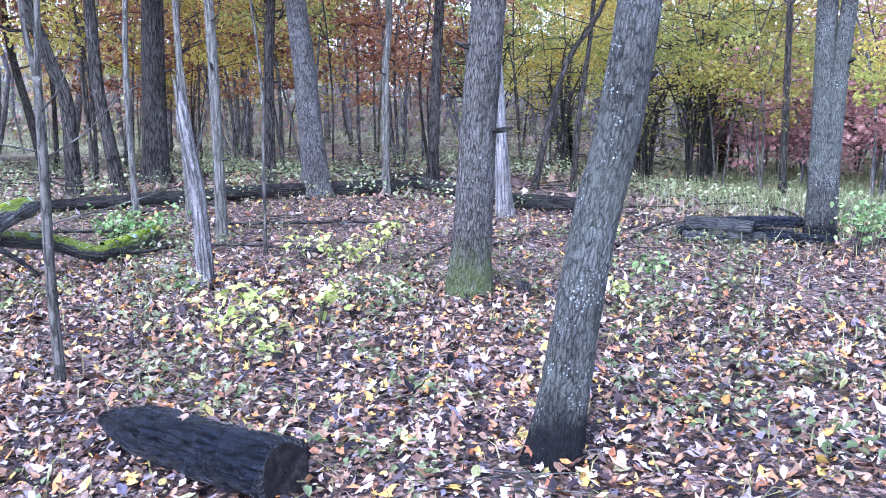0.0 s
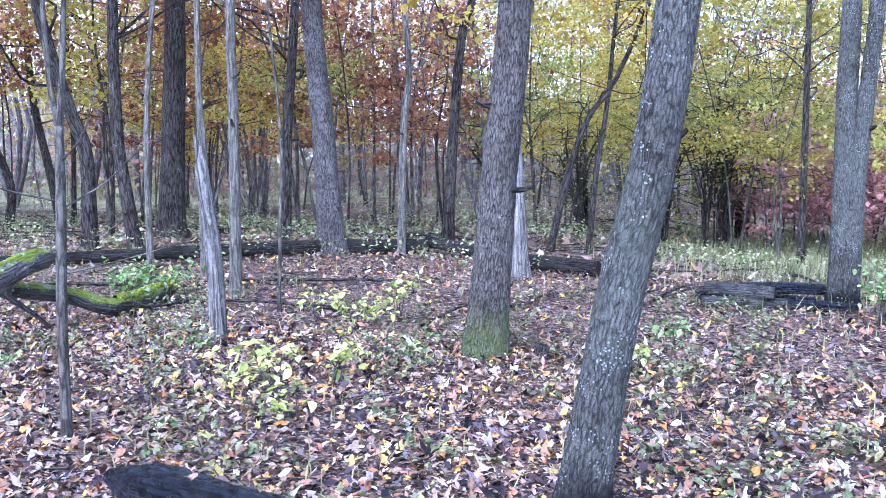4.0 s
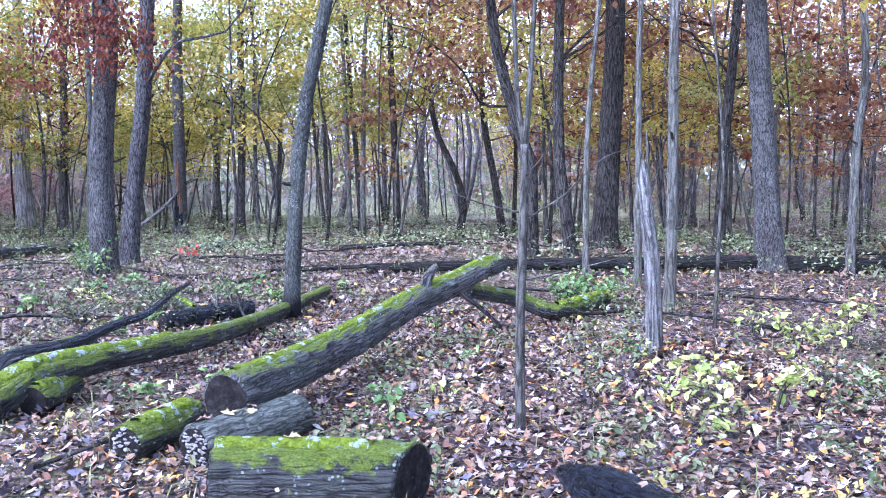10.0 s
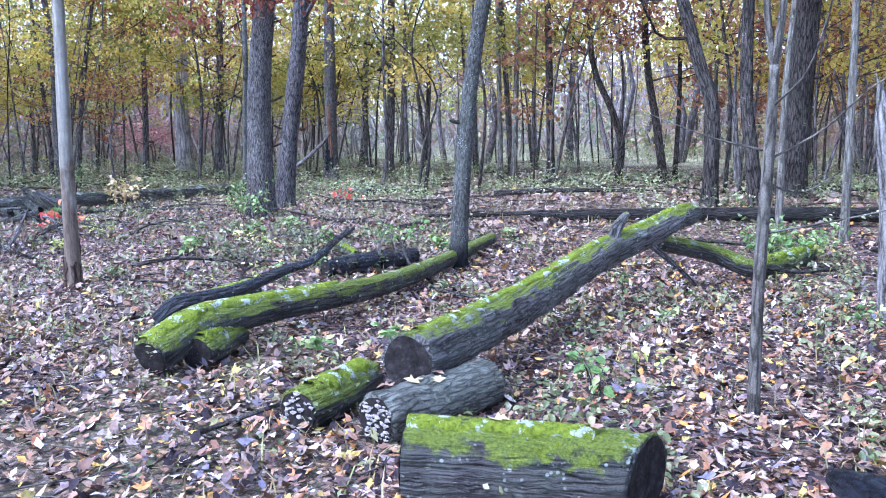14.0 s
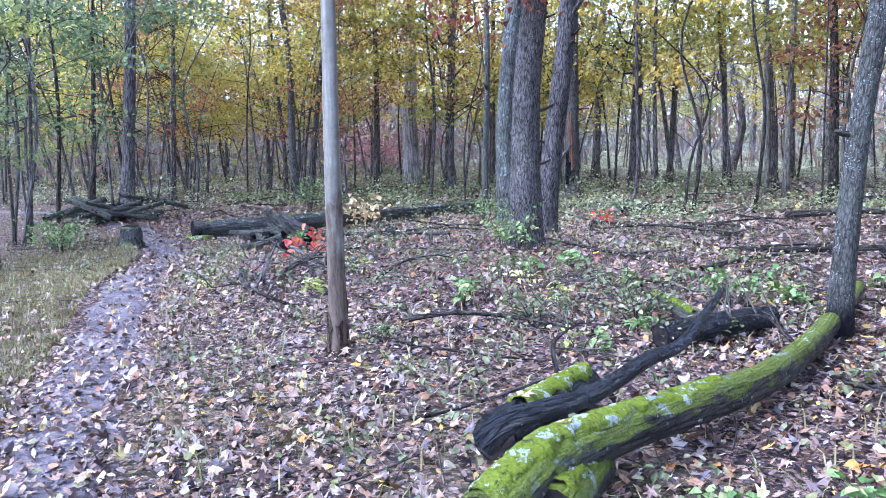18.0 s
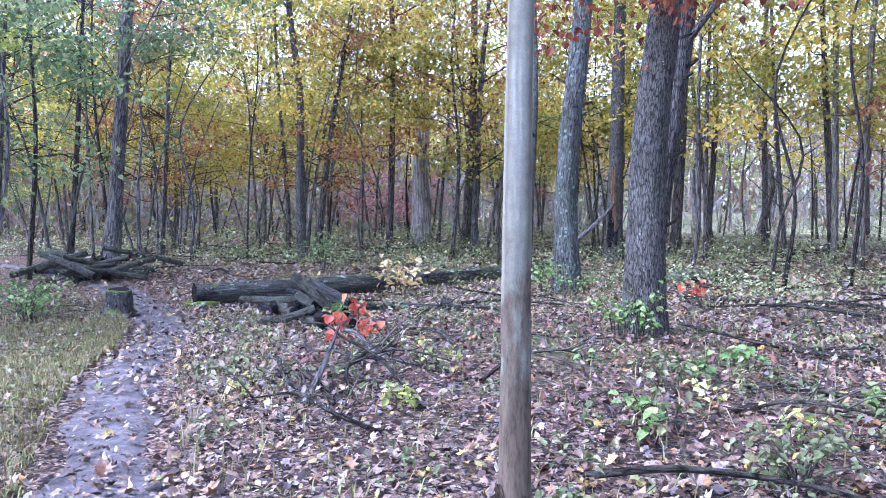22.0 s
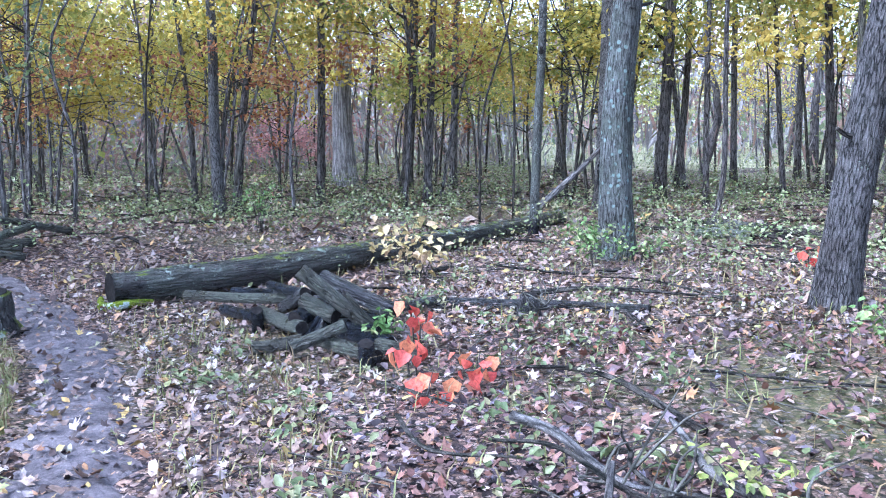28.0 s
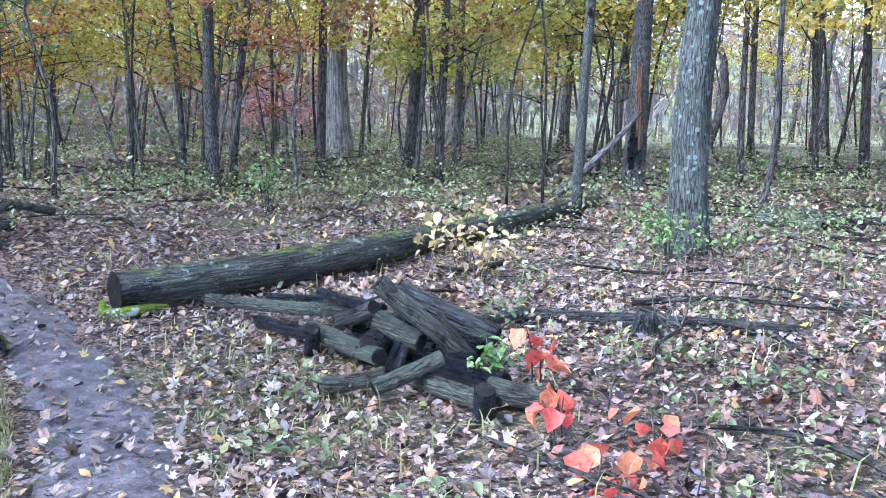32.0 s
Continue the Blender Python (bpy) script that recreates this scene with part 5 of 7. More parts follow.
def log(points, r0, r1, mat, label, moss=None, sides=26, n=60, name="fallen_log", group="fallen logs", furrow=0.03, ends=(True, True), seed=None, rough=0.09, slant=0.0, broken=0.0):
    """A lying trunk from points (x, y, height of its middle above the ground)."""
    seed = seed or int(abs(points[0][0] * 97 + points[0][1] * 53) * 10) % 9999
    w = np.array([(x, y, gz(x, y) + h) for x, y, h in points])
    o = w[0].copy()
    o[2] -= points[0][2]
    ob = thing(name, Matrix.Translation(o), label, "log" if "branch" not in name else "branch", group)
    p = spline(w - o, n)
    rad = np.linspace(r0, r1, n) * (1 - broken * np.clip(1 - np.arange(n) / (0.3 * n), 0, 1) ** 1.5)
    axis = (p[-1] - p[0]) / np.linalg.norm(p[-1] - p[0])
    south = np.array([axis[1], -axis[0], 0.0]) * (1 if axis[0] > 0 else -1)

    def sloped(co):
        """Shear towards the far end, so that it is cut on a slant."""
        w = np.clip(2 * ((co - p[0]) @ axis) / np.linalg.norm(p[-1] - p[0]) - 1, 0, 1)
        return co - (slant * w * ((co - p[-1]) @ south))[:, None] * axis

    co, quads, flow = tube(p, rad, sides, rough, furrow, seed)
    part("bark", mesh_np("bark", sloped(co) if slant else co, quads, flow, MOSS_LOG if moss and mat is LOG_BARK else mat, True), ob)
    if ends[0]:
        part("cut_end", mesh_np("cut_end", *cut_end(p[0], p[0] - p[1], r0 * 1.0, seed), CUT, True), ob, "dark weathered cut end")
    if ends[1]:
        co, quads = cut_end(p[-1], p[-1] - p[-2], r1 * 1.0, seed + 3)
        part("cut_end", mesh_np("cut_end", sloped(co) if slant else co, quads, CUT, True), ob, "dark weathered cut end")
    if moss:
        part("moss", mesh_np("moss", *moss_coat(p, rad, seed, *moss), MOSS, True), ob, "bright green moss")
    return ob, p, rad


# the long mossy trunk that rests on the short logs
propped, tp, tr = log([(-3.51, 3.57, 0.29), (-3.70, 4.43, 0.27), (-3.84, 5.28, 0.30), (-3.90, 6.21, 0.42), (-3.78, 6.84, 0.54), (-3.72, 7.2, 0.62), (-3.68, 7.5, 0.64)], 0.145, 0.085, MOSSY_BARK,
    "long fallen trunk, bark furrowed, top mossy, propped on a log", (0.02, 0.97, 0.42, 0.012), 48, 170, furrow=0.045, rough=0.13)
q = tp[92] + np.array([0.02, 0.0, 0.08])
part("branch_stub", mesh_np("branch_stub", *tube(spline([q, q + (0.02, 0.02, 0.09), q + (0.06, 0.05, 0.17), q + (0.09, 0.07, 0.2)], 12), np.linspace(0.055, 0.02, 12), 14, 0.16, 0.03, 77), MOSSY_BARK, True), propped)
ridge = np.array([tp[k] + tr[k] * np.array([0.82, -0.35, -0.42 + 0.3 * math.sin(0.09 * k)]) for k in range(50, 98, 4)])
part("bark_ridge", mesh_np("bark_ridge", *tube(spline(ridge, 40), 0.022 * np.sin(np.linspace(0.25, 2.9, 40)), 8, 0.15, 0, 78), MOSSY_BARK, True), propped)
log([(-3.87, 7.2, 0.42), (-3.6, 7.78, 0.26), (-3.32, 7.95, 0.14), (-3.25, 8.5, 0.10), (-3.15, 9.1, 0.1)], 0.075, 0.08, LOG_BARK, "dark crooked limb lying among green ferny weeds", (0.55, 1.0, 1.0, 0.03), name="fallen_branch")
log([(-3.9, 7.1, 0.42), (-3.75, 7.25, 0.25), (-3.62, 7.32, 0.12), (-3.55, 7.4, 0.0)], 0.03, 0.012, LOG_BARK, "short dead branch stub under a fallen trunk", None, 10, 16, name="fallen_branch", ends=(False, False))
log([(-2.91, 2.86, 0.165), (-2.52, 3.08, 0.165), (-2.13, 3.3, 0.16)], 0.165, 0.16, BLACK_BARK, "short sawn log topped with bright green moss", (0.0, 0.8, 0.42, 0.02), 44, 70, slant=0.55)
fungus_log, fp, fr = log([(-3.40, 3.22, 0.12), (-3.37, 3.6, 0.12), (-3.33, 3.98, 0.12)], 0.12, 0.125, STUB_BARK, "short grey log with bracket fungi on its cut end", None, 34, 50)
fungus_log_b, fp2, fr2 = log([(-3.78, 3.10, 0.11), (-3.83, 3.4, 0.11), (-3.9, 3.7, 0.11)], 0.11, 0.10, LOG_BARK, "short mossy log with bracket fungi beside another log", (0.15, 0.9, 0.9, 0.02), 30, 40)
log([(-1.62, 3.87, 0.10), (-1.05, 3.44, 0.12), (-0.62, 3.15, 0.135)], 0.115, 0.135, CHAR, "charred black log in the leaves, one end burnt to a point", None, 44, 90, rough=0.2, furrow=0.05, ends=(False, True), broken=0.7)


def brackets(parent, p, d, r, n, seed):
    """Rows of small pale bracket fungi on a cut end."""
    g = np.random.default_rng(seed)
    d = np.asarray(d, float) / np.linalg.norm(d)
    a = np.cross(d, [0, 0, 1.0])
    a /= np.linalg.norm(a)
    for i in range(n):
        u, v, w = g.uniform(-0.75, 0.75), 0.16 * int(g.integers(-4, 6)) + g.normal(0, 0.02), g.uniform(0.009, 0.02)
        if math.hypot(u, v) > 0.85:
            u, v = 0.6 * u, 0.6 * v
        c = np.asarray(p) + a * u * r + np.array([0, 0, 1.0]) * v * r
        th = np.linspace(0, np.pi, 9)
        rim = c + w * np.cos(th)[:, None] * a + d * (w * 0.75 * np.sin(th) + 0.002)[:, None] + np.array([0, 0, 1.0]) * (0.003 * g.normal(0, 1, 9) - 0.35 * w * np.sin(th))[:, None]
        co = np.concatenate([np.array([c + d * 0.001 + (0, 0, 0.006)]), rim, rim - np.array([0, 0, 0.0035]), np.array([c + d * 0.001 - (0, 0, 0.012)])])
        k = np.arange(8)
        fa = np.concatenate([np.stack([0 * k, 1 + k, 2 + k], 1), np.stack([0 * k + 19, 11 + k, 10 + k], 1), np.stack([1 + k, 10 + k, 2 + k], 1), np.stack([2 + k, 10 + k, 11 + k], 1)])
        part("fungus", mesh_np("fungus", co, fa, FUNGUS, True), parent, "pale bracket fungus" if not i else "")


brackets(fungus_log, fp[0], fp[0] - fp[1], fr[0], 64, 3)
brackets(fungus_log_b, fp2[0], fp2[0] - fp2[1], fr2[0], 34, 4)

# mossy logs by the lichen tree
log([(-5.13, 3.21, 0.10), (-5.19, 3.56, 0.2), (-5.22, 4.04, 0.2), (-5.24, 4.66, 0.18), (-5.32, 5.42, 0.15), (-5.62, 6.5, 0.12), (-6.2, 8.15, 0.08)], 0.122, 0.06, LOG_BARK, "mossy fallen trunk with pale lichen patches", (0.0, 0.55, 0.9, 0.02), 40, 130, rough=0.2)
log([(-5.03, 3.46, 0.09), (-5.12, 3.66, 0.09), (-5.23, 3.9, 0.09)], 0.10, 0.095, LOG_BARK, "short mossy stub of log under a fallen trunk", (0.1, 0.95, 0.8, 0.02), 28, 40)
log([(-5.63, 3.71, 0.14), (-5.75, 4.1, 0.14), (-5.91, 4.6, 0.13)], 0.115, 0.10, CHAR, "black-ended log with moss on its back", (0.3, 1.0, 0.9, 0.022), 28, 40)
log([(-5.53, 3.55, 0.19), (-5.45, 3.62, 0.29), (-5.41, 3.75, 0.31), (-5.37, 4.06, 0.33), (-5.43, 4.5, 0.38), (-5.41, 4.75, 0.42), (-5.5, 5.1, 0.52), (-5.62, 5.4, 0.56)], 0.062, 0.016, CHAR, "black crooked branch across mossy logs", None, 20, 70, rough=0.2, name="fallen_branch", ends=(False, False))
log([(-6.3, 5.75, 0.11), (-6.2, 6.3, 0.11), (-6.12, 6.75, 0.10)], 0.085, 0.08, CHAR, "black wet log lying beside mossy trunks", None, 22, 40)
log([(-6.93, 6.5, 0.14), (-6.6, 6.35, 0.14), (-6.33, 6.2, 0.12)], 0.05, 0.04, GREY_LOG, "short grey limb among mossy logs", (0.0, 0.9, 0.9, 0.02), 16, 24)

# the long trunk lying across the wood
log([(-6.85, 9.98, 0.07), (-5.4, 10.6, 0.1), (-3.6, 11.3, 0.12), (-2.1, 12.1, 0.11), (-0.6, 12.7, 0.10)], 0.062, 0.105, DEAD_BARK, "long straight dark trunk lying across the clearing", None, 22, 90)
log([(-0.6, 12.9, 0.16), (0.1, 12.3, 0.12), (0.75, 11.6, 0.11), (1.65, 11.1, 0.12)], 0.085, 0.105, DEAD_BARK, "dark rotting log lying behind tree trunks", None, 22, 50)
log([(-8.3, 9.4, 0.05), (-7.6, 9.62, 0.07), (-6.7, 10.05, 0.12)], 0.022, 0.03, DEAD_BARK, "thin dark limb at the end of a long fallen trunk", None, 10, 30, name="fallen_branch", ends=(False, False))
log([(-2.6, 9.9, 0.06), (-1.3, 10.0, 0.07), (-0.3, 10.1, 0.05)], 0.02, 0.014, BARK["dark"], "thin dark fallen branch on leaves", None, 8, 24, name="fallen_branch", ends=(False, False))

# heap of split logs by the lichen tree at the clearing's edge
for i, (x, y, h, ln, r, turn) in enumerate([(3.05, 9.35, 0.07, 1.2, 0.07, -15), (3.1, 9.1, 0.06, 1.3, 0.06, -8), (3.3, 9.25, 0.2, 0.9, 0.07, 5),
                                            (2.85, 9.2, 0.18, 0.7, 0.075, -30), (3.5, 9.0, 0.07, 0.9, 0.05, -20)]):
    c, s = math.cos(radians(turn)) * ln / 2, math.sin(radians(turn)) * ln / 2
    log([(x - c, y - s, h), (x, y, h + 0.01), (x + c, y + s, h)], r, r * 0.85, LOG_BARK if i % 2 else CHAR, "dark weathered log in a low heap", None, 14, 14, group="low heap of logs")

# great trunk beside the footpath
great_trunk, gp, _ = log([(-16.36, 6.85, 0.17), (-16.21, 7.55, 0.17), (-16.15, 8.6, 0.165), (-16.25, 9.75, 0.15), (-16.4, 11.2, 0.14), (-16.7, 13.3, 0.12), (-17.1, 15.0, 0.1)], 0.165, 0.10, GREAT_BARK,
    "great fallen trunk with dark furrowed bark lying beside the footpath", None, 44, 150, furrow=0.05, rough=0.16, broken=0.22)
foot = [gp[0] + np.array(o) for o in ((-0.17, 0.0, -0.1), (-0.08, -0.05, -0.15), (0.05, -0.04, -0.155), (0.15, 0.05, -0.12), (0.17, 0.3, -0.13))]
part("moss", mesh_np("moss", *tube(spline(foot, 40), 0.05 * np.sin(np.linspace(0.4, 2.8, 40)), 12, 0.3, 0.05, 79), MOSS, True), great_trunk, "green moss at its broken end")
log([(-14.0, 8.35, 0.05), (-13.14, 8.66, 0.045), (-12.33, 8.9, 0.04)], 0.047, 0.04, LOG_BARK, "dark thin log lying among leaves", None, 18, 40)


def stump(x, y, r, h, label, mat=LOG_BARK):
    ob = thing("stump", Matrix.Translation((x, y, gz(x, y) - 0.02)), label, "stump")
    seed = int(abs(x * 31 + y * 17))
    p = spline([(0, 0, 0), (0, 0, h * 0.5), (0.01, 0, h)], 12)
    part("bark", mesh_np("bark", *tube(p, r * (1 + 0.45 * np.exp(-p[:, 2] / 0.08)) * (1 - 0.18 * p[:, 2] / h), 26, 0.26, 0.05, seed), mat, True), ob)
    part("cut_top", mesh_np("cut_top", *cut_end(p[-1], (0.15, -0.1, 1), 0.82 * r, seed), CUT, True), ob)


stump(-16.23, 5.8, 0.17, 0.33, "dark cut stump at the edge of the footpath", BLACK_BARK)
stump(-13.08, 8.42, 0.075, 0.19, "small dark cut stump among leaves")
stump(0.59, 6.8, 0.05, 0.12, "small dark stub of a stump in leaves")
stump(0.01, 4.8, 0.022, 0.14, "thin dark broken stub standing in leaves", CHAR)

# criss-cross heap of cut limbs in front of the great trunk
def heap_limb(a, b, r, kind):
    """A short cut limb between two ends with their heights above the ground."""
    log([(a[0], a[1], a[2] + 0.012), ((a[0] + b[0]) / 2, (a[1] + b[1]) / 2, (a[2] + b[2]) / 2), b], r, r * 0.9, (GREY_LOG, LOG_BARK, CHAR)[kind],
        ("grey barked", "dark furrowed", "black wet")[kind] + " cut limb in a criss-cross heap", None, 20, 26, group="heap of cut limbs by the footpath", furrow=0.012, rough=0.05)


HEAP = [((-13.86, 6.88, 0.52), (-13.5, 7.2, 0.1), 0.054, 0), ((-13.95, 7.15, 0.42), (-13.41, 7.32, 0.21), 0.062, 1), ((-13.52, 6.97, 0.37), (-13.45, 7.18, 0.12), 0.02, 0),
        ((-15.88, 7.28, 0.10), (-14.48, 7.38, 0.2), 0.045, 0), ((-14.6, 7.32, 0.12), (-14.18, 7.18, 0.3), 0.05, 1), ((-15.22, 7.2, 0.06), (-14.57, 7.1, 0.1), 0.045, 2),
        ((-14.53, 7.02, 0.0), (-14.42, 6.93, 0.19), 0.048, 2), ((-14.6, 7.1, 0.12), (-13.84, 6.86, 0.14), 0.055, 0), ((-13.92, 6.88, 0.17), (-14.01, 7.21, 0.24), 0.066, 2),
        ((-13.98, 7.0, 0.28), (-13.7, 7.04, 0.2), 0.06, 0), ((-13.79, 6.9, 0.04), (-13.81, 7.03, 0.2), 0.05, 2), ((-13.6, 6.57, 0.08), (-13.42, 6.87, 0.2), 0.045, 0),
        ((-13.91, 6.51, 0.05), (-13.65, 6.71, 0.11), 0.046, 0), ((-13.63, 6.85, 0.07), (-13.01, 6.75, 0.07), 0.05, 0), ((-13.04, 6.71, 0.0), (-12.99, 6.64, 0.17), 0.056, 2),
        ((-13.14, 6.89, 0.07), (-12.82, 6.94, 0.07), 0.062, 0), ((-13.59, 7.04, 0.08), (-13.13, 7.0, 0.08), 0.06, 2), ((-14.79, 7.34, 0.28), (-14.17, 7.25, 0.28), 0.035, 2),
        ((-14.83, 7.45, 0.2), (-13.98, 7.21, 0.24), 0.045, 1), ((-13.99, 7.68, 0.1), (-13.96, 8.4, 0.06), 0.045, 1), ((-15.32, 7.36, 0.18), (-14.83, 7.58, 0.2), 0.03, 2),
        ((-13.94, 7.08, 0.07), (-13.43, 7.14, 0.09), 0.07, 2), ((-14.55, 7.39, 0.07), (-14.19, 7.73, 0.07), 0.07, 2), ((-13.98, 7.28, 0.2), (-13.5, 7.3, 0.12), 0.06, 2),
        ((-14.3, 7.3, 0.07), (-13.6, 7.4, 0.07), 0.065, 1), ((-14.4, 7.1, 0.07), (-13.9, 7.3, 0.1), 0.06, 2), ((-14.2, 7.02, 0.08), (-13.75, 7.2, 0.1), 0.055, 1)]
for ends_a, ends_b, thick, kind in HEAP:
    heap_limb(ends_a, ends_b, thick, kind)
g = np.random.default_rng(44)
for i in range(24):
    x, y, turn, lean = -19.85 + g.normal(0, 0.3), 6.5 + g.normal(0, 0.3), g.uniform(0, 6.28), g.uniform(0, 0.3) * (i % 3 > 0)
    c, s, h, r = math.cos(turn) * g.uniform(0.35, 0.65), math.sin(turn) * g.uniform(0.35, 0.65), 0.06 + 0.03 * (i % 5), g.uniform(0.035, 0.06)
    log([(x - c, y - s, h), (x, y, h + 0.5 * lean + 0.01), (x + c, y + s, h + lean)], r, 0.9 * r, CHAR if i % 3 == 0 else GREY_LOG, "dark cut limb in a far heap beside the path", None, 10, 8, group="far heap of cut limbs", furrow=0)

# bark left on the stripped pole beside the footpath


def bark_patch(owner, r, z0, z1, a0, a1, seed, mat=None, name="bark_flake", label="brown flaking bark"):
    """A ragged flake of bark that still clings to a pole."""
    g = np.random.default_rng(seed)
    n, m = 16, 9
    z = np.linspace(z0, z1, n)[:, None] + g.normal(0, 0.006, (n, m))
    half = 0.5 * (a1 - a0) * np.clip(np.minimum(np.arange(n), np.arange(n)[::-1]) / 3 + 0.35, 0, 1) * g.uniform(0.65, 1.15, n)
    a = 0.5 * (a0 + a1) + half[:, None] * np.linspace(-1, 1, m)[None] + g.normal(0, 0.03, (n, m))
    w = r * (1 + 0.3 * np.exp(-z / 0.12)) + 0.007 + 0.004 * g.random((n, m))
    w[:, 0] -= 0.012
    w[:, -1] -= 0.012
    co = np.stack([w * np.cos(a), w * np.sin(a), z], -1).reshape(-1, 3)
    i, j = np.meshgrid(np.arange(n - 1), np.arange(m - 1), indexing="ij")
    quads = np.stack([i * m + j, i * m + j + 1, (i + 1) * m + j + 1, (i + 1) * m + j], -1).reshape(-1, 4)
    part(name, mesh_np(name, co, quads, co * (1, 1, 1), mat or BROWN_BARK, True), owner, label)


for i, (z0, z1, a0, a1) in enumerate([(0.02, 0.34, -2.4, -1.2), (0.05, 0.3, -0.8, 0.6), (0.03, 0.5, 1.2, 2.6)]):
    bark_patch(bare_pole, 0.066, z0, z1, a0, a1, 640 + i)

for i, (z0, z1, a0, a1) in enumerate([(0.95, 1.6, -1.2, -0.45), (1.45, 2.15, -1.3, -0.7), (0.75, 1.2, -0.95, -0.5)]):
    bark_patch(scarred_tree, 0.178, z0, z1, a0, a1, 650 + i, ORANGE_WOOD, "scar", "bare orange wood where the bark is torn off")
for i, (z0, z1, a0, a1) in enumerate([(0.02, 0.95, -2.0, -0.3), (0.6, 1.25, -1.7, -1.1)]):
    bark_patch(scarred_tree, 0.176, z0, z1, a0, a1, 655 + i, CHAR, "burn", "black burnt bark at its foot")

# loose dead branches


def stick(pts, r, mat=None):
    log(pts, r, r * 0.4, mat or BARK["dark"], "thin weathered dead branch lying on fallen leaves", None, 8, 22, name="fallen_branch", group="dead branches", furrow=0, ends=(False, False))


stick([(-8.06, 4.98, 0.06), (-7.7, 5.2, 0.13), (-7.32, 5.49, 0.1), (-7.0, 5.66, 0.05)], 0.022)
stick([(-8.0, 4.6, 0.02), (-7.2, 4.7, 0.05), (-6.6, 5.0, 0.03)], 0.014)
stick([(-6.34, 3.8, 0.03), (-6.24, 4.16, 0.06), (-6.16, 4.79, 0.12)], 0.014)
stick([(-12.02, 5.9, 0.12), (-11.74, 5.73, 0.1), (-11.57, 5.75, 0.08), (-11.38, 5.9, 0.06), (-11.2, 5.98, 0.04)], 0.012)
stick([(-10.33, 4.86, 0.0), (-10.45, 5.05, 0.14), (-10.5, 5.16, 0.28), (-10.55, 5.28, 0.44)], 0.026, BARK["grey"])
stick([(-9.72, 5.34, 0.02), (-10.3, 5.44, 0.22), (-10.53, 5.3, 0.36), (-10.78, 5.33, 0.42), (-10.96, 5.24, 0.43)], 0.015)
stick([(-10.1, 4.94, 0.03), (-10.57, 5.1, 0.06), (-11.14, 5.33, 0.05)], 0.016)
stick([(-10.56, 4.91, 0.03), (-11.03, 5.11, 0.07), (-11.2, 5.3, 0.1)], 0.018, BARK["grey"])
stick([(-10.34, 6.12, 0.02), (-10.61, 6.15, 0.08), (-10.83, 6.37, 0.1), (-11.01, 6.59, 0.09)], 0.028, BARK["grey"])
stick([(-11.33, 5.85, 0.26), (-11.11, 5.83, 0.24), (-10.91, 5.81, 0.16), (-10.77, 5.85, 0.1), (-10.6, 6.06, 0.03)], 0.022, BARK["grey"])
stick([(-11.42, 5.29, 0.1), (-10.75, 4.98, 0.07), (-10.43, 4.99, 0.02)], 0.0195)
stick([(-10.72, 5.1, 0.12), (-10.45, 5.06, 0.08), (-10.17, 5.06, 0.02)], 0.0195)
stick([(-9.84, 6.18, 0.1), (-9.55, 6.0, 0.08), (-9.33, 5.93, 0.03)], 0.018)
stick([(-12.9, 6.5, 0.02), (-12.3, 6.3, 0.08), (-11.8, 6.3, 0.04)], 0.012)
stick([(-10.9, 6.7, 0.02), (-11.7, 7.1, 0.07), (-12.4, 7.0, 0.03)], 0.021)
stick([(-4.1, 2.75, 0.03), (-3.95, 3.3, 0.09), (-3.75, 3.7, 0.06)], 0.014)
stick([(-5.2, 5.86, 0.06), (-4.82, 5.8, 0.07), (-4.6, 5.86, 0.04)], 0.02)
stick([(-8.6, 7.2, 0.03), (-7.6, 7.3, 0.07), (-6.9, 7.0, 0.12)], 0.014)
stick([(-17.9, 15.2, 0.02), (-17.75, 15.9, 0.45), (-17.5, 16.5, 0.95), (-17.3, 16.75, 1.3)], 0.075, BARK["grey"])
log([(-14.75, 15.3, 0.09), (-14.3, 15.2, 0.09), (-13.8, 15.15, 0.08)], 0.09, 0.08, LOG_BARK, "dark wet log lying among weeds under trees", None, 16, 24)
log([(-14.5, 14.35, 0.08), (-14.1, 14.4, 0.08), (-13.7, 14.3, 0.08)], 0.08, 0.07, STUB_BARK, "grey weathered log lying among weeds under trees", None, 16, 24)
stick([(-12.6, 14.8, 0.06), (-14.2, 15.3, 0.09), (-15.6, 15.7, 0.07)], 0.07)
stick([(-10.2, 14.0, 0.1), (-9.0, 14.4, 0.14), (-7.6, 14.8, 0.08)], 0.06)
stick([(-9.2, 16.5, 0.05), (-10.3, 16.8, 0.3), (-11.2, 16.6, 0.1)], 0.06)
stick([(-13.3, 14.5, 0.05), (-14.6, 14.6, 0.1), (-15.4, 14.4, 0.06)], 0.06)
stick([(-22.8, 12.4, 0.05), (-21.8, 12.5, 0.12), (-20.9, 12.7, 0.05)], 0.04)
stick([(-1.6, 14.6, 0.05), (-0.6, 14.9, 0.12), (0.5, 14.7, 0.05)], 0.045)


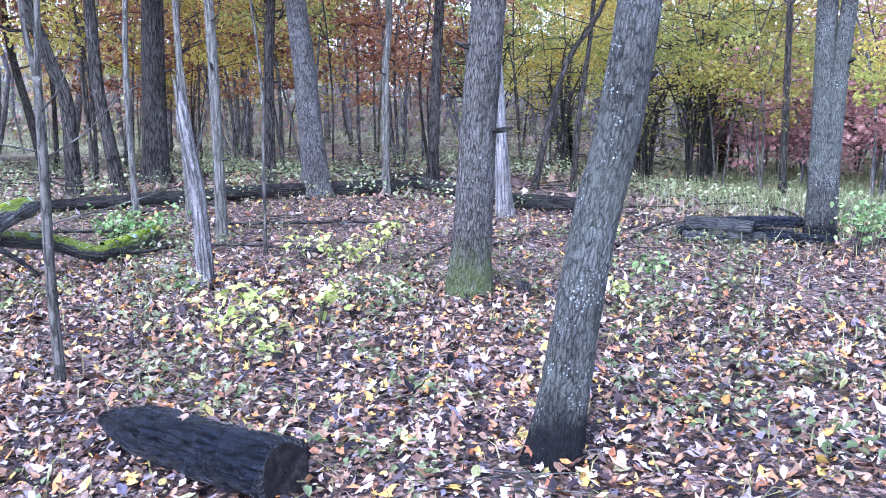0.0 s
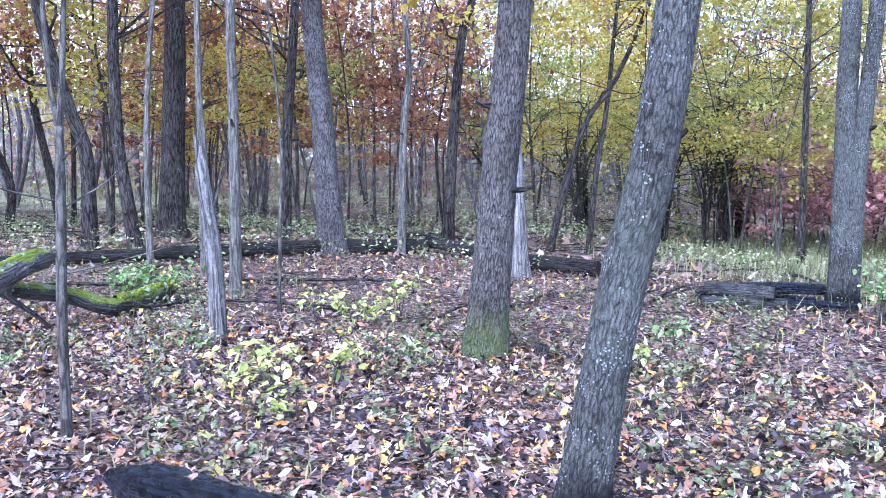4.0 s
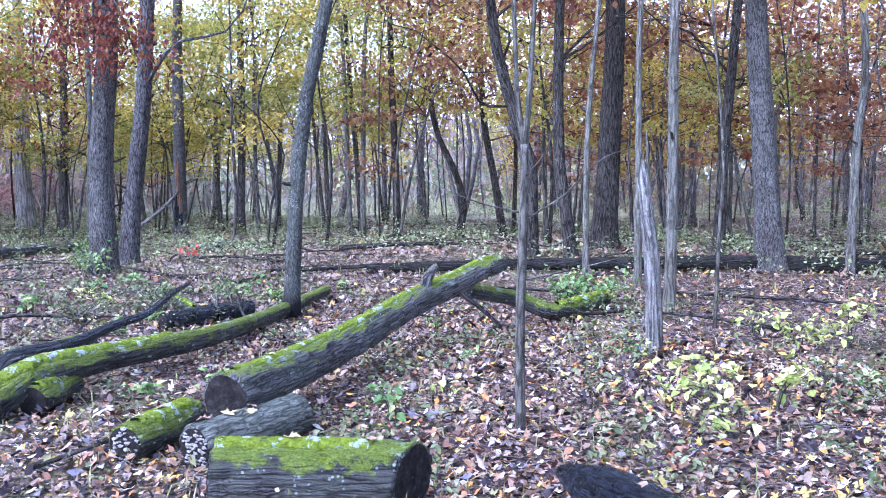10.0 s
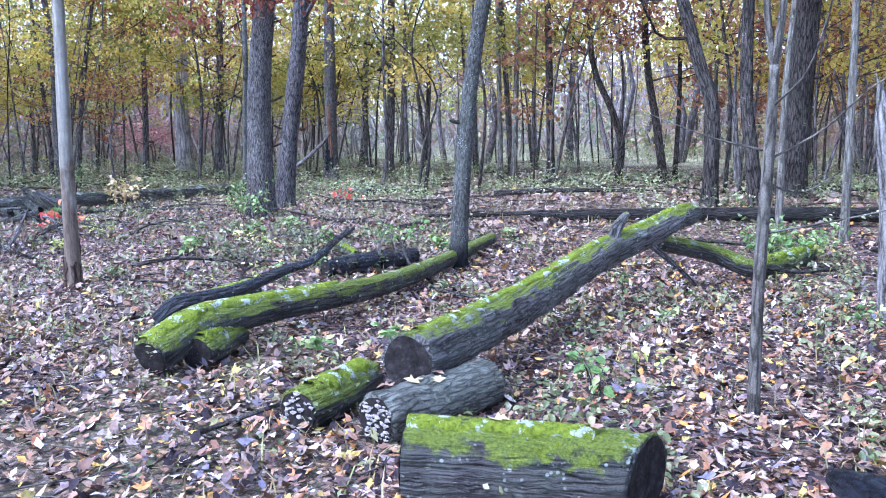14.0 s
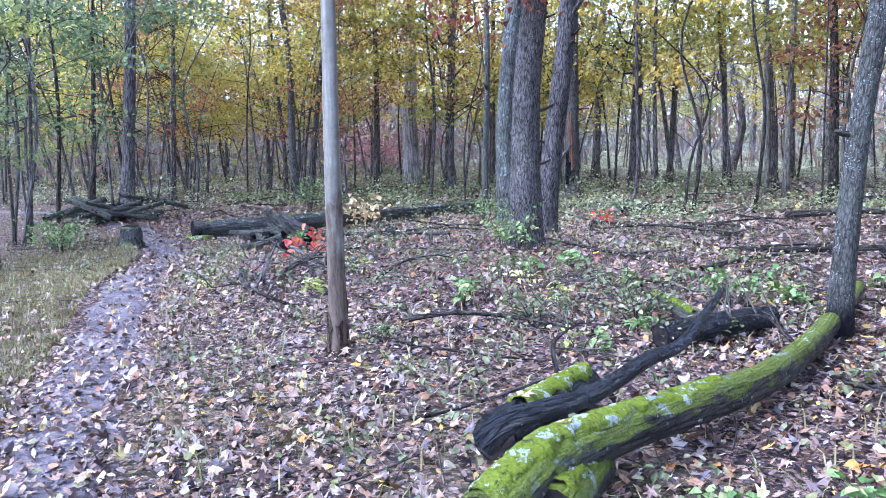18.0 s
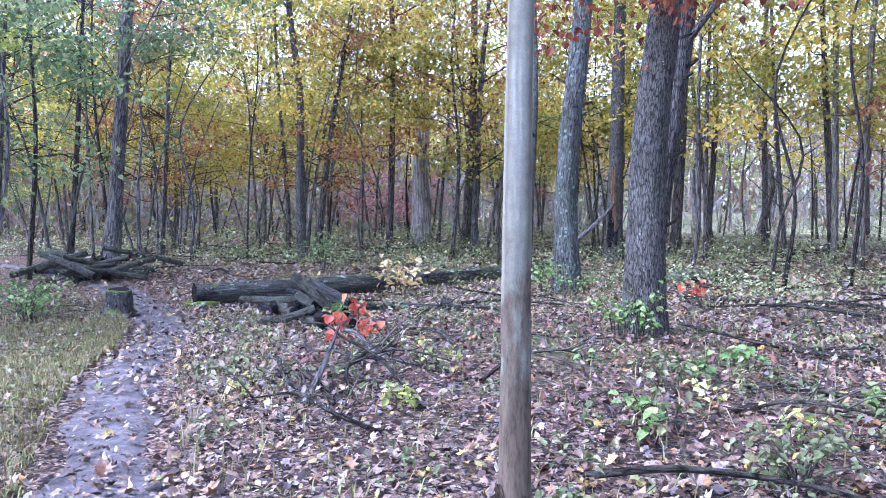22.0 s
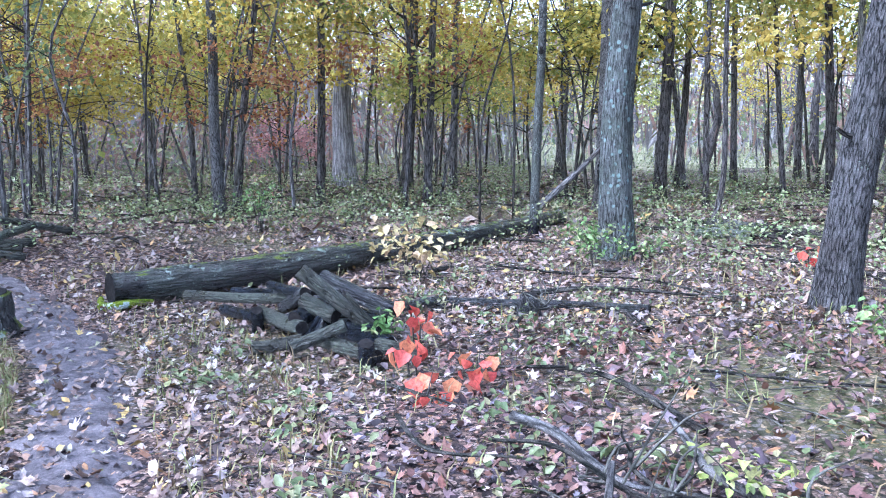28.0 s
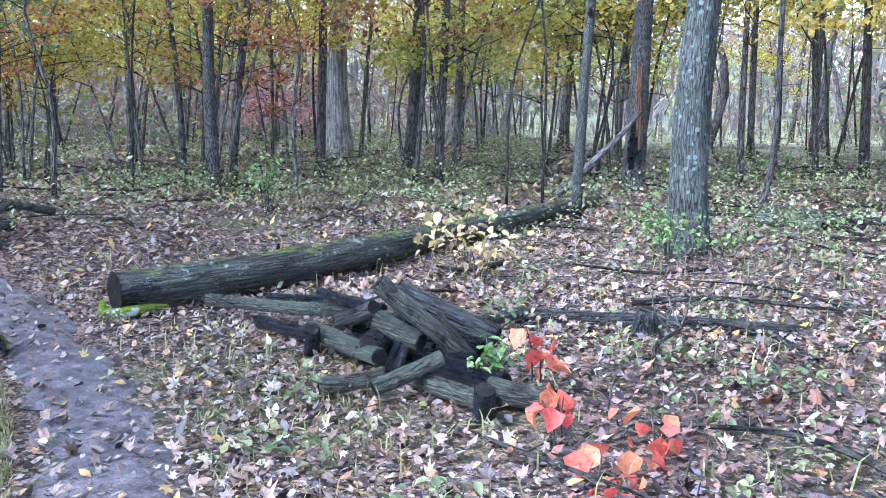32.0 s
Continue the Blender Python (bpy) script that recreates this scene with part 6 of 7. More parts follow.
def bough(owner, height, reach, colour, leaves, size, seed):
    """A leafy low bough on a tree: reach is where its tip lies from the trunk's foot."""
    g = np.random.default_rng(seed)
    a, b = np.array([0, 0, height]), np.array(reach, float)
    p = spline([a, a * 0.5 + b * 0.5 + (0, 0, 0.15), b], 16)
    limb = part("branch", mesh_np("branch", *tube(p, np.linspace(0.03, 0.006, 16), 8, 0.08, 0, seed), BARK["dark"], True), owner)
    c = p[g.integers(9, 16, leaves // 12)] + g.normal(0, 1, (leaves // 12, 3)) * (0.22, 0.22, 0.17)
    part("leaves", mesh_np("leaves", *leaf_sprays(c, 12, 0.16, size, seed + 1, 0.7, 0.8), CROWN[colour]), limb)


bough(oak_by_path, 4.3, (0.75, -0.65, 2.95), "red", 600, 0.072, 700)
bough(oak_by_path, 4.5, (0.0, -0.9, 2.95), "red", 360, 0.072, 701)
bough(oak_by_path, 4.4, (0.95, -0.1, 3.0), "red", 300, 0.072, 702)
bough(oak_behind_log, 4.2, (0.9, -1.0, 3.75), "yellow", 240, 0.12, 703)
bough(oak_behind_log, 4.4, (-1.4, -1.2, 4.1), "yellow", 240, 0.12, 704)

# broken grey-white snag
snag = thing("snag", Matrix.Translation((-2.12, 7.35, gz(-2.12, 7.35) - 0.03)), "broken dead snag, bark fallen off, splintered at its top", "dead tree")
p = spline([(0, 0, 0), (-0.03, 0, 0.8), (-0.1, 0.01, 1.35), (-0.14, 0.02, 1.75)], 60)
part("trunk", mesh_np("trunk", *tube(p, np.concatenate([np.linspace(0.075, 0.055, 48), np.linspace(0.052, 0.004, 12)]), 24, 0.12, 0.03, 3), BARK["white"], True), snag)
for i, (a, h) in enumerate(((0.5, 0.5), (2.2, 0.28), (4.0, 0.36))):
    q = p[44] + np.array([0.04 * math.cos(a), 0.04 * math.sin(a), 0])
    part("splinter", mesh_np("splinter", *tube(spline([q - (0, 0, 0.2), q + (-0.01, 0, h * 0.6), q + (-0.03, 0, h)], 8), np.linspace(0.022, 0.003, 8), 6, 0.1, 0, i), BARK["pale"], True), snag)


# forked sapling in the clearing
sap = thing("sapling", Matrix.Translation((-2.19, 4.66, gz(-2.19, 4.66) - 0.03)), "bare forked sapling with thin grey branches", "sapling")
p = spline([(0, 0, 0), (0.0, 0, 0.7), (0.02, 0.0, 1.3), (0.03, 0, 1.75)], 40)
part("trunk", mesh_np("trunk", *tube(p, np.linspace(0.032, 0.024, 40), 14, 0.08, 0.02, 9), BARK["thin"], True), sap)
for i, e in enumerate(([(0.03, 0, 1.72), (0.07, 0, 2.2), (0.12, 0, 3.2), (0.14, 0, 5.0)], [(0.03, 0, 1.72), (-0.03, 0.02, 2.1), (-0.07, 0.05, 3.0), (-0.15, 0.1, 4.6)])):
    part("branch", mesh_np("branch", *tube(spline(e, 24), np.linspace(0.02, 0.006, 24), 10, 0.06, 0, i), BARK["thin"], True), sap)
for i, e in enumerate(([(0.0, 0, 1.35), (-0.25, -0.1, 1.42), (-0.6, -0.1, 1.55)], [(0.01, 0, 1.3), (0.25, 0.05, 1.45), (0.45, 0.1, 1.65), (0.62, 0.15, 1.72)],
                       [(0.0, 0, 0.95), (0.3, 0.1, 1.02), (0.65, 0.1, 1.12)], [(0.02, 0, 1.55), (0.2, -0.1, 1.7), (0.3, -0.15, 1.95)], [(0.0, 0, 1.2), (0.15, 0.1, 1.15), (0.3, 0.2, 1.25)])):
    part("twig", mesh_np("twig", *tube(spline(e, 12), np.linspace(0.007, 0.002, 12), 6, 0.05, 0, i), BARK["thin"], True), sap)


# ---- leafy low plants ----


def bush(x, y, mat, label, height, width, leaves, size, seed, droop=0.2, broad=0.36):
    """A low plant: thin stems and broad leaves."""
    g = np.random.default_rng(seed)
    ob = thing("shrub", Matrix.Translation((x, y, gz(x, y))), label, "shrub")
    tips, n = [], max(3, leaves // 14)
    for s in range(n):
        a = g.uniform(0, 6.28)
        e = np.array([width * np.cos(a) * g.uniform(0.2, 1), width * np.sin(a) * g.uniform(0.2, 1), height * g.uniform(0.5, 1)])
        st = spline([(0.03 * np.cos(a), 0.03 * np.sin(a), -0.03), e * (0.4, 0.4, 0.6), e], 8)
        part("stem", mesh_np("stem", *tube(st, np.linspace(0.006, 0.002, 8), 5, 0, 0, s), BARK["thin"], True), ob)
        tips += [st[-1], st[-2], st[-3], st[4]]
    part("leaves", mesh_np("leaves", *leaf_sprays(np.array(tips), max(1, leaves // len(tips)), 0.25 * width, size, seed, 0.5, droop, broad), mat), ob)
    return ob


for i, (x, y, h, w, n) in enumerate([(-1.14, 5.5, 0.32, 0.42, 60), (-0.95, 5.9, 0.34, 0.25, 50), (-1.35, 6.0, 0.3, 0.25, 50), (-1.03, 7.9, 0.35, 0.35, 60), (-0.66, 8.2, 0.45, 0.2, 45), (-1.5, 8.4, 0.25, 0.3, 40), (-1.0, 5.1, 0.22, 0.25, 30)]):
    bush(x, y, LIME, "small sapling with pale lime-yellow leaves", h, w * 1.2, int(n * 1.1), 0.07, 500 + i)
for i, (x, y, h, w, n) in enumerate([(-12.6, 6.64, 0.34, 0.18, 20), (-12.2, 6.72, 0.28, 0.26, 22), (-12.26, 6.37, 0.14, 0.2, 9), (-12.2, 12.0, 0.3, 0.3, 24), (-13.05, 7.15, 0.42, 0.1, 10)]):
    bush(x, y, RED, "seedling with bright red autumn leaves", h, w, n, 0.088, 520 + i, 0.8, 0.5)
for i, (x, y, h, w, n) in enumerate([(-15.4, 9.6, 0.6, 0.45, 90), (-15.0, 9.3, 0.5, 0.4, 60)]):
    bush(x, y, CREAM, "low shrub with pale cream-yellow leaves", h, w, n, 0.1, 540 + i)
for i, (x, y, h, w, n) in enumerate([(-3.5, 8.9, 0.4, 0.45, 240), (-3.2, 9.2, 0.35, 0.4, 200), (-16.2, 4.75, 0.4, 0.5, 260), (-17.0, 4.9, 0.5, 0.6, 240), (-19.6, 10.9, 0.75, 0.3, 160), (-14.25, 11.3, 0.45, 0.35, 140), (-13.9, 11.6, 0.35, 0.3, 90), (-10.45, 8.2, 0.4, 0.25, 80), (-6.65, 7.1, 0.35, 0.3, 120), (3.9, 8.3, 0.55, 0.4, 160), (-13.25, 7.05, 0.35, 0.15, 36), (-4.7, 4.1, 0.18, 0.15, 30),
                                     (-4.3, 4.4, 0.18, 0.15, 30), (1.64, 7.0, 0.3, 0.2, 50), (4.3, 8.8, 0.6, 0.4, 160), (-10.2, 8.2, 0.5, 0.35, 90), (-14.6, 12.0, 0.5, 0.4, 150)]):
    bush(x, y, HERB, "low green leafy weeds", h, w, n, 0.06, 560 + i)


g = np.random.default_rng(610)
for i in range(28):
    x, y = (g.uniform(-14.5, -7.5), g.uniform(5.0, 9.5)) if i < 15 else (g.uniform(-7.5, 3.0), g.uniform(3.6, 9.5))
    if trail_gap(x, y) > 0.7 and not (x < -11 and y < 8.5):
        bush(x, y, (HERB, LIME, HERB)[i % 3], ("low green weeds in fallen leaves", "pale yellow-green seedling in fallen leaves", "low green weeds in fallen leaves")[i % 3],
             g.uniform(0.12, 0.3), g.uniform(0.1, 0.22), int(g.integers(14, 40)), 0.06, 620 + i)


g = np.random.default_rng(660)
for i in range(18):
    x, y = g.uniform(-10.8, -6.3), g.uniform(4.3, 8.2)
    mat, what = ((HERB, "fresh green broad-leaved seedling in fallen leaves"), (PALE_WEED, "grey-green weeds in fallen leaves"), (LIME, "pale yellow-green seedling in fallen leaves"))[i % 3]
    bush(x, y, mat, what, g.uniform(0.1, 0.26), g.uniform(0.1, 0.24), int(g.integers(16, 60)), 0.055 if i % 3 else 0.075, 670 + i)
bush(-6.85, 6.2, PALE_WEED, "dense grey-green weed with small leaves", 0.36, 0.4, 300, 0.045, 710)
bush(-7.4, 5.7, PALE_WEED, "dense grey-green weed with small leaves", 0.26, 0.35, 200, 0.045, 711)


def dead_branch(x, y, reach, lift, turn, seed):
    """A fallen forked branch: a bent stem with thin twigs that stand off it."""
    g = np.random.default_rng(seed)
    ob = thing("fallen_branch", Matrix.LocRotScale((x, y, gz(x, y)), Euler((0, 0, turn)), (1, 1, 1)), "forked dead branch with thin dark twigs on leaves", "branch", "dead branches")
    p = spline([(0, 0, 0.01), (0.35 * reach, 0.06, 0.7 * lift), (0.7 * reach, -0.05, lift), (reach, 0.05, 0.75 * lift)], 16)
    part("stem", mesh_np("stem", *tube(p, np.linspace(0.017, 0.005, 16), 8, 0.1, 0, seed), BARK["dark"], True), ob)
    for i in range(8):
        q = p[g.integers(4, 16)]
        e = q + g.uniform(0.2, 0.5) * np.array([g.uniform(0.2, 0.9), g.normal(0, 0.6), g.uniform(-0.15, 0.7)])
        e[2] = max(e[2], 0.01)
        part("twig", mesh_np("twig", *tube(spline([q, (q + e) / 2 + g.normal(0, 0.03, 3), e], 7), np.linspace(0.007, 0.0025, 7), 5, 0.05, 0, i), BARK["thin"], True), ob)


for i, (x, y, reach, lift, turn) in enumerate([(-10.9, 5.4, 1.0, 0.28, 0.4), (-10.3, 5.2, 0.8, 0.2, 2.4), (-9.4, 4.8, 0.9, 0.16, 3.5), (-11.2, 6.2, 0.9, 0.2, 5.6), (-9.9, 6.0, 0.8, 0.22, 1.2), (-5.3, 6.1, 0.9, 0.24, 2.9),
                                               (-6.4, 4.9, 0.8, 0.2, 2.2), (-4.6, 6.6, 0.7, 0.2, 0.5), (-12.6, 7.6, 0.8, 0.16, 1.9), (-8.3, 6.6, 0.9, 0.15, 0.1)]):
    dead_branch(x, y, reach, lift, turn, 730 + i)


# ---- things past counting: herbs, grass and fallen leaves ----


def herbs():
    g = np.random.default_rng(61)
    n = 5200
    x, y = g.uniform(-30, 9, n), g.uniform(1.5, 26, n)
    lush = 0.25 + 0.75 * (np.sin(x * 0.7 + 2 * np.sin(y * 0.4)) * np.cos(y * 0.55) > -0.1)
    keep = (g.random(n) < lush * np.where((x > -9) & (x < 2) & (y < 11), 0.5, np.where((x > -19) & (x < 2) & (y < 9), 0.15, 0.9))) & (trail_gap(x, y) > 0.5)
    x, y = x[keep], y[keep]
    c = np.stack([x, y, ground_z(x, y) + g.uniform(0.03, 0.2, len(x))], 1)
    tagged(new("herbs", mesh_np("herbs", *leaf_cloud(c, 9, 0.06, 0.034, 62, 0.6, 0.0), PALE_WEED)), "low green weeds growing through fallen leaves", "weeds", kind="stuff")
    n = 9000
    x, y = -32 + 38 * g.random(n), 6.5 + 20 * g.random(n) ** 0.8
    keep = (np.sin(x * 0.9 + 1.5 * np.sin(y * 0.5)) * np.cos(y * 0.7 + x * 0.2) > 0.0) & (trail_gap(x, y) > 0.8) & ~((x > -19) & (y < 11))
    x, y = x[keep], y[keep]
    c = np.stack([x, y, ground_z(x, y) + g.uniform(0.04, 0.32, len(x))], 1)
    tagged(new("herbs", mesh_np("herbs", *leaf_cloud(c, 10, 0.10, 0.055, 64, 0.7, 0.1), FAR_WEED)), "pale green weeds under the trees", "weeds", kind="stuff")
    n = 100
    x, y = np.repeat(g.uniform(-25, -11.5, n), 8), np.repeat(g.uniform(10.4, 18.0, n), 8)
    x, y = x + g.normal(0, 0.25, len(x)), y + g.normal(0, 0.25, len(y))
    keep = np.hypot(x + 16.3, y - 10) > 1.0
    x, y = x[keep], y[keep]
    c = np.stack([x, y, ground_z(x, y) + g.uniform(0.04, 0.5, len(x)) * np.repeat(g.uniform(0.4, 1.0, n), 8)[keep]], 1)
    tagged(new("herbs", mesh_np("herbs", *leaf_cloud(c, 10, 0.08, 0.055, 66, 0.7, -0.5), PALE_WEED)), "grey-green weeds around the far trunks", "weeds", kind="stuff")
    n = 230
    x, y = np.where(g.random(n) < 0.5, g.uniform(-14.5, -5, n), g.uniform(-5, 3, n)), g.uniform(3.2, 9.5, n)
    keep = trail_gap(x, y) > 0.55
    x, y = np.repeat(x[keep], 9), np.repeat(y[keep], 9)
    x, y = x + g.normal(0, 0.11, len(x)), y + g.normal(0, 0.11, len(y))
    c = np.stack([x, y, ground_z(x, y) + g.uniform(0.02, 0.17, len(x))], 1)
    tagged(new("herbs", mesh_np("herbs", *leaf_sprays(c, 4, 0.035, 0.05, 65, 0.6, 0.1, 0.3), PALE_WEED)), "grey-green weeds among fallen leaves", "weeds", kind="stuff")
    n = 2600
    a, d = g.uniform(-0.5, 1.9, n), 15 + 25 * g.random(n) ** 0.7
    x, y = -6 - d * np.sin(a), 2 + d * np.cos(a)
    c = np.stack([x, y, ground_z(x, y) + g.uniform(0.05, 0.6, n)], 1)
    tagged(new("herbs", mesh_np("herbs", *leaf_cloud(c, 12, 0.16, 0.065, 63, 0.6, 0.0), FAR_WEED)), "green undergrowth between distant trees", "weeds", kind="stuff")


def grass_patch(name, label, n, area, tall, mat, seed, lean=0.5):
    g = np.random.default_rng(seed)
    x, y = area(g, n)
    keep = trail_gap(x, y) > 0.36
    x, y = x[keep], y[keep]
    n, h = len(x), tall * g.uniform(0.4, 1.2, len(x))
    a, b = g.uniform(0, 6.28, n), np.abs(g.normal(0, lean, n))
    z = ground_z(x, y)
    w = 0.004 + 0.006 * tall
    base = np.stack([x, y, z - 0.01], 1)
    side = np.stack([-np.sin(a), np.cos(a), 0 * a], 1) * w
    mid = base + np.stack([np.cos(a) * b * h * 0.3, np.sin(a) * b * h * 0.3, h * 0.6], 1)
    tip = base + np.stack([np.cos(a) * b * h, np.sin(a) * b * h, h * np.clip(1 - 0.3 * b, 0.3, 1)], 1)
    co = np.stack([base - side, base + side, mid + side * 0.7, tip, mid - side * 0.7], 1).reshape(-1, 3)
    tagged(new(name, mesh_np(name, co, (np.arange(n)[:, None, None] * 5 + np.array([[0, 1, 2], [0, 2, 4], [4, 2, 3]])).reshape(-1, 3), mat)), label, "grass", kind="stuff")


herbs()
def verge(g, n):
    """Mostly the far side of the footpath, with a thin strip on the near side."""
    k = np.clip((30 + 95 * g.random(n) + g.normal(0, 9, n)).astype(int), 8, 140)
    side = np.where(g.random(n) < 0.93, -1, 1) * (0.35 + np.abs(g.normal(0, 0.75, n)))
    d = np.gradient(TRAIL, axis=0)[k]
    d /= np.linalg.norm(d, axis=1)[:, None]
    side = np.where(side > 0, np.minimum(side, 1.1), side)
    return TRAIL[k, 0] + d[:, 1] * side, TRAIL[k, 1] - d[:, 0] * side


grass_patch("grass", "dry olive grass on the verge of the footpath", 24000, verge, 0.095, GRASS, 71, 0.8)
grass_patch("grass", "tall pale grass at the edge of the clearing", 12000, lambda g, n: (6.3 + 1.5 * g.normal(0, 1, n), 14.0 + 2.6 * g.normal(0, 1, n)), 0.30, MEADOW, 72, 0.8)
grass_patch("grass", "pale grass of an open field beyond the wood", 14000, lambda g, n: (-27 + 10 * g.normal(0, 1, n), 43 + 6 * g.normal(0, 1, n)), 0.6, PALE_GRASS, 73)


grass_patch("grass", "sparse straw-coloured grass blades among fallen leaves", 9000, lambda g, n: (g.uniform(-18, 5, n), g.uniform(2.2, 12, n)), 0.16, GRASS, 75, 0.9)


def twig_litter():
    g = np.random.default_rng(95)
    pieces = []
    for _ in range(2600):
        x, y, a, ln = g.uniform(-19, 5), g.uniform(1.5, 12), g.uniform(0, 6.28), 0.12 + 0.75 * g.random() ** 2
        if abs(y - np.interp(-x, -TRAIL[:, 0], TRAIL[:, 1])) < 0.7:
            continue
        z, r = gz(x, y) + 0.035, g.uniform(0.002, 0.006)
        dx, dy = 0.5 * ln * np.cos(a), 0.5 * ln * np.sin(a)
        pieces.append(tube([(x - dx, y - dy, z + g.uniform(-0.02, 0.02)), (x + g.normal(0, 0.02), y + g.normal(0, 0.02), z + 0.015), (x + dx, y + dy, z + g.uniform(-0.02, 0.05))], np.array([1, 0.8, 0.4]) * r, 4, 0, 0, 1, False))
    tagged(new("fallen_twigs", mesh_np("fallen_twigs", *joined(pieces), BARK["thin"])), "small dark twigs strewn over fallen leaves", "twigs", kind="stuff")


twig_litter()


def dead_sticks():
    """Dark sticks lying about between the trees in the middle distance."""
    g = np.random.default_rng(96)
    pieces = []
    while len(pieces) < 260:
        x, y, a, ln = g.uniform(-28, 6), g.uniform(7.5, 24), g.uniform(0, 6.28), g.uniform(0.5, 2.2)
        if trail_gap(x, y) < 1.5:
            continue
        r, dx, dy = g.uniform(0.008, 0.03), 0.5 * ln * np.cos(a), 0.5 * ln * np.sin(a)
        z = gz(x, y) + r + 0.01
        pieces.append(tube(spline([(x - dx, y - dy, z), (x + g.normal(0, 0.07), y + g.normal(0, 0.07), z + g.uniform(0, 0.1)), (x + dx, y + dy, z + g.uniform(-0.02, 0.16))], 7), np.linspace(r, 0.4 * r, 7), 6, 0.1, 0, 1, False))
    tagged(new("dead_sticks", mesh_np("dead_sticks", *joined(pieces), BARK["dark"], True)), "dark dead sticks strewn between the trees", "sticks", kind="stuff")


dead_sticks()


def lobed(kind):
    """Outline of a fallen leaf round its middle: maple, oak or plain oval."""
    if kind == "maple":
        a = np.radians([90, 70, 45, 22, -5, -60, -120, 185, 158, 135, 110])
        r = np.array([1.0, 0.5, 0.95, 0.42, 0.85, 0.4, 0.4, 0.85, 0.42, 0.95, 0.5])
        return np.stack([r * np.cos(a), r * np.sin(a)], 1)
    if kind == "oak":
        return np.array([(0, 1.25), (0.34, 0.85), (0.2, 0.5), (0.52, 0.25), (0.25, -0.2), (0, -0.95), (-0.25, -0.2), (-0.52, 0.25), (-0.2, 0.5), (-0.34, 0.85)])
    if kind == "small":
        return np.array([(0, 1.0), (0.5, 0.1), (0, -0.9), (-0.5, 0.1)])
    return np.array([(0, 1.0), (0.45, 0.45), (0.5, -0.15), (0, -0.8), (-0.5, -0.15), (-0.45, 0.45)])


def litter(name, kind, x, y, size, seed, label, mat=None, curl=0.35, lift=0.024):
    g = np.random.default_rng(seed)
    rim = lobed(kind)
    n, m = len(x), len(rim)
    a, s = g.uniform(0, 6.28, n), size * (0.45 + 1.0 * g.random(n) ** 1.6)
    ca, sa = np.cos(a)[:, None], np.sin(a)[:, None]
    px = (rim[:, 0] * ca - rim[:, 1] * sa) * s[:, None]
    py = (rim[:, 0] * sa + rim[:, 1] * ca) * s[:, None]
    tx, ty = g.normal(0, 0.42, n)[:, None], g.normal(0, 0.42, n)[:, None]
    bend = g.normal(0.15, curl * 1.4, n)[:, None]
    ux = rim[:, 0][None] * np.cos(g.uniform(0, 6.28, n))[:, None] + rim[:, 1][None] * 0.6
    pz = px * tx + py * ty + s[:, None] * bend * ux**2 + g.normal(0, 0.1, (n, m)) * s[:, None]
    z0 = ground_z(x, y) + 0.012 + np.abs(g.normal(0, lift, n))
    low = np.minimum(pz.min(1), 0)
    z0 = np.maximum(z0, ground_z(x, y) + 0.004 - 0.6 * low)
    co = np.empty((n, m + 1, 3))
    co[:, 0, 0], co[:, 0, 1], co[:, 0, 2] = x, y, z0
    co[:, 1:, 0], co[:, 1:, 1], co[:, 1:, 2] = x[:, None] + px, y[:, None] + py, z0[:, None] + pz
    k = np.arange(m)
    tri = np.stack([0 * k, 1 + k, 1 + (k + 1) % m], 1)
    fa = (np.arange(n)[:, None, None] * (m + 1) + tri[None]).reshape(-1, 3)
    tagged(new(name, mesh_np(name, co.reshape(-1, 3), fa, mat or LITTER)), label, "leaves", kind="stuff")


def strew(n, seed, near, far, thin=1.0, dull=None):
    """Places on the ground between two distances from the line walked."""
    g = np.random.default_rng(seed)
    x, y = (g.uniform(-24, 7, n), g.uniform(0.3, 16, n)) if far < 12 else (g.uniform(-34, 10, n), g.uniform(0.3, 27, n))
    line = np.minimum.reduce([np.hypot(x - a, y - b) for a, b in ((0, 0), (-1.5, 0.9), (-3, 1.3), (-4.5, 1.8), (-6, 2), (-7.5, 2.4), (-9, 2.9), (-10.2, 3.4), (-11.4, 3.7))])
    keep = (line > near) & (line < far) & (g.random(n) < np.where(trail_gap(x, y) < 0.36, np.where(x > -8.5, 1.0, np.where(x > -10, 0.75, 0.4)), 1.0))
    keep &= g.random(n) < thin * (0.75 + 0.25 * np.sin(x * 1.3) * np.sin(y * 1.7 + x))
    bare = np.maximum(np.exp(-(((x + 10.0) / 2.0) ** 2 + ((y - 6.6) / 1.7) ** 2) ** 2), np.exp(-(((x + 5.4) / 0.9) ** 2 + ((y - 4.2) / 1.2) ** 2) ** 2))
    keep &= g.random(n) > 0.4 * bare
    seen = y > np.where(x > -3.8, 2.7 + 0.3 * x, np.where(x > -8, 1.4, -0.4 * x - 1.8))
    keep &= seen | (g.random(n) < 0.06)
    bank = (x < -8.5) & (y < np.interp(-x, -TRAIL[:, 0], TRAIL[:, 1])) & (trail_gap(x, y) > 0.36)
    keep &= ~bank | (g.random(n) < 0.4)
    if dull is not None:
        west = g.normal(-5.0, 2.2, n) > x
        keep &= west == dull
    return x[keep], y[keep]


litter("fallen_leaves", "maple", *strew(95000, 81, -1, 6.4, 1.0, False), 0.038, 82, "wet fallen maple leaves, tan, pink and pale grey")
litter("fallen_leaves", "small", *strew(210000, 91, -1, 6.6, 1.0, False), 0.03, 92, "small broken fallen leaves, brown, tan and grey")
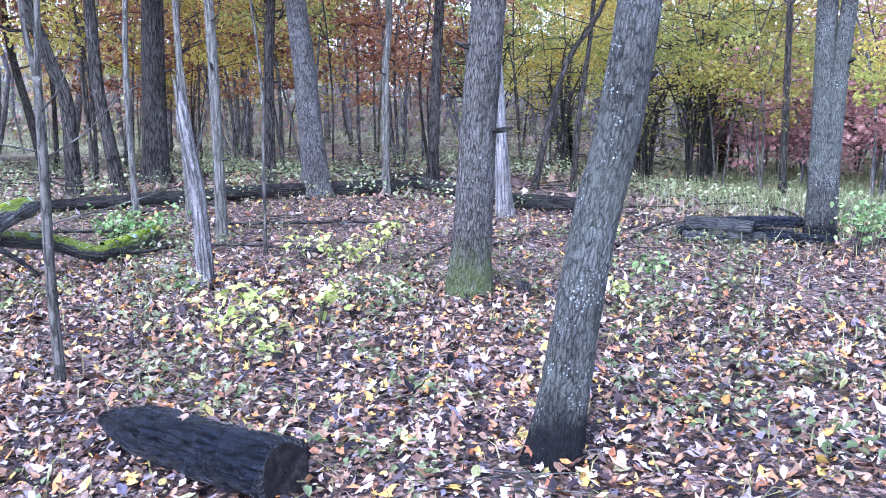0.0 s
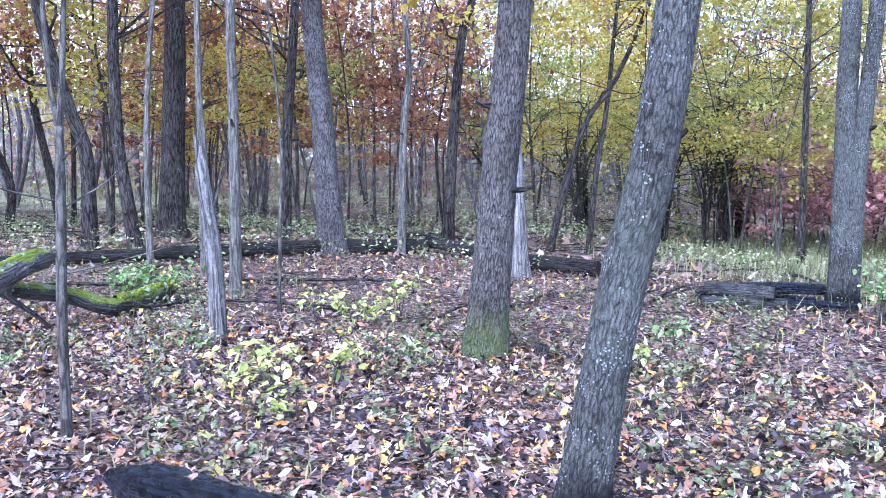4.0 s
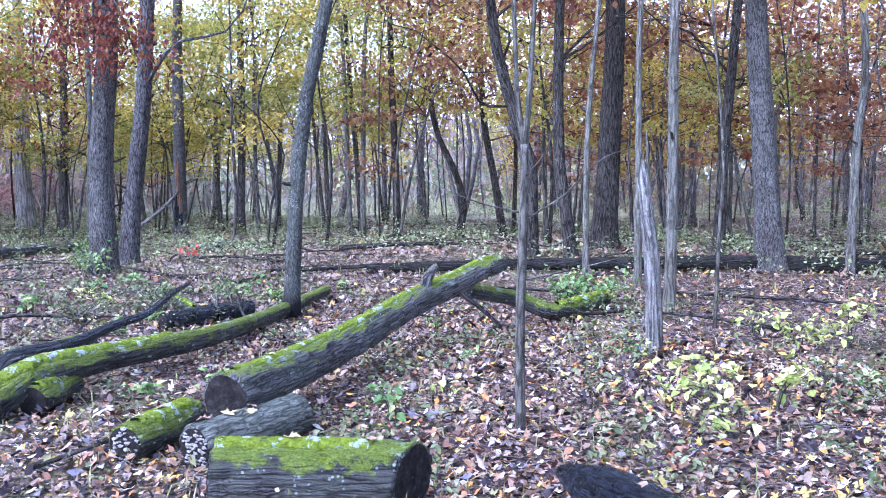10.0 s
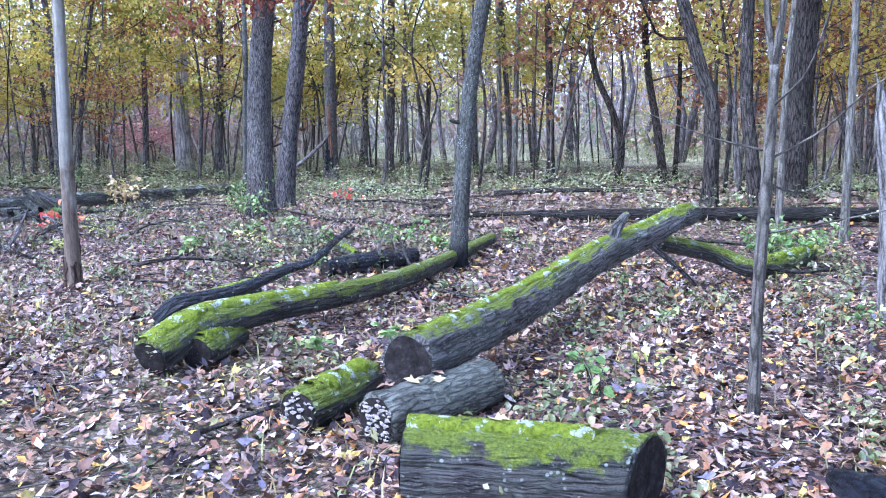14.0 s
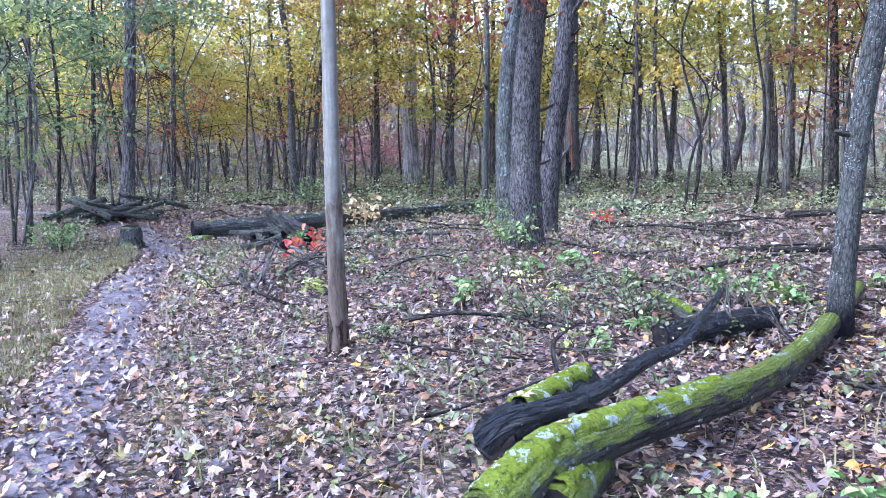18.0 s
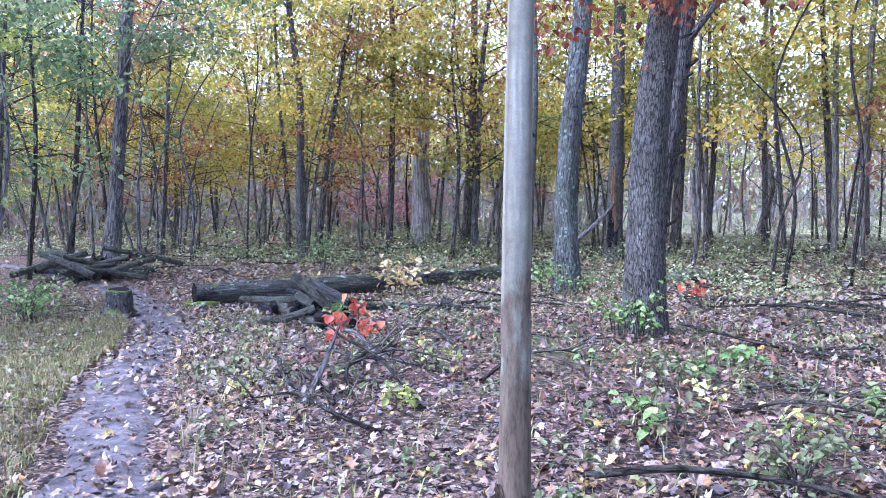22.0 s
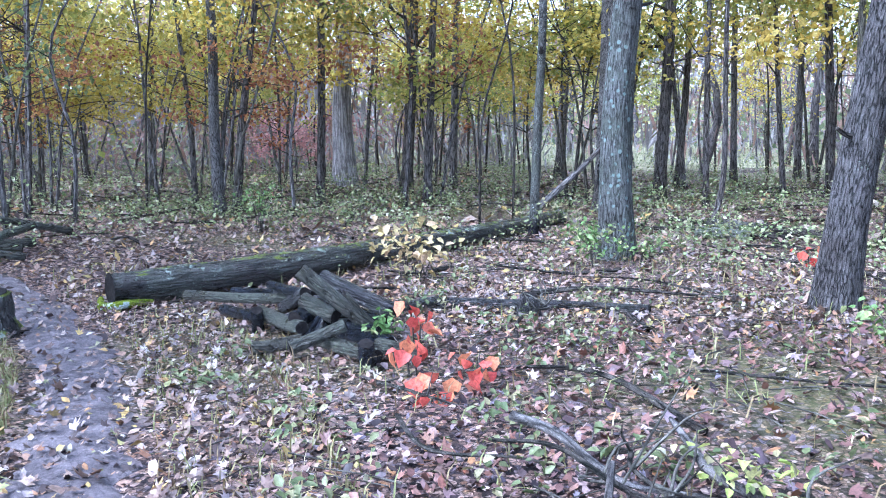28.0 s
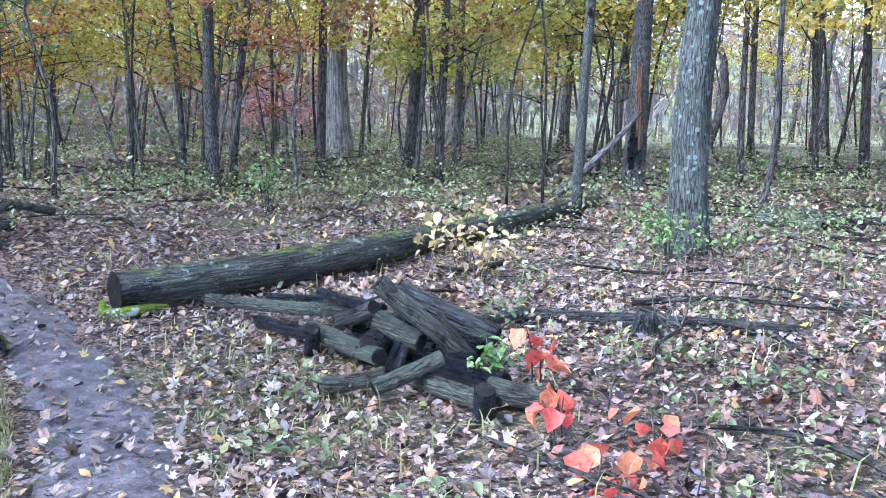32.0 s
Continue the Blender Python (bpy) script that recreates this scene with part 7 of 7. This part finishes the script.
litter("fallen_leaves", "oak", *strew(70000, 83, -1, 6.4, 1.0, False), 0.038, 84, "wet fallen oak leaves, brown and orange")
litter("fallen_leaves", "oval", *strew(140000, 85, -1, 6.6, 1.0, False), 0.028, 86, "small fallen leaves, brown and yellow")
def by_ground(x, y, russet):
    """The leaves that lie on the russet patch between the oak and the heap, or those that do not."""
    g = np.random.default_rng(109)
    on = ((x + 10.3) / 2.7) ** 2 + ((y - 7.0) / 2.0) ** 2 + 0.35 * np.sin(2.1 * x) * np.sin(1.7 * y + 1) + g.normal(0, 0.3, len(x)) < 1.0
    return (x[on], y[on]) if russet else (x[~on], y[~on])


for russet, mat, hue in ((False, MAUVE_LITTER, "dull mauve-grey"), (True, RUSSET_LITTER, "dark russet and purple")):
    litter("fallen_leaves", "maple", *by_ground(*strew(125000, 101, -1, 6.4, 1.0, True), russet), 0.036, 102, hue + " fallen leaves beside the footpath", mat)
    litter("fallen_leaves", "oval", *by_ground(*strew(225000, 105, -1, 6.6, 1.0, True), russet), 0.027, 106, "small fallen leaves, " + hue, mat)
litter("fallen_leaves", "small", *strew(110000, 87, 6.2, 11.5, 1.0, False), 0.038, 88, "fallen leaves further off between the trees")
litter("fallen_leaves", "small", *strew(110000, 107, 6.2, 11.5, 1.0, True), 0.042, 108, "dull fallen leaves further off between the trees", MAUVE_LITTER)
litter("fallen_leaves", "small", *strew(50000, 89, 11.0, 30.0), 0.08, 90, "fallen leaves far off under the trees", MAUVE_LITTER)


def leaf_on(x, y, z, size, seed, mat, label):
    """One large leaf lying on a log."""
    g = np.random.default_rng(seed)
    rim = lobed("maple") * size
    a = g.uniform(0, 6.28)
    c, s = math.cos(a), math.sin(a)
    rim = np.stack([rim[:, 0] * c - rim[:, 1] * s, rim[:, 0] * s + rim[:, 1] * c, g.normal(0, 0.12, len(rim)) * size + 0.12 * size], 1)
    k = np.arange(len(rim))
    ob = new("leaf", mesh_np("leaf", np.concatenate([[(0, 0, 0)], rim]), np.stack([0 * k, 1 + k, 1 + (k + 1) % len(rim)], 1), mat))
    ob.matrix_basis = Matrix.Translation((x, y, gz(x, y) + z))
    tagged(ob, label, "leaf", "leaves lying on the logs")


for i, (x, y, z) in enumerate([(-3.38, 3.45, 0.25), (-3.36, 3.62, 0.255), (-3.3, 3.55, 0.25), (-3.44, 3.34, 0.24), (-3.8, 3.22, 0.235), (-3.83, 3.38, 0.24), (-2.62, 3.03, 0.35), (-2.3, 3.2, 0.345), (-3.62, 4.1, 0.43),
                               (-3.86, 5.5, 0.45), (-5.2, 3.7, 0.33), (-5.23, 4.3, 0.31), (-5.7, 3.95, 0.27), (-1.1, 3.46, 0.25), (-16.22, 7.6, 0.345), (-16.17, 8.4, 0.34)]):
    leaf_on(x, y, z, 0.045 if i % 3 else 0.06, 900 + i, MAUVE_LITTER if i % 2 else CREAM, "pale fallen maple leaf lying on a log")
